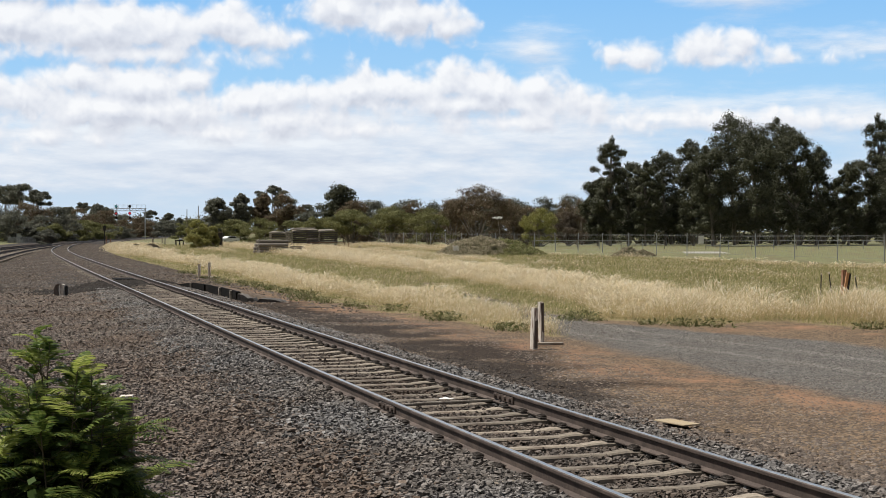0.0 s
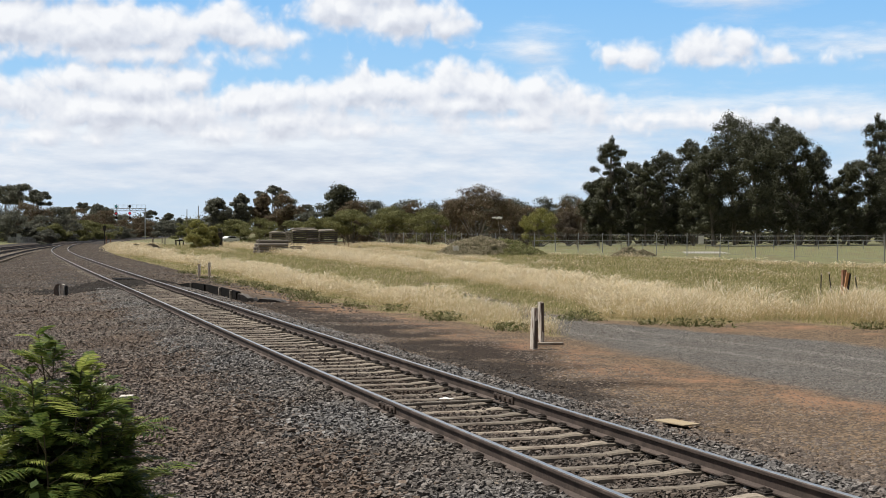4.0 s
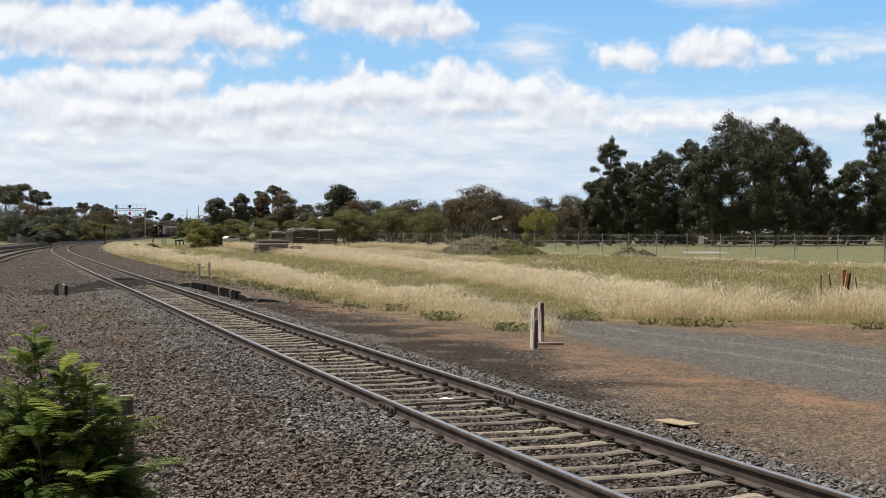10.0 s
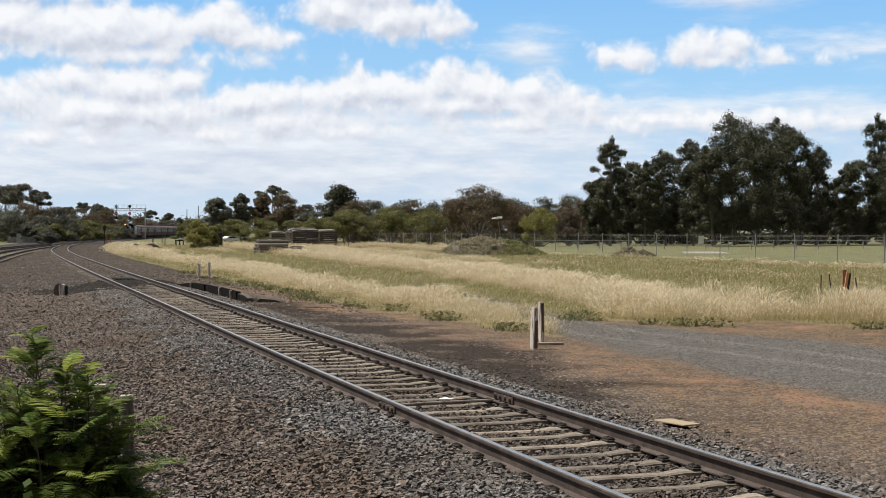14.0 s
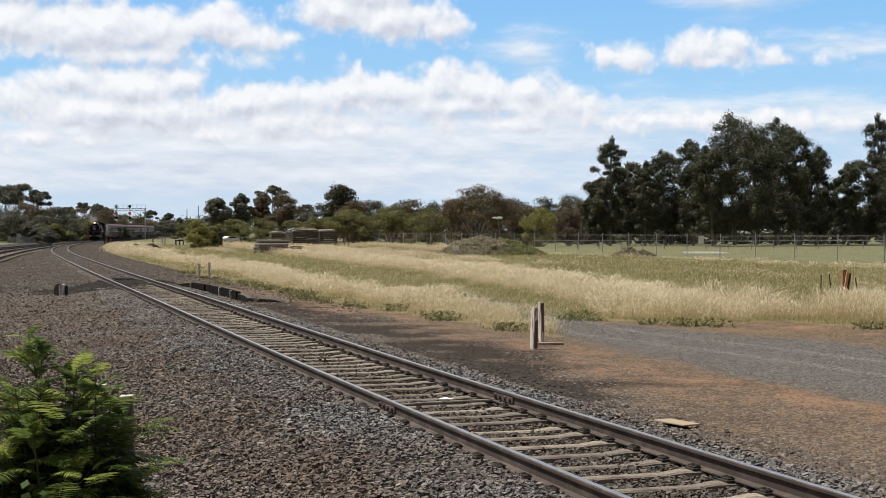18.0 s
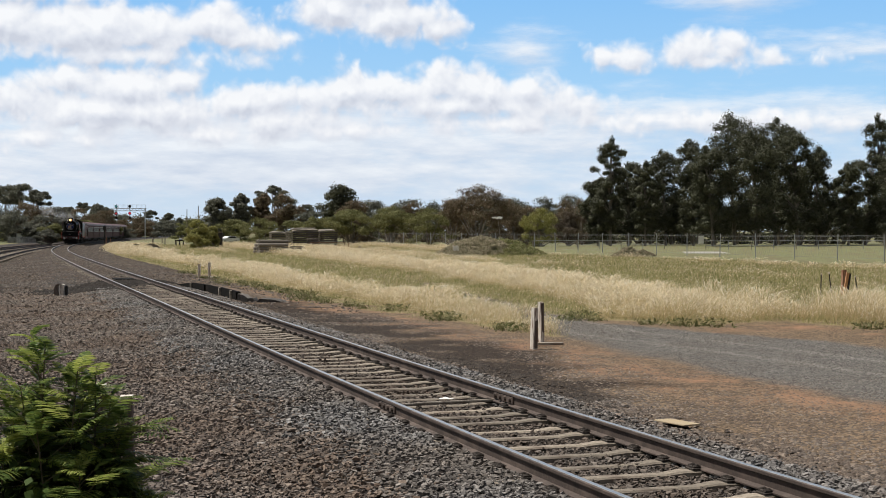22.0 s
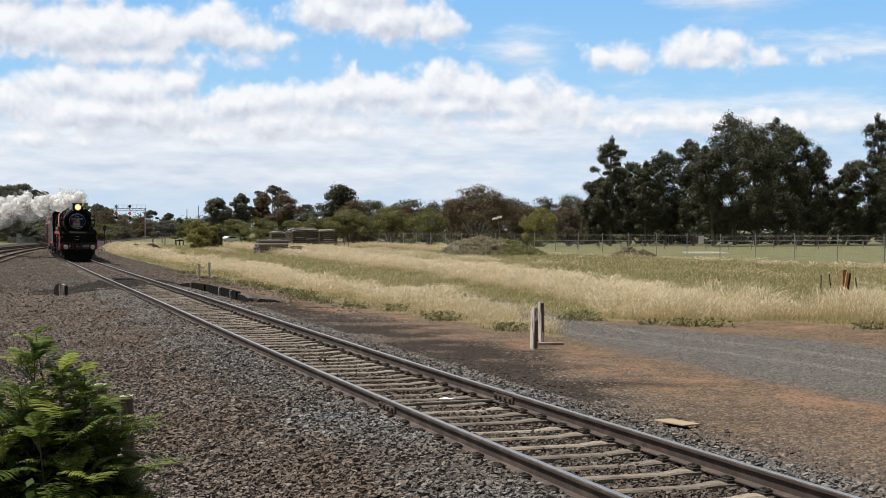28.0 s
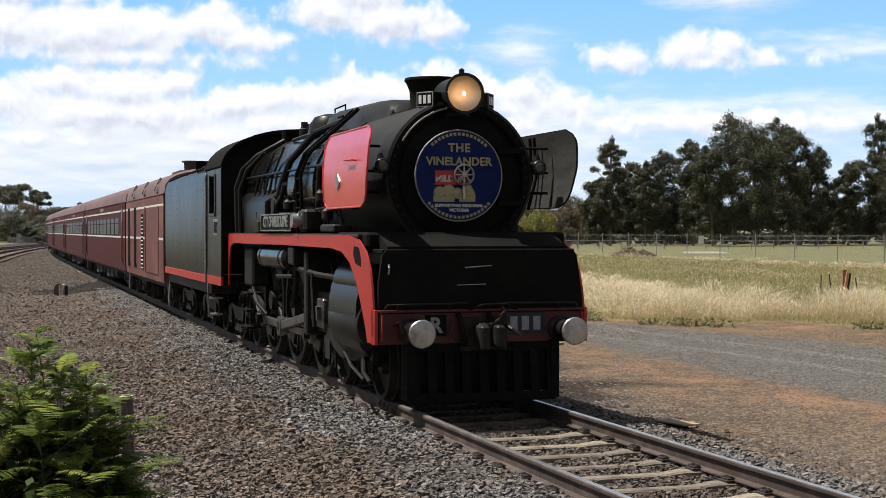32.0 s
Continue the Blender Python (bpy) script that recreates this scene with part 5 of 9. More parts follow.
M_STEEL = surface("bright_steel", (0.42, 0.42, 0.42), (0.58, 0.57, 0.56), 0.3, 0.95, 20, 4, 0.05, 0.002, (0.25, 0.24, 0.22), rough2=0.5)
M_ROD = surface("oily_steel_rod", (0.16, 0.155, 0.15), (0.26, 0.25, 0.24), 0.24, 0.9, 20, 4, 0.05, 0.002, (0.08, 0.07, 0.06), rough2=0.55)
M_DUST = surface("dusty_black_sheet", (0.012, 0.0117, 0.0113), (0.023, 0.0223, 0.0216), 0.42, 0, 10, 1.5, 0.08, 0.004, (0.03, 0.029, 0.028), rough2=0.6)
M_DUST.node_tree.nodes["Principled BSDF"].inputs["Specular IOR Level"].default_value = 0.3
M_RED = surface("red_edge_paint", (0.38, 0.020, 0.016), (0.45, 0.03, 0.023), 0.4, 0, 10, 1.5, 0.05, 0.002, (0.36, 0.03, 0.024))
M_DEFL = surface("bright_red_enamel", (0.66, 0.055, 0.07), (0.72, 0.075, 0.085), 0.28, 0, 6, 1.2, 0.04, 0.002, (0.60, 0.06, 0.07), coat=0.4)
# red of the front beam, darkened in colour because the front faces off the sun
M_BEAMRED = surface("shade_darkened_red", (0.055, 0.008, 0.009), (0.085, 0.012, 0.012), 0.5, 0, 12, 2, 0.08, 0.003, (0.05, 0.012, 0.012))
M_BLUE = surface("deep_blue_enamel", (0.004, 0.013, 0.085), (0.006, 0.018, 0.11), 0.5, 0, 8, 1.5, 0.02, 0.001, (0.012, 0.025, 0.13))
M_BLUE.node_tree.nodes["Principled BSDF"].inputs["Specular IOR Level"].default_value = 0.12
# blue and white of the engine's front, with its shade put into the colours
M_BLUE_SHADED = surface("shade_darkened_blue", (0.005, 0.008, 0.03), (0.008, 0.012, 0.04), 0.5, 0, 8, 1.5, 0.02, 0.001)
M_WHITE_SHADED = surface("shade_darkened_white", (0.20, 0.21, 0.23), (0.30, 0.31, 0.33), 0.6, 0, 30, 5, 0.02, 0.001)
M_GOLD = surface("pale_gold_letters", (0.30, 0.27, 0.15), (0.38, 0.34, 0.19), 0.5, 0, 30, 5, 0.02, 0.001)
M_SIGNWHITE = surface("sign_white", (0.66, 0.66, 0.65), (0.74, 0.74, 0.73), 0.5, 0, 30, 5, 0.02, 0.001)
M_SIGNRED = surface("sign_red", (0.36, 0.03, 0.035), (0.42, 0.04, 0.04), 0.5, 0, 20, 4, 0.02, 0.001)
M_COAL = grains("lump_coal", [(0.006, 0.006, 0.006), (0.02, 0.02, 0.02), (0.035, 0.034, 0.033)], 0.35)
M_MAROON = surface("maroon_car_paint", (0.070, 0.018, 0.020), (0.088, 0.025, 0.026), 0.55, 0, 12, 0.7, 0.04, 0.003, (0.09, 0.03, 0.03), rough2=0.7)
M_MAROON.node_tree.nodes["Principled BSDF"].inputs["Specular IOR Level"].default_value = 0.12
M_VANRED = surface("faded_maroon_paint", (0.12, 0.036, 0.035), (0.145, 0.047, 0.043), 0.5, 0, 12, 0.8, 0.05, 0.003, (0.24, 0.095, 0.06), rough2=0.62)
# roof maroon made paler and greyer: the sky's sheen is put into the colour
M_ROOF = surface("sky_paled_maroon_roof", (0.115, 0.062, 0.058), (0.16, 0.092, 0.085), 0.5, 0, 6, 0.7, 0.06, 0.004, (0.22, 0.135, 0.115), rough2=0.6)
M_LINE = surface("cream_line", (0.62, 0.60, 0.55), (0.70, 0.68, 0.63), 0.5, 0, 20, 2, 0.02, 0.001)
M_UNDER = surface("dusty_underframe", (0.022, 0.019, 0.017), (0.05, 0.043, 0.038), 0.7, 0.1, 14, 2, 0.15, 0.004, (0.08, 0.066, 0.054), rough2=0.85)


def glass_material(name, tint, rough=0.08):
    m, n, l, b, out = shader(name)
    b.inputs["Base Color"].default_value = (*tint, 1)
    b.inputs["Roughness"].default_value = rough
    b.inputs["Specular IOR Level"].default_value = 0.6
    return m


M_PANE = glass_material("dark_window_glass", (0.012, 0.012, 0.013), 0.28)
M_PANE.node_tree.nodes["Principled BSDF"].inputs["Specular IOR Level"].default_value = 0.12
M_CLAD = surface("polished_black_cladding", (0.005, 0.005, 0.005), (0.009, 0.0087, 0.0083), 0.09, 0, 14, 1.2, 0.06, 0.004, (0.012, 0.0115, 0.011), rough2=0.3)
M_CLAD.node_tree.nodes["Principled BSDF"].inputs["Specular IOR Level"].default_value = 0.30
M_TENDERBLACK = surface("satin_black_sheet", (0.006, 0.006, 0.0058), (0.012, 0.0115, 0.011), 0.24, 0, 3.0, 1.0, 0.12, 0.012, (0.020, 0.0195, 0.018), rough2=0.40)
M_TENDERBLACK.node_tree.nodes["Principled BSDF"].inputs["Specular IOR Level"].default_value = 0.30
M_LAMPGLASS = glass_material("lamp_glass", (0.06, 0.058, 0.055), 0.12)


def glow_material(name, colour, strength):
    m, n, l, b, out = shader(name)
    b.inputs["Base Color"].default_value = (*colour, 1)
    b.inputs["Emission Color"].default_value = (*colour, 1)
    b.inputs["Emission Strength"].default_value = strength
    return m


M_BULB = glow_material("lit_filament", (1.0, 0.60, 0.30), 6.5)
M_LENS = glow_material("lit_lamp_bowl", (0.62, 0.44, 0.26), 0.32)
M_LENS.node_tree.nodes["Principled BSDF"].inputs["Roughness"].default_value = 0.15
VEHICLES = []
WHEELS = []          # wheelsets that roll: part, axle place, radius


# ---- shared running gear ----
def disc_wheelset(r):
    sh = Shape()
    for y in (-1, 1):
        sh.lathe([(y * 0.74, r * 0.3), (y * 0.745, r * 0.82), (y * 0.735, r * 0.86), (y * 0.735, r + 0.028), (y * 0.77, r + 0.028), (y * 0.785, r), (y * 0.875, r - 0.008), (y * 0.875, r * 0.86),
                  (y * 0.80, r * 0.8), (y * 0.80, r * 0.34), (y * 0.88, r * 0.3), (y * 0.88, 0.001)], (0, 0, 0), "y", 28, False)
    sh.lathe([(-1.0, 0.065), (1.0, 0.065)], (0, 0, 0), "y", 12)
    return sh


def spoked_wheelset(r, crank=0.31):
    sh = Shape()
    for y in (-1, 1):
        sh.lathe([(y * 0.735, r - 0.11), (y * 0.735, r + 0.028), (y * 0.77, r + 0.028), (y * 0.785, r), (y * 0.875, r - 0.01), (y * 0.875, r - 0.11), (y * 0.735, r - 0.11)], (0, 0, 0), "y", 44, False)
        sh.lathe([(y * 0.73, 0.001), (y * 0.73, 0.17), (y * 0.93, 0.16), (y * 0.93, 0.001)], (0, 0, 0), "y", 20, False)
        ph = 0.0 if y > 0 else math.pi / 2          # crank on the right leads by a quarter turn
        px, pz = crank * math.sin(ph), crank * math.cos(ph)
        sh.lathe([(y * 0.86, 0.075), (y * 1.16, 0.075), (y * 1.16, 0.001)], (px, 0, pz), "y", 14, False)
        out, inn = [], []
        for j in range(11):
            a = math.pi + ph - 0.75 + 1.5 * j / 10
            out.append(((r - 0.10) * math.sin(a), (r - 0.10) * math.cos(a)))
            inn.append(((r - 0.36) * math.sin(a), (r - 0.36) * math.cos(a)))
        sh.band(inn, out, y * 0.79, y * 0.865)
    sh.lathe([(-0.75, 0.1), (0.75, 0.1)], (0, 0, 0), "y", 12)
    return sh


ME_WHEEL_CAR = mesh_of("wheelset", disc_wheelset(0.45), M_UNDER, 35)
ME_WHEEL_LOCO = mesh_of("bogie_wheelset", disc_wheelset(0.46), M_GREASE, 35)
ME_SPOKE = mesh_of("spoke", Shape().tube([(0, 0, 0.14), (0, 0, 0.795)], [0.042, 0.032], 6, False), M_GREASE, 35)
ME_DRIVER = mesh_of("driving_wheelset", spoked_wheelset(0.885), M_GREASE, 35)


def bogie(parent, x, half, r, mesh, material, springs=True):
    """A bogie frame with its two wheelsets, boxes and springs, under a vehicle."""
    sh = Shape()
    for y in (-1.02, 1.02):
        sh.band([(x - half - 0.35, 0.50), (x - half, 0.56), (x - 0.35, 0.42), (x + 0.35, 0.42), (x + half, 0.56), (x + half + 0.35, 0.50)],
                [(x - half - 0.35, 0.62), (x - half, 0.70), (x - 0.35, 0.66), (x + 0.35, 0.66), (x + half, 0.70), (x + half + 0.35, 0.62)], y - 0.04, y + 0.04)
        for k in (-half, half):
            sh.box(x + k - 0.13, x + k + 0.13, y - 0.07, y + 0.13 * (1 if y > 0 else -1) + (0.07 if y < 0 else 0.0), 0.34, 0.60, 0.02)
            sh.tube([(x + k - 0.19, y, 0.24), (x + k - 0.19, y, 0.6)], 0.025, 6)
            sh.tube([(x + k + 0.19, y, 0.24), (x + k + 0.19, y, 0.6)], 0.025, 6)
        if springs:
            for k in range(4):
                sh.box(x - 0.42 + 0.06 * k, x + 0.42 - 0.06 * k, y - 0.05, y + 0.05, 0.22 + 0.035 * k, 0.25 + 0.035 * k, 0.004)
    sh.box(x - 0.18, x + 0.18, -1.0, 1.0, 0.46, 0.72, 0.02)
    b = part("bogie", sh, material, parent)
    for k in (-half, half):
        w = new("wheelset", mesh)
        w.parent = b
        w.matrix_basis = pose(x + k, 0, r)
    return b


# ---- the engine ----
LOCO = thing("steam_locomotive", "black steam locomotive with red edging and a round blue headboard", "steam locomotive")
VEHICLES.append((LOCO, 0.0, 13.2))
BZ, BR = 2.68, 0.93
part("main_frame", Shape().box(-12.6, -0.8, -0.62, -0.54, 0.52, 1.35, 0.01).box(-12.6, -0.8, 0.54, 0.62, 0.52, 1.35, 0.01).box(-12.5, -1.0, -0.54, 0.54, 0.75, 0.95, 0.02)
     .box(-3.2, -1.2, -0.75, 0.75, 0.95, 1.95, 0.05).box(-10.8, -3.2, -0.5, 0.5, 1.3, 1.9, 0.05), M_GREASE, LOCO)
# front end
beam = part("buffer_beam", Shape().box(-0.62, -0.50, -1.22, 1.22, 0.76, 1.12, 0.012).box(-0.66, -0.46, -1.23, 1.23, 1.12, 1.15, 0.006), M_BEAMRED, LOCO, "red front beam, darkened in colour for shade")
for y in (-0.86, 0.93):
    bf = part("buffer", Shape().lathe([(-0.5, 0.14), (-0.46, 0.15), (-0.42, 0.115), (-0.24, 0.10), (-0.24, 0.065), (-0.06, 0.06)], (0, y, 0.91), "x", 20), M_LOCO, beam)
    part("buffer_head", Shape().lathe([(-0.065, 0.05), (-0.05, 0.15), (-0.025, 0.158), (-0.01, 0.145), (0.0, 0.05), (0.002, 0.001)], (0, y, 0.91), "x", 28), M_STEEL, beam, "worn grey buffer head")
cp = Shape().box(-0.5, -0.32, -0.12, 0.12, 0.74, 1.0, 0.03).box(-0.34, -0.12, -0.15, -0.04, 0.70, 0.98, 0.04).box(-0.34, -0.16, 0.05, 0.16, 0.72, 0.98, 0.04).box(-0.5, -0.46, -0.28, 0.28, 0.68, 1.06, 0.02)
part("coupler", cp, M_GREASE, beam)
hose = Shape()
for y in (-0.30, 0.06):
    hose.tube([(-0.48, y, 1.1), (-0.40, y, 1.02), (-0.36, y + 0.03, 0.86), (-0.40, y + 0.06, 0.74)], 0.028, 8)
hose.tube([(-0.48, -0.2, 1.14), (-0.36, -0.05, 1.20), (-0.36, 0.25, 1.20), (-0.48, 0.4, 1.14)], 0.014, 6)
part("brake_hose", hose, M_SOOT, beam)
fit = Shape().tube([(-0.47, -1.16, 1.17), (-0.44, -1.14, 1.21), (-0.44, -0.2, 1.22)], 0.012, 6).tube([(-0.44, 0.2, 1.22), (-0.44, 1.1, 1.21), (-0.47, 1.14, 1.17)], 0.012, 6)
fit.tube([(-0.44, 0.18, 1.22), (-0.38, 0.22, 1.12), (-0.30, 0.10, 1.02), (-0.34, 0.0, 0.9)], 0.02, 6)
for y in (-1.02, -0.42, 0.3, 0.9):
    fit.tube([(-0.47, y, 1.13), (-0.44, y, 1.22)], 0.010, 5)
fit.tube([(-0.46, -0.38, 1.02), (-0.40, -0.42, 0.92), (-0.38, -0.36, 0.80)], 0.022, 6).tube([(-0.36, 0.22, 0.98), (-0.24, 0.26, 0.93), (-0.2, 0.34, 0.86)], 0.025, 6)
fit.tube([(-0.48, -1.05, 0.98), (-0.36, -1.02, 1.02), (-0.34, -0.98, 0.9)], 0.02, 6)
part("beam_fittings", fit, M_GREASE, beam, "thin rails, hooks and pipes on the beam")
pl = part("class_plate", Shape().box(-0.499, -0.490, -0.69, -0.44, 0.85, 1.09, 0.004), M_SOOT, beam, "black plate with a white letter")
let = lettering("R", 0.24, 0.003)
let.materials.append(M_WHITE_SHADED)
lo = new("letter", let)
lo.parent, lo.matrix_basis = pl, Matrix.Translation((-0.484, -0.565, 0.965)) @ Euler((radians(90), 0, radians(90))).to_matrix().to_4x4()
npl = part("painted_plate", Shape().box(-0.499, -0.490, 0.26, 0.75, 0.86, 1.10, 0.004), M_BLUE_SHADED, beam, "blue painted plate, darkened in colour for shade")
bars = Shape()
for k in range(3):
    bars.box(-0.489, -0.483, 0.32 + 0.14 * k, 0.41 + 0.14 * k, 0.90, 1.06, 0.004)
part("painted_bar", bars, M_WHITE_SHADED, npl)
pil = Shape().box(-0.60, -0.50, -0.86, 0.86, 0.66, 0.76, 0.01)
pil.box(-0.57, -0.55, -0.84, 0.84, 0.2, 0.7, 0.004)
pilot = part("pilot", pil, M_SOOT, LOCO, "black slatted pilot above the rails")
part("pilot_bar", Shape().box(-0.50, -0.42, -0.86, 0.86, 0.10, 0.20, 0.012), M_SOOT, pilot)
for k in range(9):
    y = -0.82 + 0.205 * k
    part("pilot_slat", Shape().prism([(-0.56, 0.70), (-0.50, 0.70), (-0.43, 0.14), (-0.49, 0.14)], y - 0.05, y + 0.05), M_SOOT, pilot)
for y in (-0.86, 0.86):
    part("guard_step", Shape().box(-0.72, -0.44, y - 0.05, y + 0.05, 0.12, 0.78, 0.01), M_SOOT, LOCO)
apron_l = [(-1.22, 1.15), (-1.21, 1.45), (-1.17, 1.76), (-1.12, 1.82)]
ap = Shape().prism(apron_l + [(-y, z) for y, z in apron_l[::-1]], -0.62, -0.56, "x")
ap.box(-1.6, -0.6, -1.16, 1.16, 1.78, 1.83, 0.01)
apron = part("front_apron", ap, M_SOOT, LOCO, "black sheet apron over the front beam")
for pts, r in (([(-0.55, -1.1, 1.55), (-0.52, -1.1, 1.62), (-0.55, -1.1, 1.66)], 0.012), ([(-0.555, -0.2, 1.62), (-0.545, 0.12, 1.64)], 0.008), ([(-0.555, -0.3, 1.42), (-0.545, 0.05, 1.43)], 0.006)):
    part("lifting_lug", Shape().tube(pts, r, 6), M_STEEL, apron)
part("front_platform", Shape().box(-2.6, -1.05, -1.22, 1.22, 1.83, 2.02, 0.03).prism([(-1.05, 1.83), (-1.05, 2.0), (-0.68, 1.86), (-0.68, 1.83)], -1.08, 1.08), M_SOOT, LOCO)
# smokebox and boiler
sb = Shape().lathe([(-4.2, BR), (-1.42, BR), (-1.38, BR - 0.01), (-1.362, BR - 0.045)], (0, 0, BZ), "x", 56, False)
smokebox = part("smokebox", sb, M_DUST, LOCO)
part("front_ring", Shape().lathe([(-1.362, BR - 0.046), (-1.358, 0.80), (-1.42, 0.78), (-1.42, 0.001)], (0, 0, BZ), "x", 56, False), M_SOOT, smokebox)
for k in range(44):
    a = 2 * math.pi * k / 44
    part("rivet", Shape().lathe([(-1.37, 0.016), (-1.352, 0.014), (-1.346, 0.001)], (0, 0.845 * math.cos(a), BZ + 0.845 * math.sin(a)), "x", 6, False), M_LOCO, smokebox)
door = part("smokebox_door", Shape().lathe([(-1.42, 0.74), (-1.39, 0.735), (-1.36, 0.66), (-1.32, 0.4), (-1.31, 0.001)], (0, 0, BZ), "x", 48, False)
            .box(-1.40, -1.28, 0.45, 0.78, BZ - 0.35, BZ - 0.28, 0.01).box(-1.40, -1.28, 0.45, 0.78, BZ + 0.28, BZ + 0.35, 0.01), M_SOOT, LOCO)
arc = Shape().tube([(-1.33, 0.83 * math.cos(radians(a)), BZ + 0.83 * math.sin(radians(a))) for a in range(102, 152, 4)], 0.012, 6)
part("front_handrail", arc, M_STEEL, smokebox)
saddle = Shape().lathe([(-3.6, 0.72), (-1.6, 0.72)], (0, 0, 2.0), "x", 20)
part("saddle", saddle.box(-3.7, -1.45, -0.7, 0.7, 1.6, 2.1, 0.03), M_SOOT, LOCO)
bl = Shape().lathe([(-4.2, BR - 0.02), (-7.4, BR + 0.0), (-7.4, BR + 0.02), (-10.0, BR + 0.06), (-10.0, BR + 0.04), (-11.1, BR + 0.05)], (0, 0, BZ), "x", 56, False)
boiler = part("boiler", bl, M_CLAD, LOCO, "glossy black boiler cladding")
for x in (-4.25, -5.4, -6.5, -7.5, -8.6, -9.6):
    r = BR + 0.008 + max(0, -x - 7.4) * 0.02
    part("boiler_band", Shape().lathe([(x - 0.035, r), (x + 0.035, r + 0.004), (x + 0.035, r - 0.03), (x - 0.035, r - 0.03), (x - 0.035, r)], (0, 0, BZ), "x", 56, False), M_CLAD, boiler)
fb = Shape()
for y in (-1, 1):
    fb.prism([(y * 0.98, 1.7), (y * 1.12, 1.95), (y * 1.12, 2.5), (y * 0.98, 2.7), (y * 0.6, 2.6), (y * 0.6, 1.7)], -11.05, -8.2, "x")
part("firebox", fb, M_LOCO, LOCO)
# top fittings
part("chimney", Shape().lathe([(3.38, 0.46), (3.50, 0.32), (3.62, 0.285), (3.80, 0.295), (3.89, 0.33), (3.93, 0.36), (3.96, 0.355), (3.96, 0.28), (3.7, 0.25), (3.7, 0.001)], (-2.5, 0, 0), "z", 36, False)
     .prism([(-0.42, 3.4), (-0.30, 3.58), (0.30, 3.58), (0.42, 3.4)], -3.5, -2.5, "x"), M_SOOT, LOCO, "squat black chimney with a flared lip")
rows = []
for x, hw, top in ((-3.35, 0.26, 3.62), (-3.45, 0.29, 3.72), (-3.65, 0.32, 3.79), (-4.3, 0.34, 3.82), (-6.6, 0.38, 3.86), (-6.9, 0.38, 3.84), (-7.05, 0.36, 3.72)):
    rows.append([(x, -hw - 0.32, 3.30), (x, -hw - 0.12, 3.42), (x, -hw - 0.03, 3.62), (x, -hw + 0.03, top - 0.06), (x, -hw + 0.12, top), (x, hw - 0.12, top), (x, hw - 0.03, top - 0.06), (x, hw + 0.03, 3.62), (x, hw + 0.12, 3.42), (x, hw + 0.32, 3.30)])
cs = Shape().grid(rows)
cs.add(rows[0], [tuple(range(10))])
cs.add(rows[-1], [tuple(range(10))])
casing = part("dome_casing", cs, M_LOCO, LOCO, "long flat-topped casing behind the chimney", smooth=70)
part("casing_handrail", Shape().tube([(-6.8, -0.28, 3.84), (-6.8, -0.28, 3.91), (-6.1, -0.28, 3.92), (-6.1, -0.28, 3.84)], 0.012, 6), M_SOOT, casing)
part("steam_dome", Shape().lathe([(3.5, 0.40), (3.78, 0.36), (3.90, 0.27), (3.95, 0.10), (3.95, 0.001)], (-8.3, 0, 0), "z", 28, False), M_LOCO, LOCO)
for x, y in ((-9.5, -0.2), (-9.5, 0.2), (-9.9, 0)):
    part("safety_valve", Shape().lathe([(3.55, 0.09), (3.78, 0.09), (3.80, 0.06), (3.90, 0.06), (3.91, 0.001)], (x, y, 0), "z", 12, False), M_GREASE, LOCO)
part("whistle", Shape().tube([(-10.6, -0.35, 3.4), (-10.6, -0.35, 3.68)], 0.02, 8).lathe([(3.68, 0.035), (3.80, 0.035), (3.81, 0.001)], (-10.6, -0.35, 0), "z", 10), M_GREASE, LOCO)
# headlight
hl = part("headlight", Shape().lathe([(-1.900, 0.001), (-1.900, 0.15), (-1.770, 0.215), (-1.270, 0.225), (-1.190, 0.245), (-1.170, 0.242), (-1.170, 0.212), (-1.250, 0.205)], (0, 0, 3.66), "x", 36, False)
          .box(-1.800, -1.400, -0.16, 0.16, 3.38, 3.5, 0.02).lathe([(3.90, 0.03), (3.95, 0.035), (3.97, 0.001)], (-1.300, 0, 0), "z", 10, False), M_LOCO, LOCO, "large round lit headlight")
M_BOWL = surface("silvered_bowl", (0.66, 0.54, 0.40), (0.76, 0.64, 0.48), 0.32, 1.0, 6, 3, 0.0)
part("reflector_bowl", Shape().lathe([(-1.31 + r * r / 0.4, r) for r in (0.215, 0.19, 0.16, 0.13, 0.1, 0.07, 0.04, 0.015, 0.001)], (0, 0, 3.66), "x", 36, False), M_BOWL, hl, "silvered reflector of the lit headlight")
part("bulb", Shape().lathe([(-1.232, 0.001), (-1.226, 0.018), (-1.21, 0.024), (-1.194, 0.018), (-1.188, 0.001)], (0, 0, 3.66), "x", 14, False), M_BULB, hl, "glowing filament")
for sgn in (-1, 1):
    mb = Matrix.Translation((-1.50, sgn * 0.33, 3.60)) @ Matrix.Rotation(radians(sgn * 56), 4, "Z")
    nb = part("number_box", Shape().box(-0.10, 0.10, -0.13, 0.13, -0.095, 0.095, 0.012), M_LOCO, LOCO, "small black board with pale bars beside the headlight", m=mb)
    part("board_face", Shape().box(0.099, 0.106, -0.115, 0.115, -0.078, 0.078, 0.003), M_SOOT, nb)
    part("board_edge", Shape().box(0.098, 0.104, -0.126, 0.126, -0.09, 0.09, 0.004), M_WHITE_SHADED, nb)
    br = Shape()
    for k in range(3):
        br.box(0.106, 0.111, -0.09 + 0.07 * k, -0.045 + 0.07 * k, -0.05, 0.05, 0.002)
    part("pale_bar", br, M_SIGNWHITE, nb)
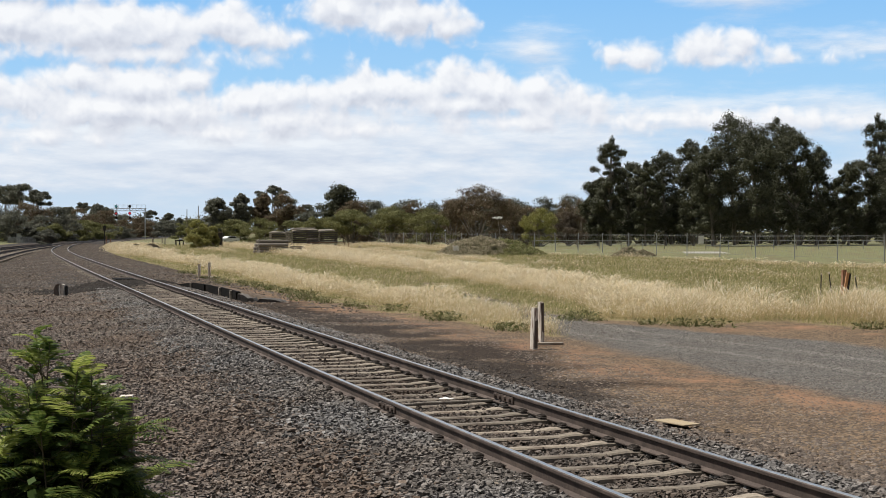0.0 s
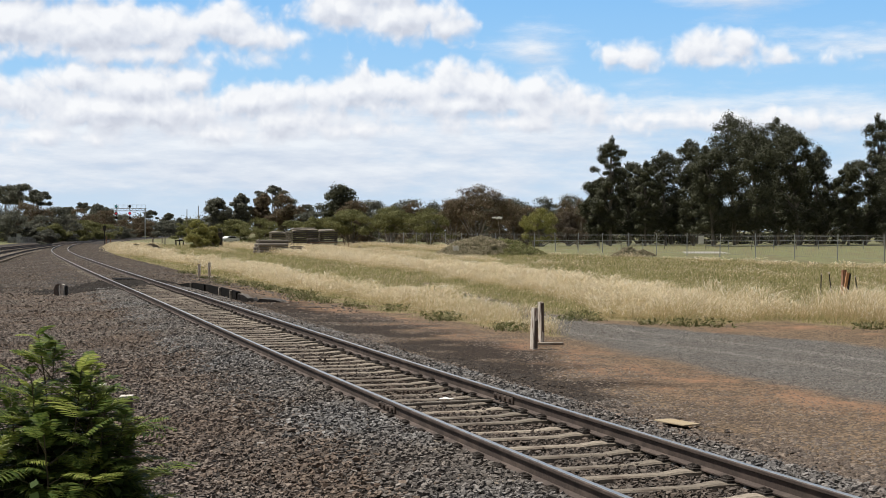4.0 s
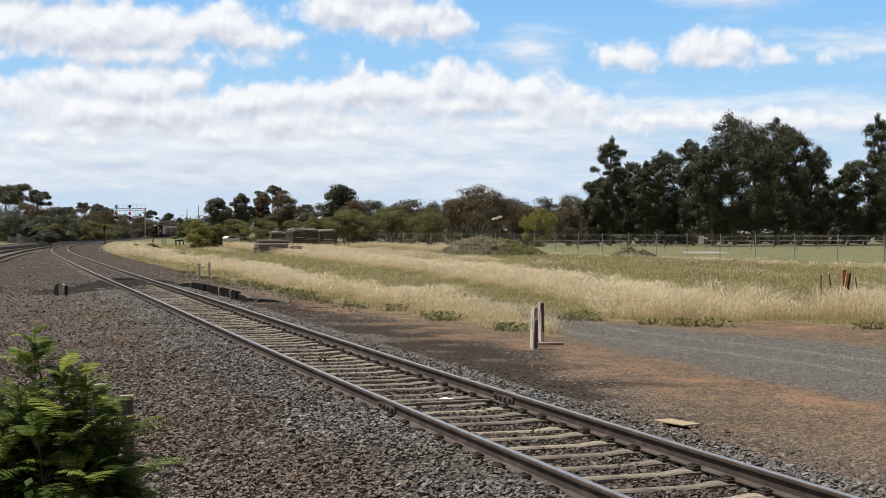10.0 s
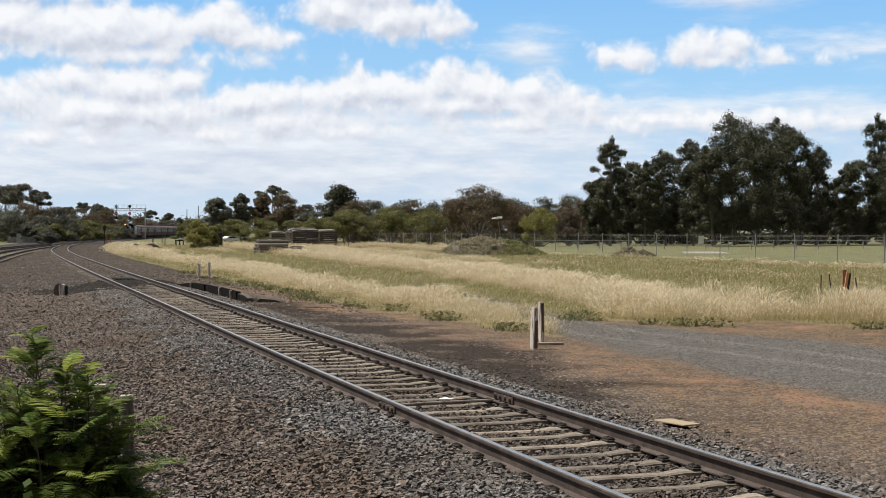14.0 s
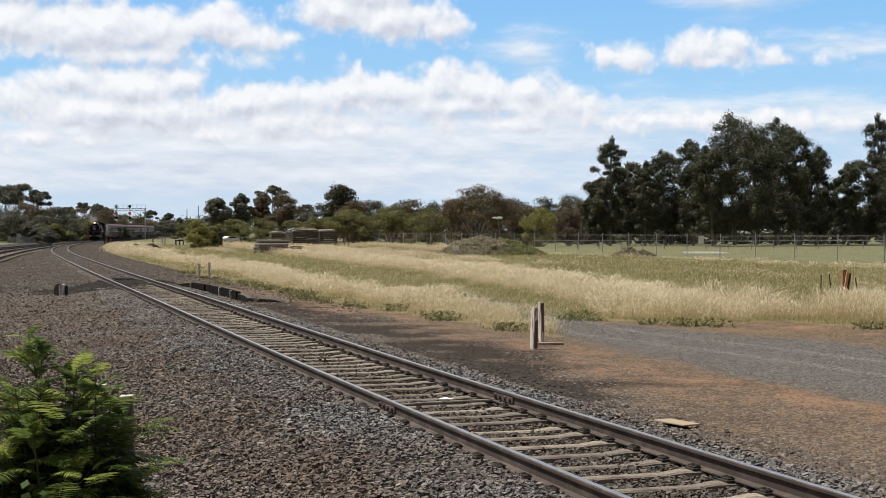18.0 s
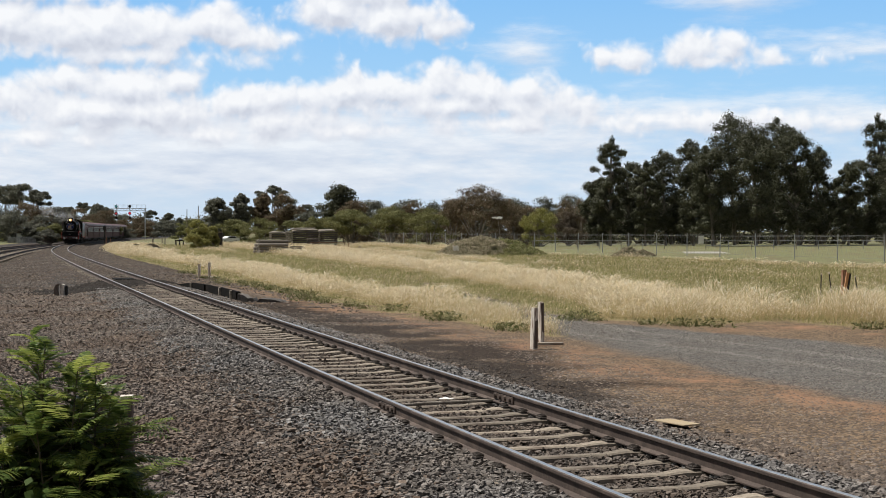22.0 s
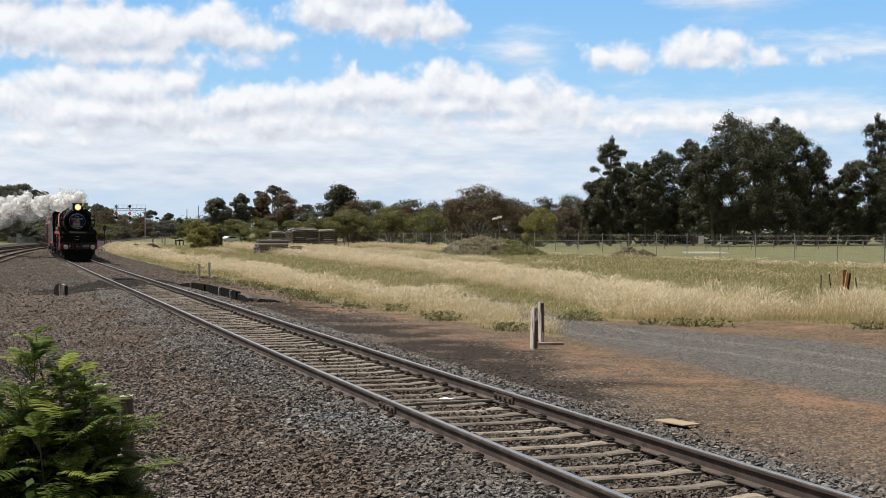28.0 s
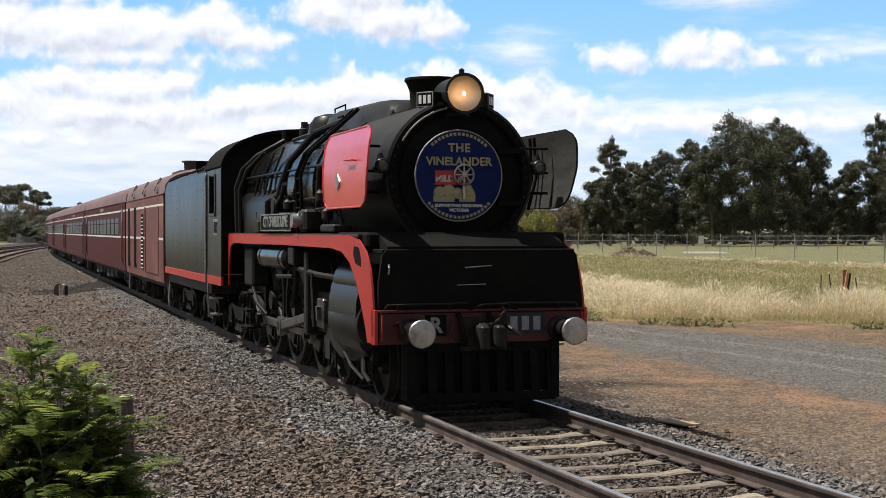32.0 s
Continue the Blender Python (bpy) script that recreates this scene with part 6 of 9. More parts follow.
# round headboard
hb = part("headboard", Shape().lathe([(-1.290, 0.54), (-1.260, 0.545), (-1.250, 0.535), (-1.250, 0.001)], (0, 0, BZ + 0.01), "x", 56, False), M_BLUE, LOCO, "round blue headboard with pale gold lettering")
hb.matrix_basis = Matrix.Translation((0, -0.05, 0))
part("board_rim", Shape().lathe([(-1.255, 0.548), (-1.242, 0.54), (-1.246, 0.53)], (0, 0, BZ + 0.01), "x", 56, False), M_WHITE_SHADED, hb)


def on_board(text, size, y, z, mat, spread=1.0):
    me = lettering(text, size, 0.004, spread)
    me.materials.append(mat)
    ob = new("lettering", me)
    ob.parent = hb
    ob.matrix_basis = Matrix.Translation((-1.242, y, BZ + z)) @ Euler((radians(90), 0, radians(90))).to_matrix().to_4x4()
    return ob


on_board("THE", 0.14, 0.0, 0.335, M_GOLD, 1.12)
on_board("VINELANDER", 0.135, 0.0, 0.175, M_GOLD, 1.02)
on_board("SUPPORTING REGIONAL", 0.052, 0.0, -0.345, M_SIGNWHITE, 1.05)
on_board("VICTORIA", 0.052, 0.0, -0.40, M_SIGNWHITE, 1.05)
rim_marks = Shape()
for a in list(range(48, 134, 6)) + list(range(222, 320, 6)):
    m = Matrix.Translation((-1.244, 0, BZ + 0.01)) @ Matrix.Rotation(radians(a - 90), 4, "X")
    rim_marks.box(-0.003, 0.003, -0.017, 0.017, 0.475, 0.51, 0.001, m)
part("rim_bars", rim_marks, M_GOLD, hb)
part("fruit_crate", Shape().box(-1.248, -1.238, -0.30, 0.12, BZ - 0.10, BZ + 0.07, 0.004), M_SIGNRED, hb)
on_board("MILDURA", 0.10, -0.08, -0.03, M_SIGNWHITE)
fr = Shape()
for y, z, r in ((-0.24, -0.19, 0.075), (-0.13, -0.17, 0.08), (-0.02, -0.2, 0.07), (0.10, -0.15, 0.07), (0.14, -0.20, 0.06)):
    fr.lathe([(-1.248, r), (-1.230, r * 0.8), (-1.220, 0.001)], (0, y, BZ + z), "x", 18, False)
fr.box(-1.246, -1.234, -0.32, -0.06, BZ - 0.30, BZ - 0.23, 0.006).box(-1.246, -1.234, 0.0, 0.2, BZ - 0.30, BZ - 0.20, 0.006)
part("painted_fruit", fr, M_GOLD, hb)
hub = Shape().lathe([(-1.220, 0.125), (-1.200, 0.13), (-1.190, 0.115), (-1.205, 0.105), (-1.220, 0.125)], (0, 0.0, BZ + 0.02), "x", 28, False).lathe([(-1.250, 0.03), (-1.180, 0.03), (-1.175, 0.001)], (0, 0, BZ + 0.02), "x", 14, False)
for k in range(8):
    a = math.pi * k / 4
    hub.tube([(-1.205, 0, BZ + 0.02), (-1.205, 0.115 * math.cos(a), BZ + 0.02 + 0.115 * math.sin(a))], 0.011, 6)
hub.box(-1.215, -1.200, -0.015, 0.015, BZ - 0.27, BZ - 0.1, 0.003)
part("door_handwheel", hub, M_STEEL, door, "bright spoked handwheel")
# smoke deflectors with marker lamps
M_INNER = surface("smoke_stained_sheet", (0.035, 0.034, 0.032), (0.07, 0.067, 0.062), 0.5, 0, 8, 1.5, 0.1, 0.003, (0.025, 0.023, 0.021), rough2=0.65, stretch=(1, 1, 4))
for sgn in (-1, 1):
    rows_o, rows_i = [], []
    for k in range(17):
        f = k / 16
        z = 3.24 - 0.92 * f
        yy = 1.235 + 0.04 * math.sin(f * math.pi) - 0.10 * max(0, 0.2 - f)
        x0, x1 = float(np.interp(f, [0, 0.03, 0.0625, 0.125, 0.1875, 0.5, 0.8125, 0.875, 0.9375, 1], [-1.02, -0.92, -0.85, -0.79, -0.775, -0.82, -0.97, -1.02, -1.10, -1.30])), float(np.interp(f, [0, 0.0625, 0.13, 0.87, 0.9375, 1], [-2.95, -3.06, -3.1, -3.2, -3.17, -3.05]))
        rows_o.append([(x0 + (x1 - x0) * j / 6, sgn * yy, z) for j in range(7)])
        rows_i.append([(x0 + (x1 - x0) * j / 6, sgn * (yy - 0.012), z) for j in range(7)])
    df = part("smoke_deflector", Shape().grid(rows_o), M_DEFL, LOCO, "curved bright red smoke deflector plate")
    part("inner_sheet", Shape().grid(rows_i), M_INNER, df, "sooty grey inner face")
    rim = [rows_o[0][j] for j in range(7)] + [rows_o[i][6] for i in range(17)] + [rows_o[16][6 - j] for j in range(7)] + [rows_o[16 - i][0] for i in range(17)]
    part("edge_bead", Shape().tube(rim, 0.012, 6), M_DEFL if sgn < 0 else M_SOOT, df)
    part("grab_handle", Shape().tube([(-1.35, sgn * 1.27, 2.86), (-1.38, sgn * 1.315, 2.87), (-1.75, sgn * 1.32, 2.88), (-1.8, sgn * 1.27, 2.88)], 0.014, 6), M_DEFL, df)
    part("maker_plate", Shape().prism([(-2.2, 2.64), (-2.32, 2.74), (-2.44, 2.64), (-2.32, 2.54)], sgn * 1.274, sgn * 1.286), M_STEEL, df, "small diamond-shaped plate")
    st = Shape()
    for z in (2.5, 2.75, 3.05):
        st.tube([(-1.7, sgn * 0.9, z), (-1.6, sgn * 1.21, z)], 0.018, 6).tube([(-2.6, sgn * 0.9, z), (-2.6, sgn * 1.21, z)], 0.018, 6)
    st.tube([(-1.95, sgn * 1.16, 3.2), (-1.95, sgn * 1.19, 2.7), (-2.0, sgn * 1.10, 2.3)], 0.022, 6).tube([(-2.1, sgn * 1.16, 3.2), (-2.1, sgn * 1.19, 2.7), (-2.15, sgn * 1.10, 2.3)], 0.022, 6)
    part("stay", st, M_SOOT, df)
    ml = part("marker_lamp", Shape().lathe([(-1.5, 0.05), (-1.45, 0.085), (-1.28, 0.09), (-1.26, 0.075)], (0, sgn * 0.98, 2.80), "x", 18).lathe([(2.88, 0.05), (2.95, 0.03), (2.95, 0.001)], (-1.38, sgn * 0.98, 0), "z", 10), M_LOCO, LOCO)
    part("lamp_glass", Shape().lathe([(-1.268, 0.07), (-1.25, 0.05), (-1.245, 0.001)], (0, sgn * 0.98, 2.80), "x", 16, False), M_LAMPGLASS, ml)
# running boards with red valances
for sgn in (-1, 1):
    rb = part("running_board", Shape().box(-11.1, -1.3, min(sgn * 0.75, sgn * 1.27), max(sgn * 0.75, sgn * 1.27), 1.96, 2.0, 0.006), M_LOCO, LOCO)
    outer = [(-11.10, 1.06), (-11.10, 1.6), (-11.10, 1.97), (-10.9, 1.985), (-6.0, 1.985), (-2.2, 1.985), (-1.7, 1.985), (-1.25, 1.93), (-0.92, 1.80), (-0.72, 1.60), (-0.62, 1.36), (-0.56, 1.10), (-0.52, 0.77)]
    inner = [(-10.98, 1.06), (-10.95, 1.5), (-10.78, 1.76), (-10.5, 1.82), (-6.0, 1.83), (-2.7, 1.82), (-2.1, 1.78), (-1.7, 1.66), (-1.4, 1.46), (-1.18, 1.24), (-1.02, 1.05), (-0.92, 0.92), (-0.84, 0.77)]
    va = part("valance", Shape().band(inner, outer, sgn * 1.25, sgn * 1.275), M_RED, LOCO, "bright red running board edge")
    part("valance_slot", Shape().prism([(-1.46, 1.86), (-1.22, 1.84), (-1.12, 1.70), (-1.14, 1.62), (-1.40, 1.66), (-1.50, 1.76)], sgn * 1.274, sgn * 1.278), M_SOOT, va)
    part("front_upright", Shape().box(-0.66, -0.50, min(sgn * 1.235, sgn * 1.275), max(sgn * 1.235, sgn * 1.275), 0.76, 1.15, 0.004).tube([(-0.5, sgn * 1.20, 0.80), (-0.46, sgn * 1.20, 0.86), (-0.46, sgn * 1.20, 1.08), (-0.5, sgn * 1.20, 1.12)], 0.012, 6), M_RED, va)
    hr = Shape().tube([(-11.0, sgn * 1.02, 2.96), (-3.4, sgn * 1.0, 2.94)], 0.02, 8)
    for x in (-10.6, -9.2, -7.8, -6.4, -5.0, -3.8):
        hr.tube([(x, sgn * 0.90, 2.95), (x, sgn * 1.02, 2.95)], 0.016, 6)
    part("handrail", hr, M_LOCO, LOCO)
    # pipes up the boiler side
    pp = Shape()
    pp.tube([(-10.7, sgn * 1.16, 2.0), (-10.7, sgn * 1.18, 2.8), (-10.6, sgn * 1.08, 3.12), (-10.4, sgn * 0.85, 3.36), (-10.2, sgn * 0.4, 3.62)], 0.05, 8)
    pp.tube([(-10.35, sgn * 1.16, 2.0), (-10.35, sgn * 1.18, 2.75), (-10.25, sgn * 1.06, 3.1), (-10.0, sgn * 0.8, 3.4)], 0.04, 8)
    pp.tube([(-8.0, sgn * 1.05, 2.15), (-8.0, sgn * 1.1, 2.4), (-7.9, sgn * 1.1, 2.55), (-7.2, sgn * 1.08, 2.6), (-7.0, sgn * 1.06, 2.8), (-6.8, sgn * 0.98, 3.1), (-6.3, sgn * 0.7, 3.5), (-5.9, sgn * 0.3, 3.68)], 0.055, 8)
    pp.tube([(-7.3, sgn * 1.08, 2.2), (-7.25, sgn * 1.1, 2.45), (-6.9, sgn * 1.1, 2.55), (-6.7, sgn * 1.08, 2.75)], 0.04, 8)
    pp.tube([(-9.0, sgn * 0.5, 3.55), (-7.6, sgn * 0.55, 3.55), (-5.2, sgn * 0.55, 3.48), (-4.6, sgn * 0.6, 3.42)], 0.03, 6)
    pp.tube([(-4.9, sgn * 0.97, 2.2), (-4.6, sgn * 1.0, 2.9), (-4.2, sgn * 0.9, 3.1)], 0.045, 8)
    part("steam_pipe", pp, M_LOCO, LOCO)
    for x, z1 in ((-9.7, 3.2), (-9.25, 3.35), (-8.75, 3.1), (-8.4, 3.4), (-6.3, 3.2), (-4.35, 3.0)):
        part("thin_pipe", Shape().tube([(x, sgn * 0.98, 2.02), (x, sgn * 1.03, 2.6), (x + 0.08, sgn * 0.98, 2.9), (x + 0.2, sgn * 0.80, z1)], 0.02, 6), M_LOCO, LOCO)
    for z, a in ((2.44, -10.8), (2.32, -8.2)):
        part("thin_pipe", Shape().tube([(a, sgn * 1.07, z), (a + 2.4, sgn * 1.06, z - 0.03), (a + 4.2, sgn * 1.05, z + 0.03), (-3.5, sgn * 1.0, z + 0.08)], 0.016, 6), M_GREASE, LOCO)
    for x, z in ((-9.0, 2.3), (-6.6, 2.42), (-4.3, 2.5), (-3.9, 2.25)):
        part("valve_body", Shape().lathe([(-0.08, 0.05), (-0.05, 0.08), (0.05, 0.08), (0.09, 0.04), (0.12, 0.04), (0.12, 0.001)], (x, sgn * 1.05, z), "z", 12), M_GREASE, LOCO)
    ld = Shape()
    for x in (-5.75, -5.45):
        ld.tube([(x, sgn * 1.08, 2.0), (x, sgn * 1.10, 2.85), (x + 0.12, sgn * 1.0, 3.15), (x + 0.6, sgn * 0.62, 3.55), (x + 0.8, sgn * 0.44, 3.74)], 0.03, 6)
    for k in range(8):
        f = k / 7
        z = 2.15 + 1.5 * f
        yy = 1.09 if z < 2.85 else 1.09 - (z - 2.85) * 0.6
        xo = 0 if z < 2.85 else (z - 2.85) * 0.75
        ld.tube([(-5.75 + xo, sgn * yy, z), (-5.45 + xo, sgn * yy, z)], 0.016, 6)
    part("boiler_ladder", ld, M_SOOT, LOCO, "black ladder curving up the boiler side")
    lu = part("lubricator", Shape().box(-5.0, -4.6, min(sgn * 0.95, sgn * 1.22), max(sgn * 0.95, sgn * 1.22), 2.02, 2.34, 0.04), M_GREASE, LOCO)
    part("lubricator_drive", Shape().lathe([(-0.12, 0.10), (0.12, 0.10)], (-4.8, sgn * 1.24, 2.18), "y", 14).tube([(-5.2, sgn * 1.2, 2.16), (-5.05, sgn * 1.26, 2.18), (-4.7, sgn * 1.26, 2.30)], 0.02, 6), M_STEEL, lu)
    part("oil_pipe", Shape().tube([(-3.6, sgn * 1.1, 2.02), (-3.4, sgn * 1.16, 2.3), (-3.0, sgn * 1.1, 2.34), (-2.8, sgn * 1.1, 2.1)], 0.022, 6), M_GREASE, LOCO)
    part("valve_box", Shape().box(-3.5, -2.7, min(sgn * 1.0, sgn * 1.24), max(sgn * 1.0, sgn * 1.24), 2.02, 2.12, 0.02), M_GREASE, LOCO)
    part("tool_box", Shape().box(-8.3, -8.0, min(sgn * 1.1, sgn * 1.26), max(sgn * 1.1, sgn * 1.26), 2.0, 2.2, 0.02), M_GREASE, LOCO)
    part("check_valve", Shape().lathe([(-0.1, 0.14), (0.05, 0.15), (0.1, 0.08)], (-7.4, sgn * 1.05, 2.42), "y", 16), M_GREASE, LOCO)
    npn = part("nameplate", Shape().box(-7.55, -5.15, min(sgn * 1.27, sgn * 1.30), max(sgn * 1.27, sgn * 1.30), 2.03, 2.29, 0.008), M_SOOT, LOCO, "black nameplate with raised bright letters")
    me = lettering("CITY OF MELBOURNE", 0.225, 0.004, 0.86)
    me.materials.append(M_STEEL)
    ob = new("lettering", me)
    ob.parent = npn
    ob.matrix_basis = Matrix.Translation((-6.35, sgn * 1.304, 2.165)) @ Euler((radians(90), 0, 0 if sgn < 0 else radians(180))).to_matrix().to_4x4()
    frm = Shape()
    for x0, x1, z0, z1 in ((-7.55, -5.15, 2.03, 2.05), (-7.55, -5.15, 2.27, 2.29), (-7.55, -7.53, 2.03, 2.29), (-5.17, -5.15, 2.03, 2.29)):
        frm.box(x0, x1, min(sgn * 1.3, sgn * 1.308), max(sgn * 1.3, sgn * 1.308), z0, z1, 0.002)
    part("plate_edge", frm, M_STEEL, npn)
    # below the running board
    at = part("air_tank", Shape().lathe([(-8.15, 0.001), (-8.14, 0.13), (-8.08, 0.19), (-6.05, 0.19), (-5.98, 0.13), (-5.97, 0.001)], (0, sgn * 1.08, 1.63), "x", 28, False), M_CLAD, LOCO, "glossy black air reservoir")
    for x in (-7.9, -6.3):
        part("strap", Shape().lathe([(x - 0.03, 0.196), (x + 0.03, 0.196)], (0, sgn * 1.08, 1.63), "x", 28, False), M_SOOT, at)
    cy = Shape().lathe([(-2.95, 0.001), (-2.95, 0.36), (-2.92, 0.36), (-1.55, 0.36), (-1.46, 0.34), (-1.43, 0.001)], (0, sgn * 0.90, 0.92), "x", 30, False)
    cy.lathe([(-2.9, 0.001), (-2.9, 0.22), (-1.5, 0.22), (-1.46, 0.15), (-1.46, 0.001)], (0, sgn * 0.98, 1.42), "x", 24, False)
    clad = [(0.62, 0.6), (0.75, 0.53), (0.93, 0.50), (1.08, 0.55), (1.18, 0.66), (1.235, 0.84), (1.245, 1.02), (1.235, 1.2), (1.20, 1.36), (1.13, 1.50), (1.04, 1.59), (0.92, 1.64), (0.80, 1.63), (0.68, 1.55)]
    cy.prism([(sgn * a, b) for a, b in clad[::sgn]], -2.98, -1.52, "x")
    cyl = part("cylinder", cy, M_TENDERBLACK, LOCO, "black cylinder block with a rounded cover", smooth=40)
    part("valve_chest_cover", Shape().lathe([(-1.47, 0.001), (-1.47, 0.17), (-1.42, 0.16), (-1.40, 0.001)], (0, sgn * 0.98, 1.42), "x", 20, False), M_GREASE, cyl)
    part("drain_cock", Shape().tube([(-1.7, sgn * 1.1, 0.52), (-1.5, sgn * 1.15, 0.36), (-1.2, sgn * 1.15, 0.28)], 0.025, 6).tube([(-2.7, sgn * 1.1, 0.52), (-2.0, sgn * 1.18, 0.4), (-1.3, sgn * 1.2, 0.3)], 0.022, 6), M_GREASE, cyl)
    sl = Shape().box(-4.6, -2.9, min(sgn * 0.9, sgn * 1.04), max(sgn * 0.9, sgn * 1.04), 1.12, 1.20, 0.01).box(-4.6, -2.9, min(sgn * 0.9, sgn * 1.04), max(sgn * 0.9, sgn * 1.04), 0.66, 0.74, 0.01)
    sl.box(-4.75, -4.55, min(sgn * 0.7, sgn * 1.2), max(sgn * 0.7, sgn * 1.2), 0.6, 1.75, 0.02)
    part("slide_bar", sl, M_GREASE, LOCO)
    vg = Shape().tube([(-5.4, sgn * 1.16, 1.5), (-4.0, sgn * 1.16, 1.45), (-2.9, sgn * 1.05, 1.42)], 0.04, 6).tube([(-5.4, sgn * 1.18, 1.75), (-5.4, sgn * 1.18, 1.2), (-5.6, sgn * 1.18, 0.95)], 0.05, 6)
    vg.tube([(-4.2, sgn * 1.2, 1.45), (-4.05, sgn * 1.2, 0.75)], 0.03, 6).box(-5.6, -5.2, min(sgn * 1.08, sgn * 1.26), max(sgn * 1.08, sgn * 1.26), 1.55, 1.8, 0.02)
    vg.tube([(-6.7, sgn * 1.2, 1.35), (-5.5, sgn * 1.2, 1.38)], 0.032, 6)
    part("valve_gear", vg, M_GREASE, LOCO)
    for x in (-6.2, -8.1):
        part("brake_hanger", Shape().tube([(x, sgn * 0.82, 1.5), (x + 0.12, sgn * 0.84, 0.8), (x + 0.03, sgn * 0.84, 0.4)], 0.05, 6), M_GREASE, LOCO)
    for k in range(5):
        part("pipe", Shape().tube([(-9.6 + 0.02 * k, sgn * 1.14, 0.55), (-9.5 + 0.16 * k, sgn * 1.2, 0.9 + 0.05 * k), (-9.2 + 0.2 * k, sgn * 1.2, 1.05 - 0.05 * k), (-8.9 + 0.25 * k, sgn * 1.14, 0.7)], 0.022, 6), M_GREASE, LOCO)
    part("injector", Shape().box(-10.0, -9.2, min(sgn * 0.85, sgn * 1.16), max(sgn * 0.85, sgn * 1.16), 1.1, 1.75, 0.04), M_GREASE, LOCO)
    ts = Shape()
    for k, z in enumerate((0.42, 0.70, 0.98)):
        ts.box(-9.4 + 0.05 * k, -8.8, min(sgn * 1.05, sgn * 1.32), max(sgn * 1.05, sgn * 1.32), z, z + 0.035, 0.006)
    ts.tube([(-9.45, sgn * 1.26, 0.4), (-9.3, sgn * 1.26, 1.15)], 0.02, 6)
    part("side_step", ts, M_SOOT, LOCO)
# cab
for sgn in (-1, 1):
    sd = Shape()
    y0, y1 = sorted((sgn * 1.36, sgn * 1.40))
    sd.box(-12.85, -11.08, y0, y1, 1.20, 2.35, 0.006).box(-12.85, -12.5, y0, y1, 2.35, 3.18, 0.006).box(-11.75, -11.08, y0, y1, 2.35, 3.18, 0.006).box(-12.5, -11.75, y0, y1, 3.05, 3.18, 0.006)
    side = part("cab_side", sd, M_TENDERBLACK, LOCO)
    part("cab_red_strip", Shape().box(-12.85, -11.08, y0 - 0.002, y1 + 0.002, 1.04, 1.20, 0.004), M_RED, LOCO, "red strip along the cab's foot")
    part("window_frame", Shape().box(-12.52, -12.44, y0 - 0.02, y1 + 0.02, 2.3, 3.08, 0.008).box(-11.82, -11.74, y0 - 0.02, y1 + 0.02, 2.3, 3.08, 0.008).box(-12.5, -11.75, y0 - 0.03, y1 + 0.03, 2.30, 2.36, 0.008), M_TENDERBLACK, side)
    part("cab_plate", Shape().box(-12.0, -11.5, y0 - 0.008, y1 + 0.008, 1.95, 2.25, 0.004), M_STEEL, side, "small cast plate")
    cr = Shape()
    for k in range(3):
        cr.box(-11.93 + 0.14 * k, -11.83 + 0.14 * k, y0 - 0.012, y1 + 0.012, 2.0, 2.2, 0.002)
    part("plate_bar", cr, M_SOOT, side)
    part("cab_handrail", Shape().tube([(-12.92, sgn * 1.42, 1.2), (-12.92, sgn * 1.42, 3.1)], 0.018, 8), M_STEEL, side)
ri, ro = [], []
for k in range(21):
    a = radians(8 + 164 * k / 20)
    ro.append((1.44 * math.cos(a), 3.02 + 0.86 * math.sin(a) ** 0.8))
    ri.append((1.40 * math.cos(a), 2.98 + 0.84 * math.sin(a) ** 0.8))
part("cab_front", Shape().prism([(1.38, 1.96)] + ri + [(-1.38, 1.96)], -11.12, -11.08, "x"), M_SOOT, LOCO, "sooty black cab front sheet")
part("cab_roof", Shape().band(ri, ro, -13.0, -10.95, "x"), M_SOOT, LOCO, "arched dull black cab roof")
part("cab_floor", Shape().box(-13.1, -11.1, -1.3, 1.3, 1.1, 1.2, 0.01).box(-11.3, -11.12, -1.0, 1.0, 1.2, 3.2, 0.03), M_SOOT, LOCO)
# wheels and rods
bogie(LOCO, -2.75, 0.98, 0.46, ME_WHEEL_LOCO, M_GREASE, False)
bogie(LOCO, -11.2, 0.80, 0.46, ME_WHEEL_LOCO, M_GREASE, True)
AXLES = (-4.95, -6.85, -8.75)
for x in AXLES:
    w = new("driving_wheelset", ME_DRIVER)
    for k in range(30):
        sp_ = new("spoke", ME_SPOKE)
        sp_.parent, sp_.matrix_basis = w, pose(0, 0.805 if k % 2 else -0.805, 0) @ Matrix.Rotation(2 * math.pi * (k // 2) / 15, 4, "Y")
    w.parent = LOCO
    w.matrix_basis = pose(x, 0, 0.885)
    tagged(w, "black spoked driving wheels with bright rims")
    WHEELS.append((w, x, 0.885))
RODS, MAINS, HEADS = [], [], []
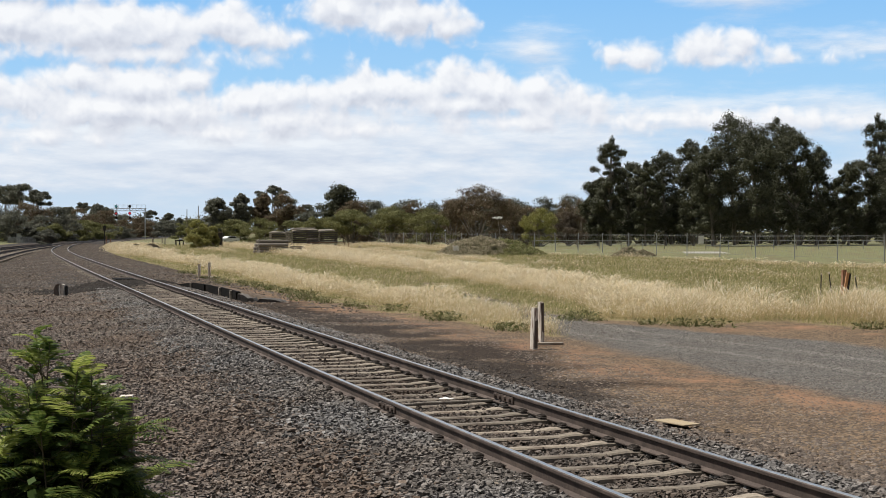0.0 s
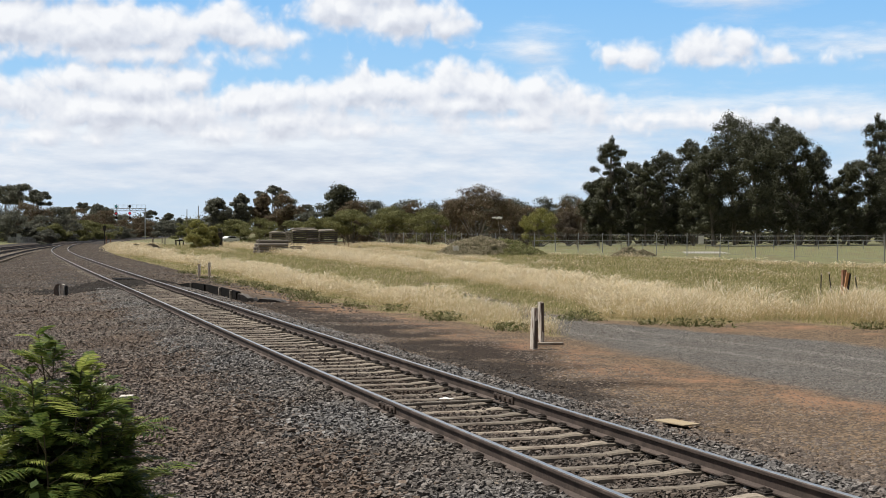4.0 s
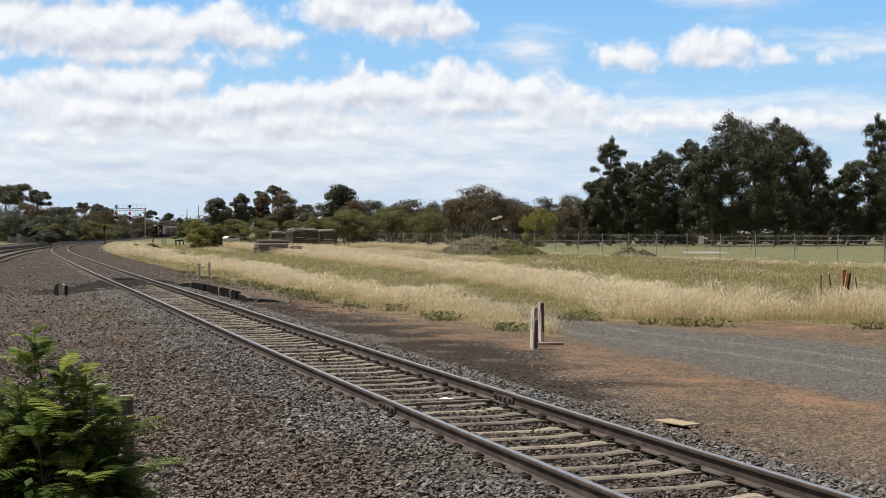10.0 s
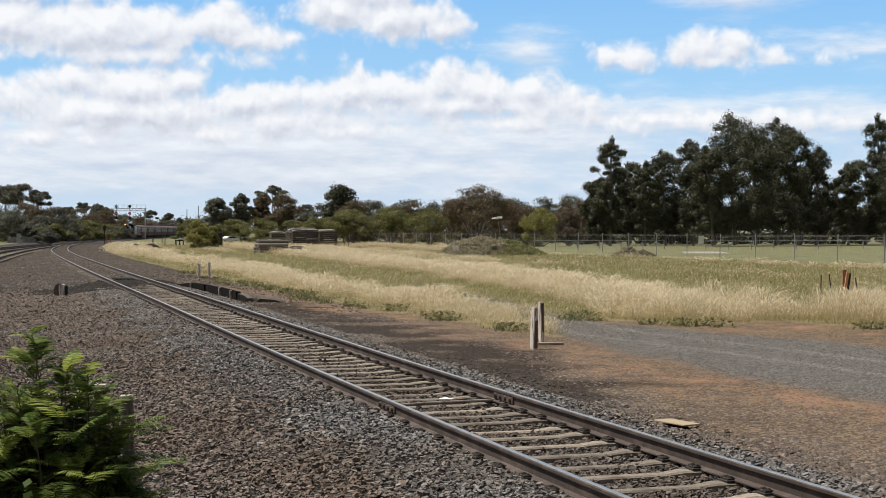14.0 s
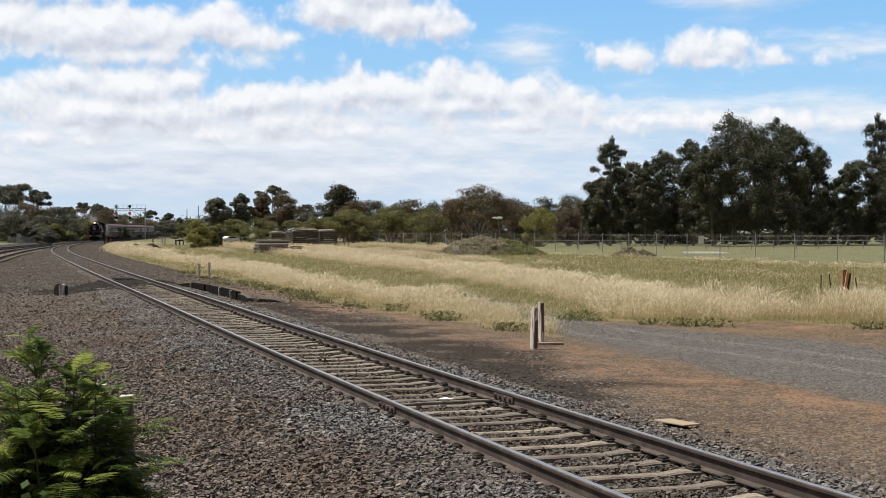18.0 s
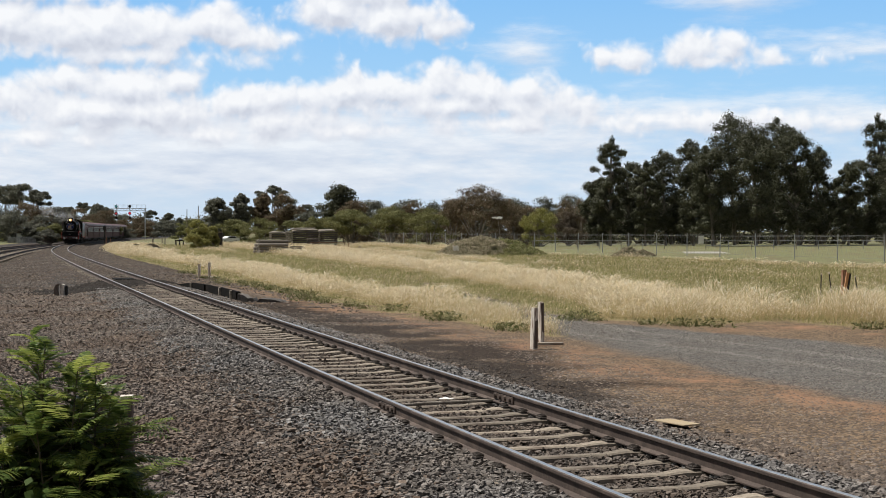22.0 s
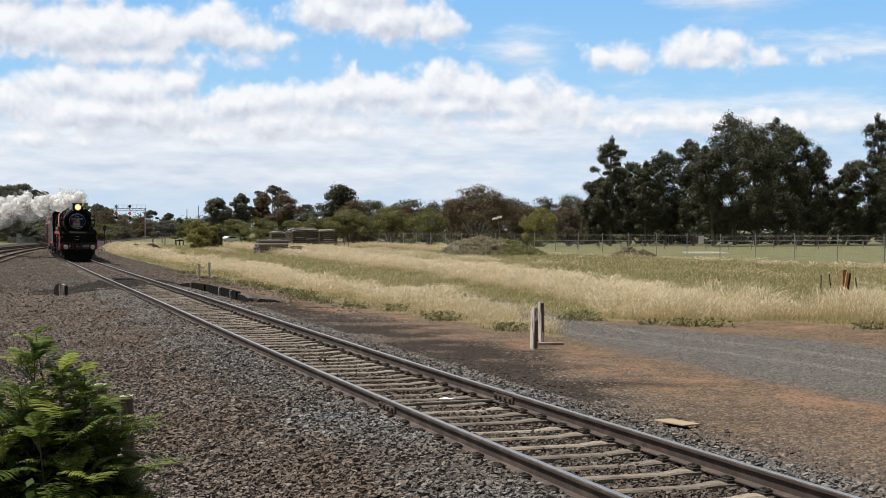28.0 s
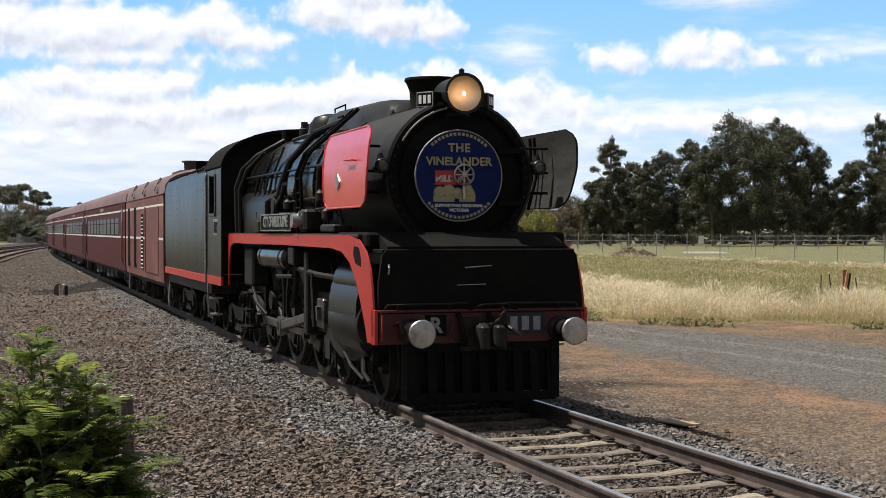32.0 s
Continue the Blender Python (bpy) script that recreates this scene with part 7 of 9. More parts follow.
for sgn in (-1, 1):
    y0, y1 = sorted((sgn * 1.0, sgn * 1.06))
    sh = Shape().box(-1.9, 1.9, y0, y1, -0.06, 0.06, 0.012)
    for x in (-1.9, 0, 1.9):
        sh.lathe([(y0 - 0.01, 0.13), (y1 + 0.01, 0.13)], (x, 0, 0), "y", 18)
    RODS.append((part("coupling_rod", sh, M_ROD, LOCO, "bright steel coupling rod"), sgn))
    y0, y1 = sorted((sgn * 1.08, sgn * 1.14))
    sh = Shape().box(0, 2.75, y0, y1, -0.065, 0.065, 0.012).lathe([(y0 - 0.01, 0.15), (y1 + 0.01, 0.15)], (0, 0, 0), "y", 18).lathe([(y0 - 0.01, 0.10), (y1 + 0.01, 0.10)], (2.75, 0, 0), "y", 16)
    MAINS.append((part("connecting_rod", sh, M_ROD, LOCO, "bright steel connecting rod"), sgn))
    y0, y1 = sorted((sgn * 0.88, sgn * 1.10))
    HEADS.append((part("crosshead", Shape().box(-0.2, 0.2, y0, y1, -0.2, 0.2, 0.02).tube([(0.15, sgn * 0.97, 0), (1.6, sgn * 0.97, 0)], 0.04, 10), M_ROD, LOCO), sgn))


# ---- the tender ----
TENDER = thing("tender", "riveted black coal tender with a red stripe along its foot", "tender")
VEHICLES.append((TENDER, 13.4, 7.55))
tp = [(-1.38, 1.16), (-1.40, 1.4), (-1.40, 3.05), (-1.34, 3.2), (-1.15, 3.30), (-0.9, 3.32)]
tb = Shape().prism(tp + [(-y, z) for y, z in tp[::-1]], -7.5, -0.1, "x")
body = part("tank", tb, M_TENDERBLACK, TENDER, "glossy black riveted tank side")
rvt = Shape()
for sgn in (-1, 1):
    for z in [1.35 + 0.15 * k for k in range(12)]:
        for x in [-7.3 + 0.72 * k for k in range(11)]:
            rvt.lathe([(sgn * 1.40, 0.010), (sgn * 1.407, 0.008), (sgn * 1.409, 0.001)], (x, 0, z), "y", 5, False)
    for z in [1.3 + 0.09 * k for k in range(20)]:
        rvt.lathe([(sgn * 1.40, 0.012), (sgn * 1.408, 0.01), (sgn * 1.41, 0.001)], (-0.5, 0, z), "y", 5, False)
tagged(part("rivets", rvt, M_TENDERBLACK, body), kind="stuff")
for sgn in (-1, 1):
    y0, y1 = sorted((sgn * 1.385, sgn * 1.412))
    part("red_stripe", Shape().box(-7.5, -0.1, y0, y1, 1.02, 1.17, 0.004), M_RED, TENDER, "red stripe")
    part("corner_beading", Shape().tube([(-0.12, sgn * 1.41, 1.05), (-0.12, sgn * 1.41, 3.0), (-0.2, sgn * 1.38, 3.16)], 0.02, 6).tube([(-0.02, sgn * 1.40, 1.1), (0.06, sgn * 1.42, 1.2), (0.06, sgn * 1.42, 2.9), (0.0, sgn * 1.40, 3.0)], 0.016, 6), M_STEEL, TENDER)
    part("top_rail", Shape().tube([(-7.45, sgn * 1.30, 3.24), (-4.0, sgn * 1.28, 3.30), (-0.2, sgn * 1.28, 3.30)], 0.02, 6), M_SOOT, TENDER)
part("underframe", Shape().box(-7.5, 0.0, -1.32, 1.32, 0.80, 1.02, 0.02).box(-7.55, -7.45, -1.3, 1.3, 0.72, 1.05, 0.02), M_GREASE, TENDER)
part("bunker_plate", Shape().box(-3.3, -3.24, -1.2, 1.2, 3.2, 3.55, 0.01).box(-0.3, -0.24, -1.1, 1.1, 3.2, 3.45, 0.01).prism([(-7.4, 3.3), (-7.2, 3.42), (-3.3, 3.5), (-3.3, 3.3)], -0.9, 0.9), M_SOOT, TENDER)
part("rear_lamp_bracket", Shape().box(-7.6, -7.5, -0.2, 0.2, 2.9, 3.2, 0.02), M_SOOT, TENDER)
for x in (-1.95, -5.6):
    bogie(TENDER, x, 0.86, 0.45, ME_WHEEL_LOCO, M_GREASE, True)
part("front_step", Shape().box(-0.3, -0.02, -1.34, -1.08, 0.38, 0.42, 0.006).box(-0.3, -0.02, -1.34, -1.08, 0.7, 0.74, 0.006).tube([(-0.02, -1.36, 0.36), (0.05, -1.38, 0.8), (0.02, -1.38, 1.3)], 0.02, 6)
     .box(-0.3, -0.02, 1.08, 1.34, 0.38, 0.42, 0.006).box(-0.3, -0.02, 1.08, 1.34, 0.7, 0.74, 0.006), M_STEEL, TENDER)
rng = np.random.RandomState(9)
k = 1500
cube = np.array([[-1, -1, -1], [1, -1, -1], [1, 1, -1], [-1, 1, -1], [-1, -1, 1], [1, -1, 1], [1, 1, 1], [-1, 1, 1]], float)
cx, cyy = rng.uniform(-3.2, -0.35, k), rng.uniform(-1.15, 1.15, k)
cz = 3.25 + 0.42 * np.clip(1 - (cyy / 1.2) ** 2, 0, 1) * (0.6 + 0.4 * np.sin((cx + 3.2) / 2.85 * 3.14)) * rng.rand(k) ** 0.4
V = cube[None] * (0.5 + 0.6 * rng.rand(k, 8, 3)) * (0.04 + 0.06 * rng.rand(k))[:, None, None] + np.stack([cx, cyy, cz], 1)[:, None]
F = (np.arange(k)[:, None, None] * 8 + np.array([[0, 3, 2, 1], [4, 5, 6, 7], [0, 1, 5, 4], [1, 2, 6, 5], [2, 3, 7, 6], [3, 0, 4, 7]])[None]).reshape(-1, 4)
coal = loose("coal", V.reshape(-1, 3), F, M_COAL, "heap of lump coal", "", "stuff")
coal.parent = TENDER


# ---- van and carriages ----
def car_section(w, base, eave, top, n_=14):
    """Half outline of a carriage body: side, rounded eave, arched roof."""
    pts = [(-w + 0.02, base), (-w, base + 0.3), (-w, eave - 0.1)]
    roof = []
    for k in range(n_ + 1):
        a = math.pi * (1 - k / n_)
        roof.append((w * math.cos(a), eave - 0.08 + (top - eave + 0.08) * max(0.0, math.sin(a)) ** 0.62))
    return pts, roof


def carriage(name, label, cat, length, windows, paint, doors, top=3.62, roofing=None):
    v = thing(name, label, cat)
    w, base, eave = 1.42, 0.74, 3.02
    pts, roof = car_section(w, base, eave, top)
    sides = Shape().prism(pts + [(-y, z) for y, z in pts[::-1]], -length + 0.12, -0.12, "x")
    b = part("body", sides, paint, v)
    rows = [[(x, y, z) for y, z in roof] for x in (-length + 0.1, -length + 0.4, -length * 0.5, -0.4, -0.1)]
    for j in range(len(rows[0])):
        for r in (0, 4):
            x, y, z = rows[r][j]
            rows[r][j] = (x, y * 0.985, z - 0.10 * max(0, (z - eave)))
    rs = Shape().grid(rows)
    rs.add(rows[0], [tuple(range(len(rows[0])))])
    rs.add(rows[-1], [tuple(range(len(rows[0])))])
    rf = part("roof", rs, roofing or M_ROOF, v, "arched maroon roof, paled in colour for sky sheen")
    for x in np.arange(-length + 2.2, -1.5, 3.2):
        part("roof_vent", Shape().box(x - 0.25, x + 0.25, -0.2, 0.2, top - 0.04, top + 0.10, 0.04), M_UNDER, rf)
    for sgn in (-1, 1):
        y0, y1 = sorted((sgn * 1.418, sgn * 1.426))
        for z in (1.80, 2.65):
            part("cream_line", Shape().box(-length + 0.13, -0.13, y0, y1, z, z + 0.06, 0.002), M_LINE, v, "cream lining")
        part("gutter", Shape().tube([(-length + 0.15, sgn * 1.415, eave - 0.07), (-0.15, sgn * 1.415, eave - 0.07)], 0.02, 5), paint, v)
        if windows:
            n_w = windows
            x0 = -2.35
            stepw = (length - 4.7) / n_w
            for k in range(n_w):
                xa, xb = x0 - stepw * (k + 1) + 0.12, x0 - stepw * k - 0.12
                wf = part("window", Shape().box(xa, xb, y0 - 0.004, y1 + 0.004, 1.86, 2.50, 0.012), M_UNDER, v)
                pn = part("pane", Shape().box(xa + 0.05, xb - 0.05, y0 - 0.008, y1 + 0.008, 1.91, 2.45, 0.004), M_PANE, wf)
                part("transom", Shape().box(xa + 0.03, xb - 0.03, y0 - 0.012, y1 + 0.012, 2.27, 2.30, 0.003), paint, wf)
        for xd in doors:
            d = part("door", Shape().box(xd - 0.42, xd + 0.42, y0 - 0.006, y1 + 0.006, 0.95, 2.95, 0.01), paint, v)
            part("door_pane", Shape().box(xd - 0.27, xd + 0.27, y0 - 0.010, y1 + 0.010, 1.9, 2.75, 0.006), M_PANE, d)
            part("grab_rail", Shape().tube([(xd + 0.55, sgn * 1.43, 1.0), (xd + 0.55, sgn * 1.47, 1.1), (xd + 0.55, sgn * 1.47, 2.3), (xd + 0.55, sgn * 1.43, 2.4)], 0.016, 6), M_UNDER, d)
    uf = Shape().box(-length + 0.1, -0.1, -1.3, 1.3, 0.62, 0.76, 0.02)
    uf.box(-length, 0.0, -1.2, 1.2, 0.70, 0.98, 0.03)
    part("underframe", uf, M_UNDER, v)
    if length > 14:
        for k, x in enumerate(np.arange(-length + 6.2, -6.0, 1.9)):
            part("underfloor_box", Shape().box(x - 0.6, x + 0.6, -1.25, -0.75, 0.28 + 0.06 * (k % 3), 0.64, 0.03), M_UNDER, v)
            part("underfloor_box", Shape().box(x - 0.5, x + 0.7, 0.75, 1.25, 0.3, 0.64, 0.03), M_UNDER, v)
    for x in (-0.02, -length + 0.02):
        g = part("gangway", Shape().box(x - 0.12, x + 0.12, -0.72, 0.72, 0.9, 3.1, 0.05), M_SOOT, v, "black gangway bellows")
    ends = Shape()
    for x, s2 in ((0.0, 1), (-length, -1)):
        for y in (-0.91, 0.91):
            ends.tube([(x - s2 * 0.1, y, 0.91), (x + s2 * 0.12, y, 0.91)], 0.08, 10)
        ends.tube([(x - s2 * 0.02, -1.25, 0.9), (x + s2 * 0.02, -1.3, 0.4), (x, -1.28, 0.2)], 0.03, 6)
    part("end_buffer", ends, M_STEEL if not windows else M_UNDER, v)
    inset = 3.2 if length > 14 else 2.1
    for x in (-inset, -length + inset):
        bogie(v, x, 1.15 if length > 14 else 0.95, 0.45, ME_WHEEL_CAR, M_UNDER, True)
    return v


VAN = carriage("guards_van", "faded maroon luggage van with cream lines and louvres", "railway van", 11.3, 0, M_VANRED, ())
VEHICLES.append((VAN, 21.1, 11.3))
for sgn in (-1, 1):
    y0, y1 = sorted((sgn * 1.416, sgn * 1.432))
    for x in (-7.9, -10.0):
        dd = part("open_doorway", Shape().box(x - 0.35, x + 0.35, y0, y1, 0.95, 2.72, 0.01), M_SOOT, VAN, "dark open doorway")
        part("door_rail", Shape().tube([(x + 0.55, sgn * 1.44, 1.0), (x + 0.55, sgn * 1.48, 1.15), (x + 0.55, sgn * 1.48, 2.1), (x + 0.55, sgn * 1.44, 2.2)], 0.02, 6), M_UNDER, dd)
    lv = part("louvre", Shape().box(-5.9, -5.3, y0, y1, 0.95, 2.5, 0.006), M_SOOT, VAN)
    for k in range(14):
        part("slat", Shape().box(-5.88, -5.32, y0 - 0.012, y1 + 0.012, 0.98 + 0.108 * k, 1.015 + 0.108 * k, 0.006), M_LINE, lv)
    part("side_door", Shape().box(-4.6, -1.2, y0, y1 - 0.006 if sgn > 0 else y1, 0.92, 2.66, 0.01).tube([(-4.6, sgn * 1.44, 0.92), (-4.6, sgn * 1.44, 2.68)], 0.02, 6), M_VANRED, VAN)
    for x in (-1.4, -4.8, -8.2):
        part("roof_stay", Shape().tube([(x, sgn * 1.43, 3.0), (x - 0.5, sgn * 1.30, 3.38), (x - 0.9, sgn * 1.40, 3.08)], 0.03, 6), M_UNDER, VAN)
part("exhaust_stack", Shape().lathe([(3.55, 0.16), (3.80, 0.16), (3.82, 0.22), (3.86, 0.22), (3.86, 0.001)], (-2.2, -0.5, 0), "z", 16, False), M_UNDER, VAN)
part("roof_hatch", Shape().box(-6.5, -4.5, -0.5, 0.5, 3.56, 3.72, 0.03), M_UNDER, VAN)
CAR = carriage("passenger_car", "maroon passenger carriage with cream lines and dark windows", "railway carriage", 21.8, 9, M_MAROON, (-1.25, -20.55), 3.62)
tagged(CAR, group="passenger carriages of the train")
nm = Shape()
for sgn in (-1, 1):
    y0, y1 = sorted((sgn * 1.418, sgn * 1.424))
    for k in range(9):
        nm.box(-11.6 + 0.2 * k, -11.46 + 0.2 * k, y0, y1, 2.78, 2.88, 0.002)
part("name_bars", nm, M_GOLD, CAR)
VEHICLES.append((CAR, 32.55, 21.8))
for i in range(1, 6):
    VEHICLES.append((copy_thing(CAR, Matrix()), 32.55 + 22.05 * i, 21.8))

# ---- lineside things ----
def stand_at(s, lat, z=GROUND, turn=0.0):
    x, y, t = line(s, lat)
    return pose(float(x), float(y), z, 0, 0, math.degrees(float(t)) + turn)


def ground_at(x, y):
    return float(ground_height(np.array([x]), np.array([y]))[0])


# side tracks that leave the line on the camera's side
def side_lat(off):
    return lambda s: np.interp(s, [60, 98, 148, 186, 230, 300], [7.6, 5.33, 2.82, 1.2, 0.1, -0.835]) + 0.835 + off


for k, off in enumerate((0.0, 3.7)):
    f_lat = side_lat(off)
    tr = thing("side_track", "older side track with dull rusty rails joining the main line", "railway track", kind="structure")
    a, b = (50, 290) if k == 0 else (60, 215)
    for side in (-1, 1):
        fn = lambda s, la, side=side: line(s, float(f_lat(s)) * (1.0 if k == 0 else float(np.interp(s, [60, 150, 215], [1, 1, 0.78]))) + side * RAIL_HALF + la)
        part("rail", sweep(fn, np.arange(a, b, 3.0), RAIL_FORM), M_RAIL, tr, smooth=30)
    run_sl = Shape()
    for s in np.arange(a, b, SLEEPER_STEP):
        x, y, t = line(s, float(f_lat(s)))
        run_sl.box(-0.10, 0.10, -1.28, 1.28, -0.36, -0.215, 0.01, pose(float(x), float(y), 0, 0, 0, math.degrees(float(t))))
    tagged(part("sleeper_run", run_sl, M_SLEEPER, tr), kind="stuff")

# rail joints
for s, la in ((-3.0, -1), (-3.5, 1)):
    fp = Shape()
    for e in (-1, 1):
        fp.box(-0.36, 0.36, e * 0.02 - 0.012, e * 0.02 + 0.012, -0.13, -0.045, 0.006)
        for x in (-0.27, -0.09, 0.09, 0.27):
            fp.lathe([(e * 0.03, 0.03), (e * 0.06, 0.028), (e * 0.062, 0.001)], (x, 0, -0.085), "y", 8, False)
    x, y, t = line(s, la * RAIL_HALF)
    tagged(part("joint_bar", fp, M_RAIL, TRACK, "rusty bolted joint bar", m=pose(float(x), float(y), 0, 0, 0, math.degrees(float(t)))))
# cable pipe between the rails
cp_ = thing("cable_pipe", "dark pipe lying across between the rails", "pipe", stand_at(-2.75, -0.15, 0))
part("pipe", Shape().tube([(-0.1, 0.72, -0.155), (-0.02, 0.3, -0.15), (0.02, -0.3, -0.15), (0.1, -0.72, -0.155)], 0.02, 8), M_TIMBER, cp_)
rag = thing("plastic_scrap", "small white scrap of plastic on a sleeper between the rails", "litter", stand_at(-2.4, -0.25, -0.158))
part("sheet", Shape().grid([[(0.03 * math.sin(3 * u + v), 0.09 * u, 0.012 + 0.01 * math.sin(5 * u * v)) if v == 0 else (0.07 + 0.02 * math.sin(2 * u), 0.09 * u, 0.02 + 0.012 * math.cos(4 * u)) for u in (-1, -0.5, 0, 0.5, 1)] for v in (0, 1)]), M_WHITE, rag)
# yellowed board on the ballast shoulder
bd = thing("loose_board", "yellowed wooden board lying on the ballast", "board", stand_at(-4.0, -2.75, -0.36, 12))
part("plank", Shape().box(-0.30, 0.30, -0.13, 0.13, 0, 0.018, 0.004), M_YELLOWBOARD, bd)


def timber_post(name, label, x, y, h, w, mat, tilt=(0, 0), cap=None, group="", turn=0):
    p = thing(name, label, "post", pose(x, y, ground_at(x, y) - 0.04, tilt[0], tilt[1], turn + random.uniform(-12, 12)), group)
    sh = Shape()
    rows = []
    for k in range(7):
        z = h * k / 6
        o = (noise.noise((x, y, z * 2)) * 0.012, noise.noise((y, x, z * 2)) * 0.012)
        rows.append([(o[0] + a * w * (1 + 0.05 * noise.noise((a, b, z * 3))), o[1] + b * w * (1 + 0.05 * noise.noise((b, a, z * 3))), z)
                     for a, b in ((-0.5, -0.42), (-0.42, -0.5), (0.42, -0.5), (0.5, -0.42), (0.5, 0.42), (0.42, 0.5), (-0.42, 0.5), (-0.5, 0.42), (-0.5, -0.42))])
    sh.grid(rows)
    sh.add(rows[-1][:-1], [tuple(range(8))])
    part("shaft", sh, mat, p, smooth=30)
    if "gate" in name and w < 0.12:
        # bare timber front; its dark brown also stands for the post's shaded side
        part("worn_dark_face", Shape().box(-w * 0.30, w * 0.47, -w * 0.535, -w * 0.40, 0.06, h * 0.97, 0.004), M_STUB, p, "bare brown timber, darkened in colour for the side off the sun")
    if cap:
        part("cap", Shape().box(-w * 0.55, w * 0.55, -w * 0.55, w * 0.55, h - 0.012, h + 0.012, 0.004), cap, p)
    return p


# pair of old white posts beside the gravel road, with a fallen rail
timber_post("gate_post", "old white-painted timber post beside gravel road, paint flaking", 1.88, 30.4, 0.90, 0.115, M_POST_WHITE, (0, 1), None, "old white posts", 32)
timber_post("gate_post", "old white-painted timber post behind another, paint flaking", 2.17, 32.4, 0.92, 0.10, M_POST_WHITE, (0, -1), None, "old white posts", 32)
fr_ = thing("fallen_rail", "short timber rail lying on gravel at the posts", "timber", pose(2.28, 31.2, ground_at(2.28, 31.2) + 0.02, 0, 0, 6))
part("rail_piece", Shape().box(-0.28, 0.28, -0.05, 0.05, 0.0, 0.06, 0.008), M_TIMBER, fr_)
# pair of white posts beyond the culvert
timber_post("gate_post", "small white-topped timber post at the grass edge", -12.45, 75.0, 0.80, 0.13, M_POST_WHITE, (0, 1), None, "white posts by the culvert")
timber_post("gate_post", "small white-topped timber post at the grass edge", -12.40, 78.0, 0.80, 0.13, M_POST_WHITE, (0, -1), None, "white posts by the culvert")
fb_ = thing("fallen_rail", "pale board lying between two posts", "timber", pose(-12.3, 76.2, ground_at(-12.3, 76.2) + 0.02, 0, 0, 10))
part("rail_piece", Shape().box(-0.45, 0.45, -0.12, 0.12, 0.0, 0.05, 0.01), M_POST_WHITE, fb_)
# broken red strainer post with leaning stakes in the grass
M_ORANGE = surface("fresh_orange_timber", (0.42, 0.20, 0.09), (0.60, 0.33, 0.17), 0.85, 0, 14, 3, 0.4, 0.006, (0.30, 0.13, 0.07), stretch=(6, 6, 0.7))
timber_post("strainer_post", "weathered dark red timber post in long grass", 15.0, 55.0, 1.05, 0.16, M_POST_RED, (0, 1))
timber_post("leaning_post", "leaning split timber post with pale orange face", 14.82, 54.3, 0.98, 0.10, M_ORANGE, (0, 9))
timber_post("leaning_post", "leaning dark timber post", 15.18, 55.3, 0.92, 0.10, M_DARKSTEEL, (0, 8))
for x, y, h, ti in ((14.2, 55.2, 0.88, 1), (14.72, 55.6, 0.90, -7), (15.72, 55.6, 0.78, -9)):
    st = thing("steel_stake", "thin dark steel fence stake with a pale tip", "stake", pose(x, y, ground_at(x, y), 0, ti, 0), "stakes in the grass")
    part("stake_bar", Shape().box(-0.018, 0.018, -0.018, 0.018, 0, h, 0.004), M_DARKSTEEL, st)
    part("tip", Shape().box(-0.022, 0.022, -0.022, 0.022, h - 0.06, h, 0.004), M_POST_WHITE, st)
# split stump in the ballast
sp = thing("ballast_stump", "split grey timber stump with pale splintered face standing in ballast", "stump", stand_at(34.4, 3.12, -0.38, -105))
part("stump_half", Shape().prism([(-0.20, 0), (-0.24, 0.30), (-0.17, 0.46), (-0.06, 0.50), (-0.07, 0.2), (-0.03, 0)], -0.12, 0.13), M_STUB, sp)
part("pale_half", Shape().prism([(-0.02, 0), (-0.06, 0.22), (-0.05, 0.44), (0.03, 0.49), (0.13, 0.45), (0.10, 0.2), (0.14, 0)], -0.13, 0.10), M_POST_WHITE, sp, "pale splintered half")
part("side_stub", Shape().prism([(0.15, 0), (0.15, 0.38), (0.20, 0.43), (0.24, 0.40), (0.24, 0)], -0.06, 0.08), M_DARKSTEEL, sp)

# low tarred wall beside the line
WALL_LINE = [(-7.10, 51.0), (-7.47, 52.2), (-8.23, 54.55), (-9.25, 57.4), (-10.16, 59.6), (-11.2, 61.9)]
WALL_TOP = (-0.075, -0.07, -0.06, -0.06, -0.065, -0.22)
wl_ = thing("culvert_wall", "low tarred black steel wall beside the track", "retaining wall", kind="structure")
for k in range(5):
    (xa, ya), (xb, yb) = WALL_LINE[k], WALL_LINE[k + 1]
    d = Vector((xb - xa, yb - ya, 0))
    at = Matrix.Translation((xa, ya, 0)) @ Matrix.Rotation(math.atan2(d.y, d.x), 4, "Z")
    part("wall_panel", Shape().prism([(0, -0.6), (0, WALL_TOP[k]), (d.length - 0.01, WALL_TOP[k + 1]), (d.length - 0.01, -0.6)], -0.04, 0.04), M_TAR, wl_, m=at)
    part("wall_post", Shape().box(-0.05, 0.05, -0.07, 0.11, -0.6, WALL_TOP[k] - 0.012, 0.01), M_TIMBER if k in (1, 2, 4) else M_TAR, wl_, m=at)
M_BANK = surface("trodden_brown_earth", (0.045, 0.034, 0.026), (0.17, 0.125, 0.09), 0.95, 0, 9, 1.1, 0.8, 0.03, (0.15, 0.095, 0.06))
rows = []
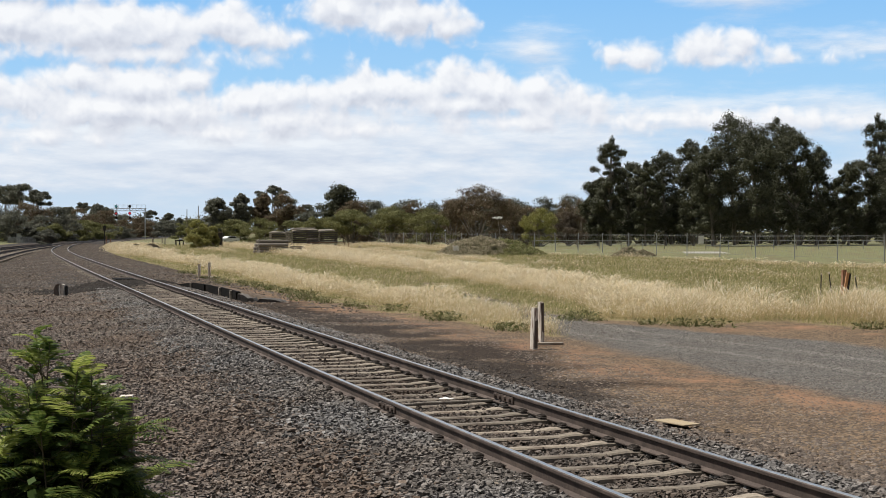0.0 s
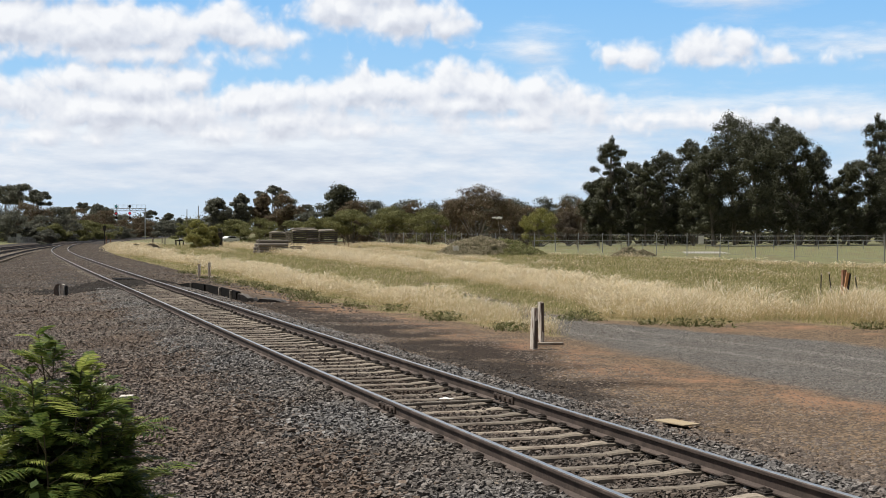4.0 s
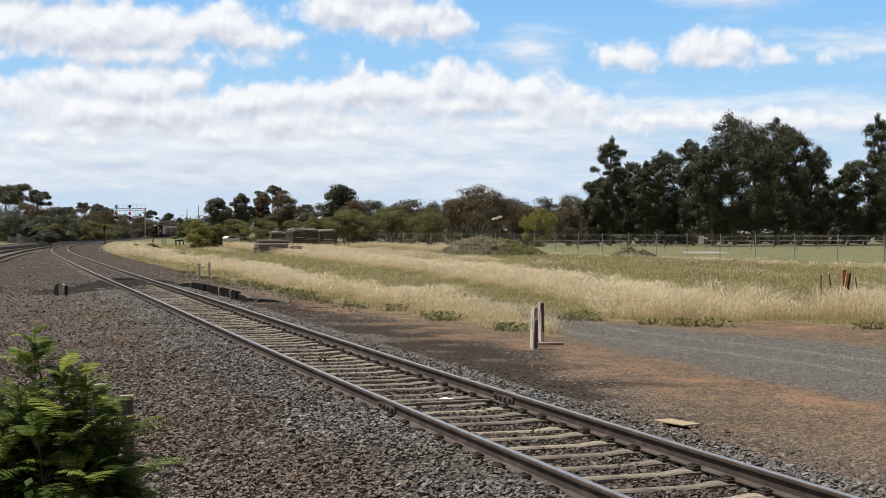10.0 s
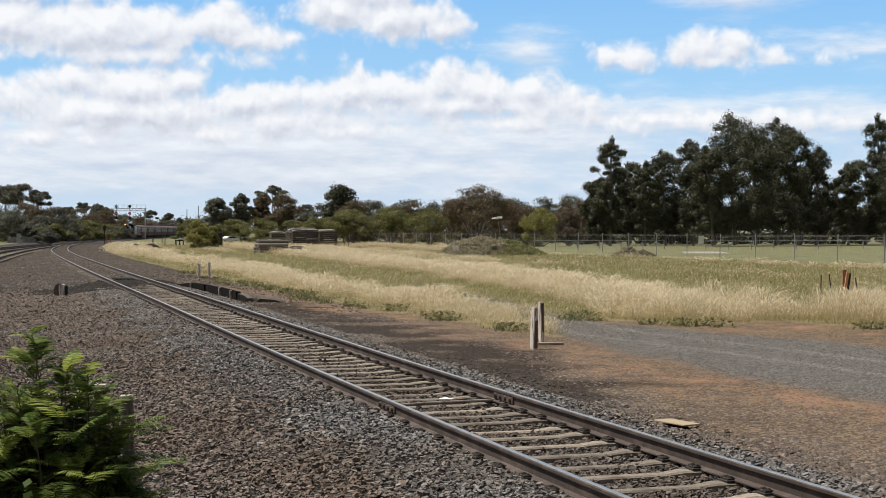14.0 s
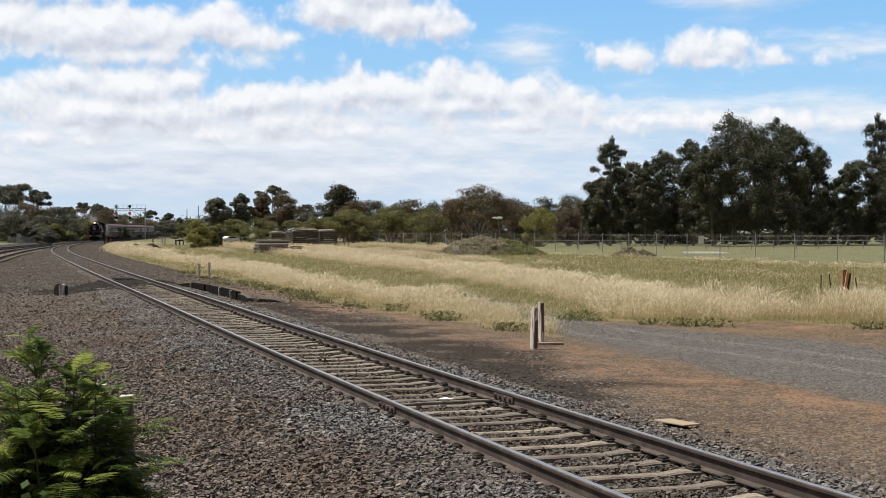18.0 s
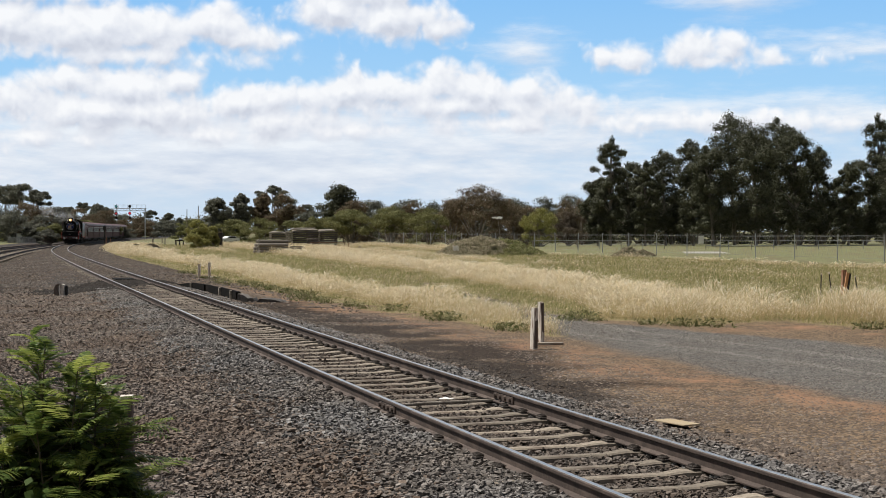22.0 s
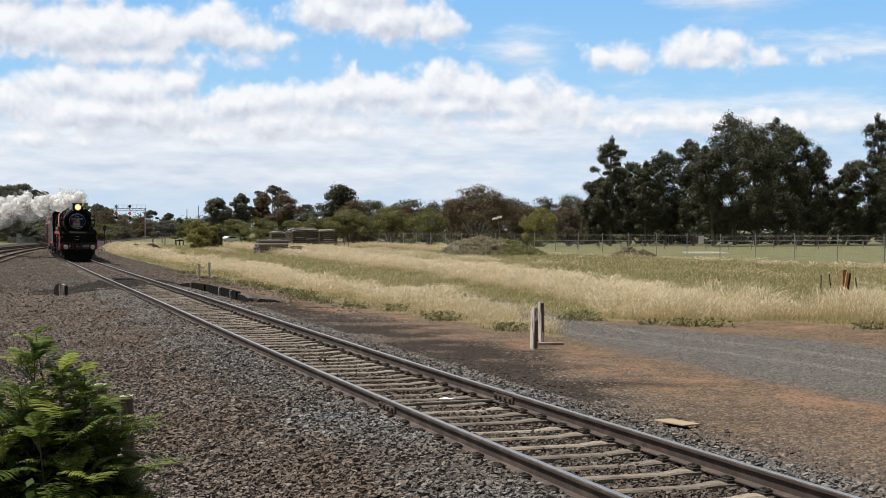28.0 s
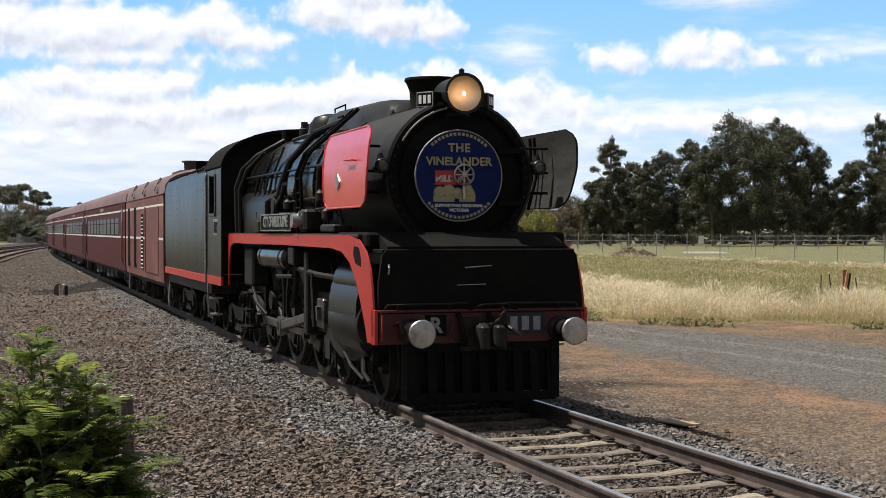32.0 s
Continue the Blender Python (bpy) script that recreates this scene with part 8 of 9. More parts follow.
for out, drop in ((0.05, 0.03), (0.5, 0.06), (1.0, 0.19), (1.6, 0.36), (2.2, 0.52)):
    rows.append([])
    for k in range(25):
        f = k / 24 * 5
        i = min(int(f), 4)
        xa, ya = (WALL_LINE[i][j] + (WALL_LINE[i + 1][j] - WALL_LINE[i][j]) * (f - i) for j in (0, 1))
        z = WALL_TOP[i] + (WALL_TOP[i + 1] - WALL_TOP[i]) * (f - i)
        end = max(0, 0.8 - f) ** 2 * 0.75 + max(0, f - 4) ** 2 * 0.1
        rows[-1].append((xa + out * 0.93, ya + out * 0.36, z - drop - end + 0.05 * noise.noise((xa * 2, ya * 2, out * 3))))
tagged(new("earth_bank", mesh_of("earth_bank", Shape().grid(rows), M_BANK, 60)), "low bank of brown earth behind the tarred wall", "earth bank", "", "structure")
M_STAINED = surface("stained_concrete", (0.10, 0.092, 0.083), (0.19, 0.175, 0.155), 0.9, 0, 14, 2.5, 0.5, 0.01, (0.06, 0.052, 0.046))
bw = thing("concrete_block", "broken grey concrete end block of the low wall", "concrete block", pose(-6.72, 50.9, -0.52, 0, 0, -8))
part("block", Shape().prism([(-0.34, 0), (-0.33, 0.38), (-0.1, 0.33), (0.05, 0.22), (0.2, 0.24), (0.34, 0.05), (0.35, 0)], -0.3, 0.25), M_STAINED, bw)
part("lump", Shape().prism([(0.3, 0), (0.5, 0.22), (1.0, 0.20), (1.5, 0.06), (1.6, 0)], -0.5, 0.3), M_OLDSLEEPER, bw)
M_SPILL = grains("dark_fine_spill", [(0.014, 0.012, 0.010), (0.045, 0.038, 0.033), (0.024, 0.02, 0.017), (0.07, 0.06, 0.052)], 0.9)
rng = np.random.RandomState(55)
s_, u_ = rng.uniform(35.4, 45.6, 9000), rng.normal(0, 0.5, 9000)
l_ = np.interp(s_, [35, 39, 42, 46], [2.5, 2.0, 0.4, -1.3]) + u_ * 1.5
ok = (np.abs(np.abs(l_) - 0.835) > 0.1) & (value_noise(s_, l_, 0.8, 91) + 0.3 * rng.rand(9000) > 0.42)
s_, l_ = s_[ok], l_[ok]
x, y, t = line(s_, l_)
z = np.where(np.abs(l_) < 0.8, -0.165, bed_height(l_) + 0.02) + 0.03 * rng.rand(len(x))
a_, h_ = rng.rand(len(x)) * 6.28, 0.045 + 0.05 * rng.rand(len(x))
tri = [np.stack([x + h_ * np.cos(a_ + k * 2.1), y + h_ * np.sin(a_ + k * 2.1), z - 0.02], -1) for k in range(3)] + [np.stack([x, y, z + 0.35 * h_], -1)]
loose("dark_spill", np.stack(tri, 1).reshape(-1, 3), (np.arange(len(x))[:, None, None] * 4 + np.array([[0, 1, 3], [1, 2, 3], [2, 0, 3]])[None]).reshape(-1, 3), M_SPILL, "dark fine spill spread over the ballast", "gravel")
# crossing board between rails further off
tb2 = thing("track_box", "flat dark steel box between the rails", "equipment box", stand_at(47.6, -0.2, -0.17))
part("lid", Shape().box(-1.2, 1.2, -0.45, 0.45, 0, 0.03, 0.01), M_TAR, tb2)

# ---- wire fence beyond the field ----
FX, FY, FDX, FDY = 39.0, 104.0, -2.146, 5.766
post_me = mesh_of("fence_post", Shape().tube([(0, 0, -0.2), (0, 0, 2.12), (0, 0, 2.13)], [0.045, 0.045, 0.03], 8), M_GALV, 40)
fence = thing("wire_fence", "tall galvanised wire mesh fence along the far side of the field", "fence", kind="structure")
fence_pts = []
for i in range(-4, 24):
    x, y = FX + FDX * i, FY + FDY * i
    fence_pts.append((x, y))
    po = new("fence_post", post_me)
    po.parent = fence
    po.matrix_basis = pose(x, y, ground_at(x, y) + 0.05, random.uniform(-1.5, 1.5), random.uniform(-1.5, 1.5), 0)
wire = Shape()
for z in (0.15, 1.0, 1.85, 1.95):
    pts = []
    for (x, y) in fence_pts:
        pts.append((x, y, GROUND + 0.1 + z + random.uniform(-0.03, 0.03)))
    wire.tube(pts, 0.006 if z < 1.5 else 0.009, 4, False)
part("strand", wire, M_GALV, fence)
mw = Shape()
a, b = fence_pts[0], fence_pts[-1]
L_f = math.hypot(b[0] - a[0], b[1] - a[1])
for k in range(int(L_f / 0.62)):
    for dirn in (-1, 1):
        t0 = k * 0.62 / L_f
        t1 = t0 + dirn * 1.7 * 0.5 / L_f
        if 0 <= t1 <= 1:
            mw.add([(a[0] + (b[0] - a[0]) * t0, a[1] + (b[1] - a[1]) * t0, GROUND + 0.2), (a[0] + (b[0] - a[0]) * t0 + 0.007, a[1] + (b[1] - a[1]) * t0, GROUND + 0.2),
                    (a[0] + (b[0] - a[0]) * t1 + 0.007, a[1] + (b[1] - a[1]) * t1, GROUND + 2.0), (a[0] + (b[0] - a[0]) * t1, a[1] + (b[1] - a[1]) * t1, GROUND + 2.0)], [(0, 1, 2, 3)])
tagged(part("mesh_wire", mw, M_GALV, fence, smooth=0), kind="stuff")
sg = thing("fence_sign", "small white sign on the wire fence", "sign", pose(24.0, 136.6, GROUND + 1.25, 0, 0, -12))
part("board", Shape().box(-0.24, 0.24, -0.02, 0.02, 0, 0.72, 0.01), M_WHITE, sg)
# pipe rails of the yards beyond
for k, (x0, x1, y0_) in enumerate(((12, 30, 196), (34, 62, 190), (62, 84, 200))):
    yf = thing("yard_fence", "pale pipe rail fence on mown grass", "fence", pose(0, 0, GROUND), "pipe rail fences")
    for z in (0.55, 1.15):
        part("pipe_rail", Shape().tube([(x0, y0_, z), (x1, y0_ + 3, z)], 0.028, 6), M_GALV, yf)
    for x in np.arange(x0, x1 + 0.1, 3.0):
        part("rail_post", Shape().tube([(x, y0_ + 3 * (x - x0) / (x1 - x0), -0.1), (x, y0_ + 3 * (x - x0) / (x1 - x0), 1.22)], 0.05, 6), M_GALV if int(x) % 2 else M_TIMBER, yf)
path_ = loose("gravel_path", [(26.0, 158, GROUND + 0.015), (31.0, 158, GROUND + 0.015), (32.5, 172, GROUND + 0.015), (28.0, 172, GROUND + 0.015)], [(0, 1, 2, 3)], M_CONC, "grey gravel path on the lawn", "path", "structure")


# ---- mounds of rubble and weeds ----
def mound(name, label, x, y, rx, ry, h, seed_, weeds, leaves):
    rng = np.random.RandomState(seed_)
    m = thing(name, label, "mound", pose(x, y, ground_at(x, y) - 0.1))
    rows = []

    def surf(f, a):
        hh = h * (0.45 * max(0.0, math.cos(f * math.pi / 2)) ** 0.8 + 0.6 * (1 - f)) * (0.75 + 0.5 * noise.noise((math.cos(a) * 1.2 * f + seed_, math.sin(a) * 1.2 * f, 0)))
        return (f * rx * math.cos(a) * (1 + 0.12 * noise.noise((math.cos(a), math.sin(a), seed_))), f * ry * math.sin(a), max(0, hh) + 0.15 * noise.noise((f * 6 * math.cos(a), f * 6 * math.sin(a), 5)))

    for i in range(15):
        rows.append([surf(i / 14, 2 * math.pi * j / 32) for j in range(33)])
    part("earth", Shape().grid(rows), M_TIMBER if leaves is None else surface("mound_earth", (0.075, 0.07, 0.038), (0.13, 0.12, 0.065), 0.95, 0, 6, 1, 0.5, 0.05, (0.13, 0.14, 0.06)), m)
    lob = [(*surf(r, a), rx * (0.05 + 0.06 * q), h * (0.05 + 0.09 * q)) for a, r, q in zip(rng.rand(900) * 6.28, rng.rand(900) ** 0.6 * 0.99, rng.rand(900) ** 2)]
    P, F = leaf_cloud(rng, lob, weeds * 3, 0.19, 0.5, 0)
    cr = loose("weed_cover", P, F, leaves or M_BROWNTWIG, "", "", "")
    cr.parent = m
    return m


mound("rubble_mound", "broad earth mound overgrown with green weeds", 5.9, 148.4, 4.6, 3.2, 1.85, 5, 12000, M_MOUNDWEED)
mound("rubble_mound", "earth mound with dry brown brush", 3.6, 148.0, 4.3, 3.0, 2.35, 8, 13000, M_DRYWEED)
mound("brush_heap", "low heap of dry brown brush at the fence", 17.5, 140.0, 1.5, 1.2, 1.1, 11, 2200, M_DRYWEED)
mound("brush_heap", "low heap of dry brown brush at the fence", 19.3, 141.0, 1.2, 1.0, 0.8, 12, 1500, M_DRYWEED)
mound("earth_heap", "small heap of grey spoil beside the line", -39.0, 196.0, 1.5, 1.5, 0.9, 14, 1500, M_BROWNTWIG)
mound("earth_heap", "small heap of grey spoil beside the line", -42.6, 205.0, 1.2, 1.2, 0.7, 15, 1000, M_BROWNTWIG)


# ---- stacked timber ----
M_LOG = surface("silvered_logs", (0.13, 0.115, 0.098), (0.30, 0.27, 0.235), 0.9, 0, 9, 1.4, 0.5, 0.01, (0.17, 0.145, 0.115), 0.3, stretch=(1, 5, 5))
M_LOGEND = surface("pale_cut_ends", (0.26, 0.235, 0.20), (0.48, 0.44, 0.38), 0.9, 0, 9, 2.0, 0.4, 0.01, (0.28, 0.24, 0.19), 0.25)


def log_stack(name, label, x, y, length, rows_, r, turn, mat, seed_, group):
    rng = np.random.RandomState(seed_)
    st = thing(name, label, "timber stack", pose(x, y, ground_at(x, y), 0, 0, turn), group)
    for i, n_ in enumerate(rows_):
        for j in range(n_):
            o = rng.uniform(-0.35, 0.35)
            rr = r * rng.uniform(0.72, 1.12)
            part("log", Shape().tube([(-length / 2 + o, (j - n_ / 2) * r * 2.02 + r * (i % 2), r + i * r * 1.8), (0, (j - n_ / 2) * r * 2.02 + r * (i % 2) + rng.uniform(-0.03, 0.03), r + i * r * 1.8), (length / 2 + o, (j - n_ / 2) * r * 2.02 + r * (i % 2), r + i * r * 1.8)], [rr, rr, rr * 0.92], 9), mat, st)
    return st


log_stack("log_pile", "pile of weathered grey logs at the grass edge", -18.3, 156.0, 3.3, (4, 4, 3, 2), 0.20, 27, M_LOG, 3, "timber stacks")


def sleeper_stack(name, label, x, y, nx, layers, turn, seed_, length=2.5):
    rng = np.random.RandomState(seed_)
    st = thing(name, label, "timber stack", pose(x, y, ground_at(x, y), 0, 0, turn), "timber stacks")
    me_a = mesh_of("stacked_sleeper", Shape().box(-length / 2, length / 2, -0.11, 0.11, 0, 0.125, 0.012), M_OLDSLEEPER, 30)
    me_b = mesh_of("stacked_sleeper", Shape().box(-length / 2, length / 2, -0.11, 0.11, 0, 0.125, 0.012), M_TIMBER, 30)
    for i in range(layers):
        for j in range(nx):
            o = new("stacked_sleeper", me_a if rng.rand() < 0.62 else me_b)
            o.parent = st
            o.matrix_basis = pose(rng.uniform(-0.12, 0.12), (j - nx / 2) * 0.26, i * 0.165, 0, 0, rng.uniform(-1.5, 1.5))
        for xx in (-0.8, 0.8):
            o = new("spacer", mesh_of("spacer", Shape().box(-0.05, 0.05, -nx * 0.13 - 0.1, nx * 0.13, 0.125, 0.165, 0.006), M_TIMBER, 30)) if i == 0 else new("spacer", bpy.data.meshes["spacer"])
            o.parent = st
            o.matrix_basis = pose(xx, -0.1, i * 0.165)
    return st


def crib_stack(label, x, y, width, layers, turn, seed_, ends, jumble):
    """Heavy beams in courses along the stack, with pale butt ends of cross beams at one side and loose beams on top."""
    rng = np.random.RandomState(seed_)
    st = thing("beam_stack", label, "timber stack", pose(x, y, ground_at(x, y), 0, 0, turn), "timber stacks")
    long_a, long_b = (mesh_of("beam", Shape().box(-width / 2, width / 2, -0.15, 0.15, 0, 0.235, 0.02), m_, 30) for m_ in (M_OLDSLEEPER, M_LOG))
    butt = mesh_of("cross_beam", Shape().box(-0.16, 0.16, -0.75, 0.75, 0, 0.25, 0.035), M_LOGEND, 30)
    loose_ = mesh_of("loose_beam", Shape().tube([(-width * 0.42, 0, 0.13), (0, 0, 0.14), (width * 0.42, 0, 0.13)], [0.13, 0.14, 0.12], 8), M_LOGEND, 30)
    for i in range(layers):
        for j in range(4):
            o = new("beam", long_a if rng.rand() < 0.8 else long_b)
            o.parent, o.matrix_basis = st, pose(rng.uniform(-0.10, 0.10), -0.5 + 0.34 * j, i * 0.295, 0, 0, rng.uniform(-1.2, 1.2))
        for e in range(ends):
            o = new("cross_beam", butt)
            o.parent, o.matrix_basis = st, pose(-width / 2 - 0.17 - 0.36 * e + rng.uniform(-0.06, 0.06), -0.25, i * 0.295 + 0.02 * e, 0, 0, rng.uniform(-4, 4))
    for j in range(jumble):
        o = new("loose_beam", loose_)
        o.parent, o.matrix_basis = st, pose(rng.uniform(-0.7, 0.2), rng.uniform(-0.4, 0.5), layers * 0.295 + 0.14 * (j // 3), 0, rng.uniform(-4, 4), rng.uniform(-9, 9))
    return st


crib_stack("stack of grey beams with loose pale beams on top", -20.7, 222.0, 3.9, 8, 2, 2, 3, 7)
crib_stack("dark stack of tarred beams beside olive scrub", -17.3, 222.6, 2.5, 8, -2, 3, 1, 3)
crib_stack("low stack of grey beams behind dry grass", -24.9, 224.0, 2.4, 7, 4, 5, 1, 2)
sleeper_stack("sleeper_stack", "low dark block of used sleepers", -15.6, 156.6, 4, 5, -6, 7, 1.1)
sleeper_stack("sleeper_stack", "low stack of used grey sleepers before taller stacks", -19.3, 217.5, 5, 8, 1, 8, 1.6)
pal = thing("pallet_stack", "low stack of rusty red steel frames", "pallets", pose(-17.0, 216.0, ground_at(-17.0, 216.0), 0, 0, 2))
for k in range(5):
    part("frame", Shape().box(-2.7 + 0.1 * (k % 2), 2.7, -0.6, 0.6, 0.17 * k + 0.1, 0.17 * k + 0.16, 0.01).box(-2.6, -2.5, -0.6, 0.6, 0.17 * k, 0.17 * k + 0.1, 0.01).box(2.5, 2.6, -0.6, 0.6, 0.17 * k, 0.17 * k + 0.1, 0.01), M_POST_RED if k % 2 else M_OLDSLEEPER, pal)
scr = thing("plastic_scrap", "crumpled white plastic sheet on the side of the mound", "litter", pose(1.25, 144.6, ground_at(1.25, 144.6) + 0.75))
part("sheet", Shape().grid([[(0.30 * u, 0.12 * math.sin(3 * u + 2 * w), 0.34 * w + 0.08 * math.sin(5 * u)) for u in np.linspace(-1, 1, 7)] for w in np.linspace(-0.6, 0.8, 5)]), M_WHITE, scr, smooth=60)
# small objects near the stacks
for px, dist, h, w in ((617, 195, 0.9, 0.12), (637, 190, 0.5, 0.2), (270, 250, 1.2, 0.25), (292, 262, 1.5, 0.16), (287, 262, 1.1, 0.16), (188, 262, 1.5, 0.14), (196, 262, 1.2, 0.14)):
    x, y = at_view(px, dist)
    timber_post("lineside_post", "short weathered lineside post", x, y, h, w, M_POST_RED if w < 0.15 else M_TIMBER, (0, random.uniform(-3, 3)), None, "lineside posts")
# poles by the bush
for px, top, dist in ((331, 371, 300), (351, 365, 295)):
    x, y = at_view(px, dist)
    po = thing("pole", "tall thin dark steel pole behind bushes", "pole", pose(x, y, GROUND), "thin poles")
    part("mast", Shape().tube([(0, 0, 0), (0, 0, top_height(top, dist))], [0.11, 0.08], 8), M_TIMBER, po)
# lineside cabinet, tank stand and white car
x, y = at_view(318, 240)
cb = thing("trackside_bench", "dark steel trackside frame with a flat top", "equipment stand", pose(x, y, GROUND, 0, 0, 5))
part("top", Shape().box(-0.75, 0.75, -0.4, 0.4, 0.75, 0.95, 0.02), M_DARKSTEEL, cb)
for xx in (-0.6, 0.0, 0.6):
    part("leg", Shape().box(xx - 0.08, xx + 0.08, -0.3, 0.3, 0, 0.75, 0.02), M_DARKSTEEL, cb)
part("box", Shape().box(-0.1, 0.5, -0.3, 0.3, 0.95, 1.25, 0.03), M_GALV, cb)
x, y = at_view(383, 218)
tk = thing("water_tank", "dark square tank in bushes", "tank", pose(x, y, GROUND, 0, 0, 8))
part("shell", Shape().box(-0.9, 0.9, -0.8, 0.8, 0.1, 2.2, 0.05), M_DARKSTEEL, tk)
part("lid", Shape().box(-0.95, 0.95, -0.85, 0.85, 2.2, 2.28, 0.02), M_TIMBER, tk)
x, y = at_view(404, 282)
car = thing("parked_car", "white parked car half hidden by scrub", "car", pose(x, y, GROUND, 0, 0, 42))
part("body", Shape().prism([(-2.1, 0.35), (-2.15, 0.75), (-1.9, 0.95), (-0.9, 1.0), (-0.3, 1.4), (1.1, 1.42), (1.7, 1.0), (2.1, 0.92), (2.15, 0.4)], -0.8, 0.8), M_WHITE, car)
for xx in (-1.3, 1.3):
    for yy in (-0.72, 0.72):
        part("wheel", Shape().lathe([(yy - 0.1, 0.001), (yy - 0.1, 0.3), (yy + 0.1, 0.3), (yy + 0.1, 0.001)], (xx, 0, 0.3), "y", 16, False), M_DARKSTEEL, car)
part("side_window", Shape().prism([(-0.7, 1.02), (-0.25, 1.34), (1.0, 1.36), (1.4, 1.02)], -0.81, 0.81), M_PANE, car)
# picket fence far behind the side tracks
pf = thing("white_fence", "white paling fence behind the side tracks", "fence", pose(0, 0, GROUND))
pal = mesh_of("paling", Shape().box(-0.035, 0.035, -0.012, 0.012, 0, 1.2, 0.01), M_GALV, 30)
for k in range(40):
    x, y = at_view(14 + 1.25 * k, 285 + 0.2 * k)
    o = new("paling", pal)
    o.parent, o.matrix_basis = pf, pose(x, y, 0.05)
hutx, huty = at_view(37, 300)
hut = thing("small_hut", "small grey lineside hut behind a paling fence", "hut", pose(hutx, huty, GROUND))
part("walls", Shape().box(-0.7, 0.7, -0.7, 0.7, 0, 1.9, 0.02), M_WHITE, hut)
part("roof", Shape().prism([(-0.9, 1.9), (0, 2.3), (0.9, 1.9)], -0.9, 0.9), M_DARKSTEEL, hut)

# ---- signal gantry over the line ----
M_SIGRED = glow_material("lit_red_lens", (0.85, 0.02, 0.05), 0.85)
M_SIGGREEN = glow_material("dim_green_lens", (0.10, 0.45, 0.5), 0.10)
GY = 411.0
gx = lambda px: (px - 784) / 2600.0 * GY
gz = lambda py: EYE_Z + (408.5 - py) / 2600.0 * GY
ga = thing("signal_gantry", "grey lattice signal gantry with lit red signals over the line", "signal gantry", pose(0, GY, 0))
for px in (257,):
    part("upright", Shape().tube([(gx(px), 0, GROUND), (gx(px), 0, gz(369))], 0.16, 8), M_GALV, ga)
for py in (369, 373.5):
    part("chord", Shape().tube([(gx(201), 0, gz(py)), (gx(259), 0, gz(py))], 0.09, 6), M_GALV, ga)
for k in range(11):
    pa, pb = 201 + 5.2 * k, 201 + 5.2 * (k + 1)
    part("lattice_bar", Shape().tube([(gx(pa), 0, gz(369 if k % 2 else 373.5)), (gx(pb), 0, gz(373.5 if k % 2 else 369))], 0.05, 5), M_GALV, ga)
part("guard_rail", Shape().tube([(gx(201), 0, gz(363)), (gx(259), 0, gz(363))], 0.04, 5), M_GALV, ga)
for k in range(8):
    px = 202 + 8 * k
    part("stanchion", Shape().tube([(gx(px), 0, gz(369)), (gx(px), 0, gz(362.5))], 0.035, 5), M_GALV, ga)
for px in (206, 230):
    for py, mat in ((365.5, M_SIGGREEN if px < 220 else M_TAR), (378, M_SIGRED)):
        hd = part("signal_head", Shape().lathe([(-0.35, 0.36), (-0.30, 0.40), (0.0, 0.40), (0.02, 0.30)], (gx(px), 0, gz(py)), "y", 20), M_DARKSTEEL, ga, "round black signal head")
        part("signal_lens", Shape().lathe([(-0.36, 0.26), (-0.40, 0.2), (-0.42, 0.001)], (gx(px), 0, gz(py)), "y", 18, False), mat, hd)
    part("signal_stem", Shape().tube([(gx(px), 0.1, gz(362)), (gx(px), 0.1, gz(388))], 0.07, 6), M_DARKSTEEL, ga)
    part("ladder_cage", Shape().box(gx(px) - 0.3, gx(px) + 0.3, 0.1, 0.2, gz(388), gz(384), 0.02), M_DARKSTEEL, ga)
# dwarf signal post in front of the curve
x, y = at_view(185, 268)
ds = thing("signal_post", "dark post with a square sign back beside the curve", "signal post", pose(x, y, GROUND))
part("mast", Shape().tube([(0, 0, 0), (0, 0, 3.4)], 0.1, 8), M_DARKSTEEL, ds)
part("plate", Shape().box(-0.25, 0.25, -0.05, 0.05, 2.5, 3.3, 0.02), M_DARKSTEEL, ds)
# white plastic caught on a twig above the mound
bx_, by_ = at_view(881, 150)
BAG = thing("plastic_bag", "white plastic bag caught on a thin twig", "plastic bag", pose(bx_, by_, top_height(386, 150) + GROUND - 0.1))
rows = [[(0.42 * u + 0.05 * math.sin(7 * w + u), 0.05 * math.sin(9 * u + 3 * w), 0.22 * w + 0.12 * u + 0.06 * math.sin(6 * u)) for u in np.linspace(-1.4, 1.0, 12)] for w in np.linspace(-0.5, 0.6, 6) * 1.0]
sag = Shape().grid([[(p[0], p[1] + 0.02, p[2] * (0.5 + 0.5 * abs(math.sin(3 * i))) + 0.1) for i, p in enumerate(r)] for r in rows]).grid([[(p[0], p[1] - 0.02, p[2] * (0.5 + 0.5 * abs(math.sin(3 * i))) + 0.1) for i, p in enumerate(r)] for r in rows])
part("film", sag, leafage("thin_white_plastic", [(0.90, 0.90, 0.88), (0.95, 0.95, 0.94)], 0.45, 0.4), BAG, smooth=60)
tw = thing("twig", "thin bare twig standing on the mound", "twig", pose(bx_, by_, GROUND))
part("stick", Shape().tube([(0.35, 0, 0.8), (0.18, 0, 2.4), (0.0, 0, top_height(388, 150))], 0.03, 5), M_TIMBER, tw)

# ---- feathery bush and old posts close to the camera ----
for x, y, h, w in ((-2.15, 10.14, 1.35, 0.078), (-2.53, 10.4, 1.46, 0.045), (-2.44, 10.4, 1.40, 0.075)):
    timber_post("stub_post", "grey weathered timber post stub in a leafy bush", x, y, h, w, M_STUB, (0, random.uniform(-3, 3)), M_POST_WHITE if w > 0.05 else M_STUB, "old fence posts")


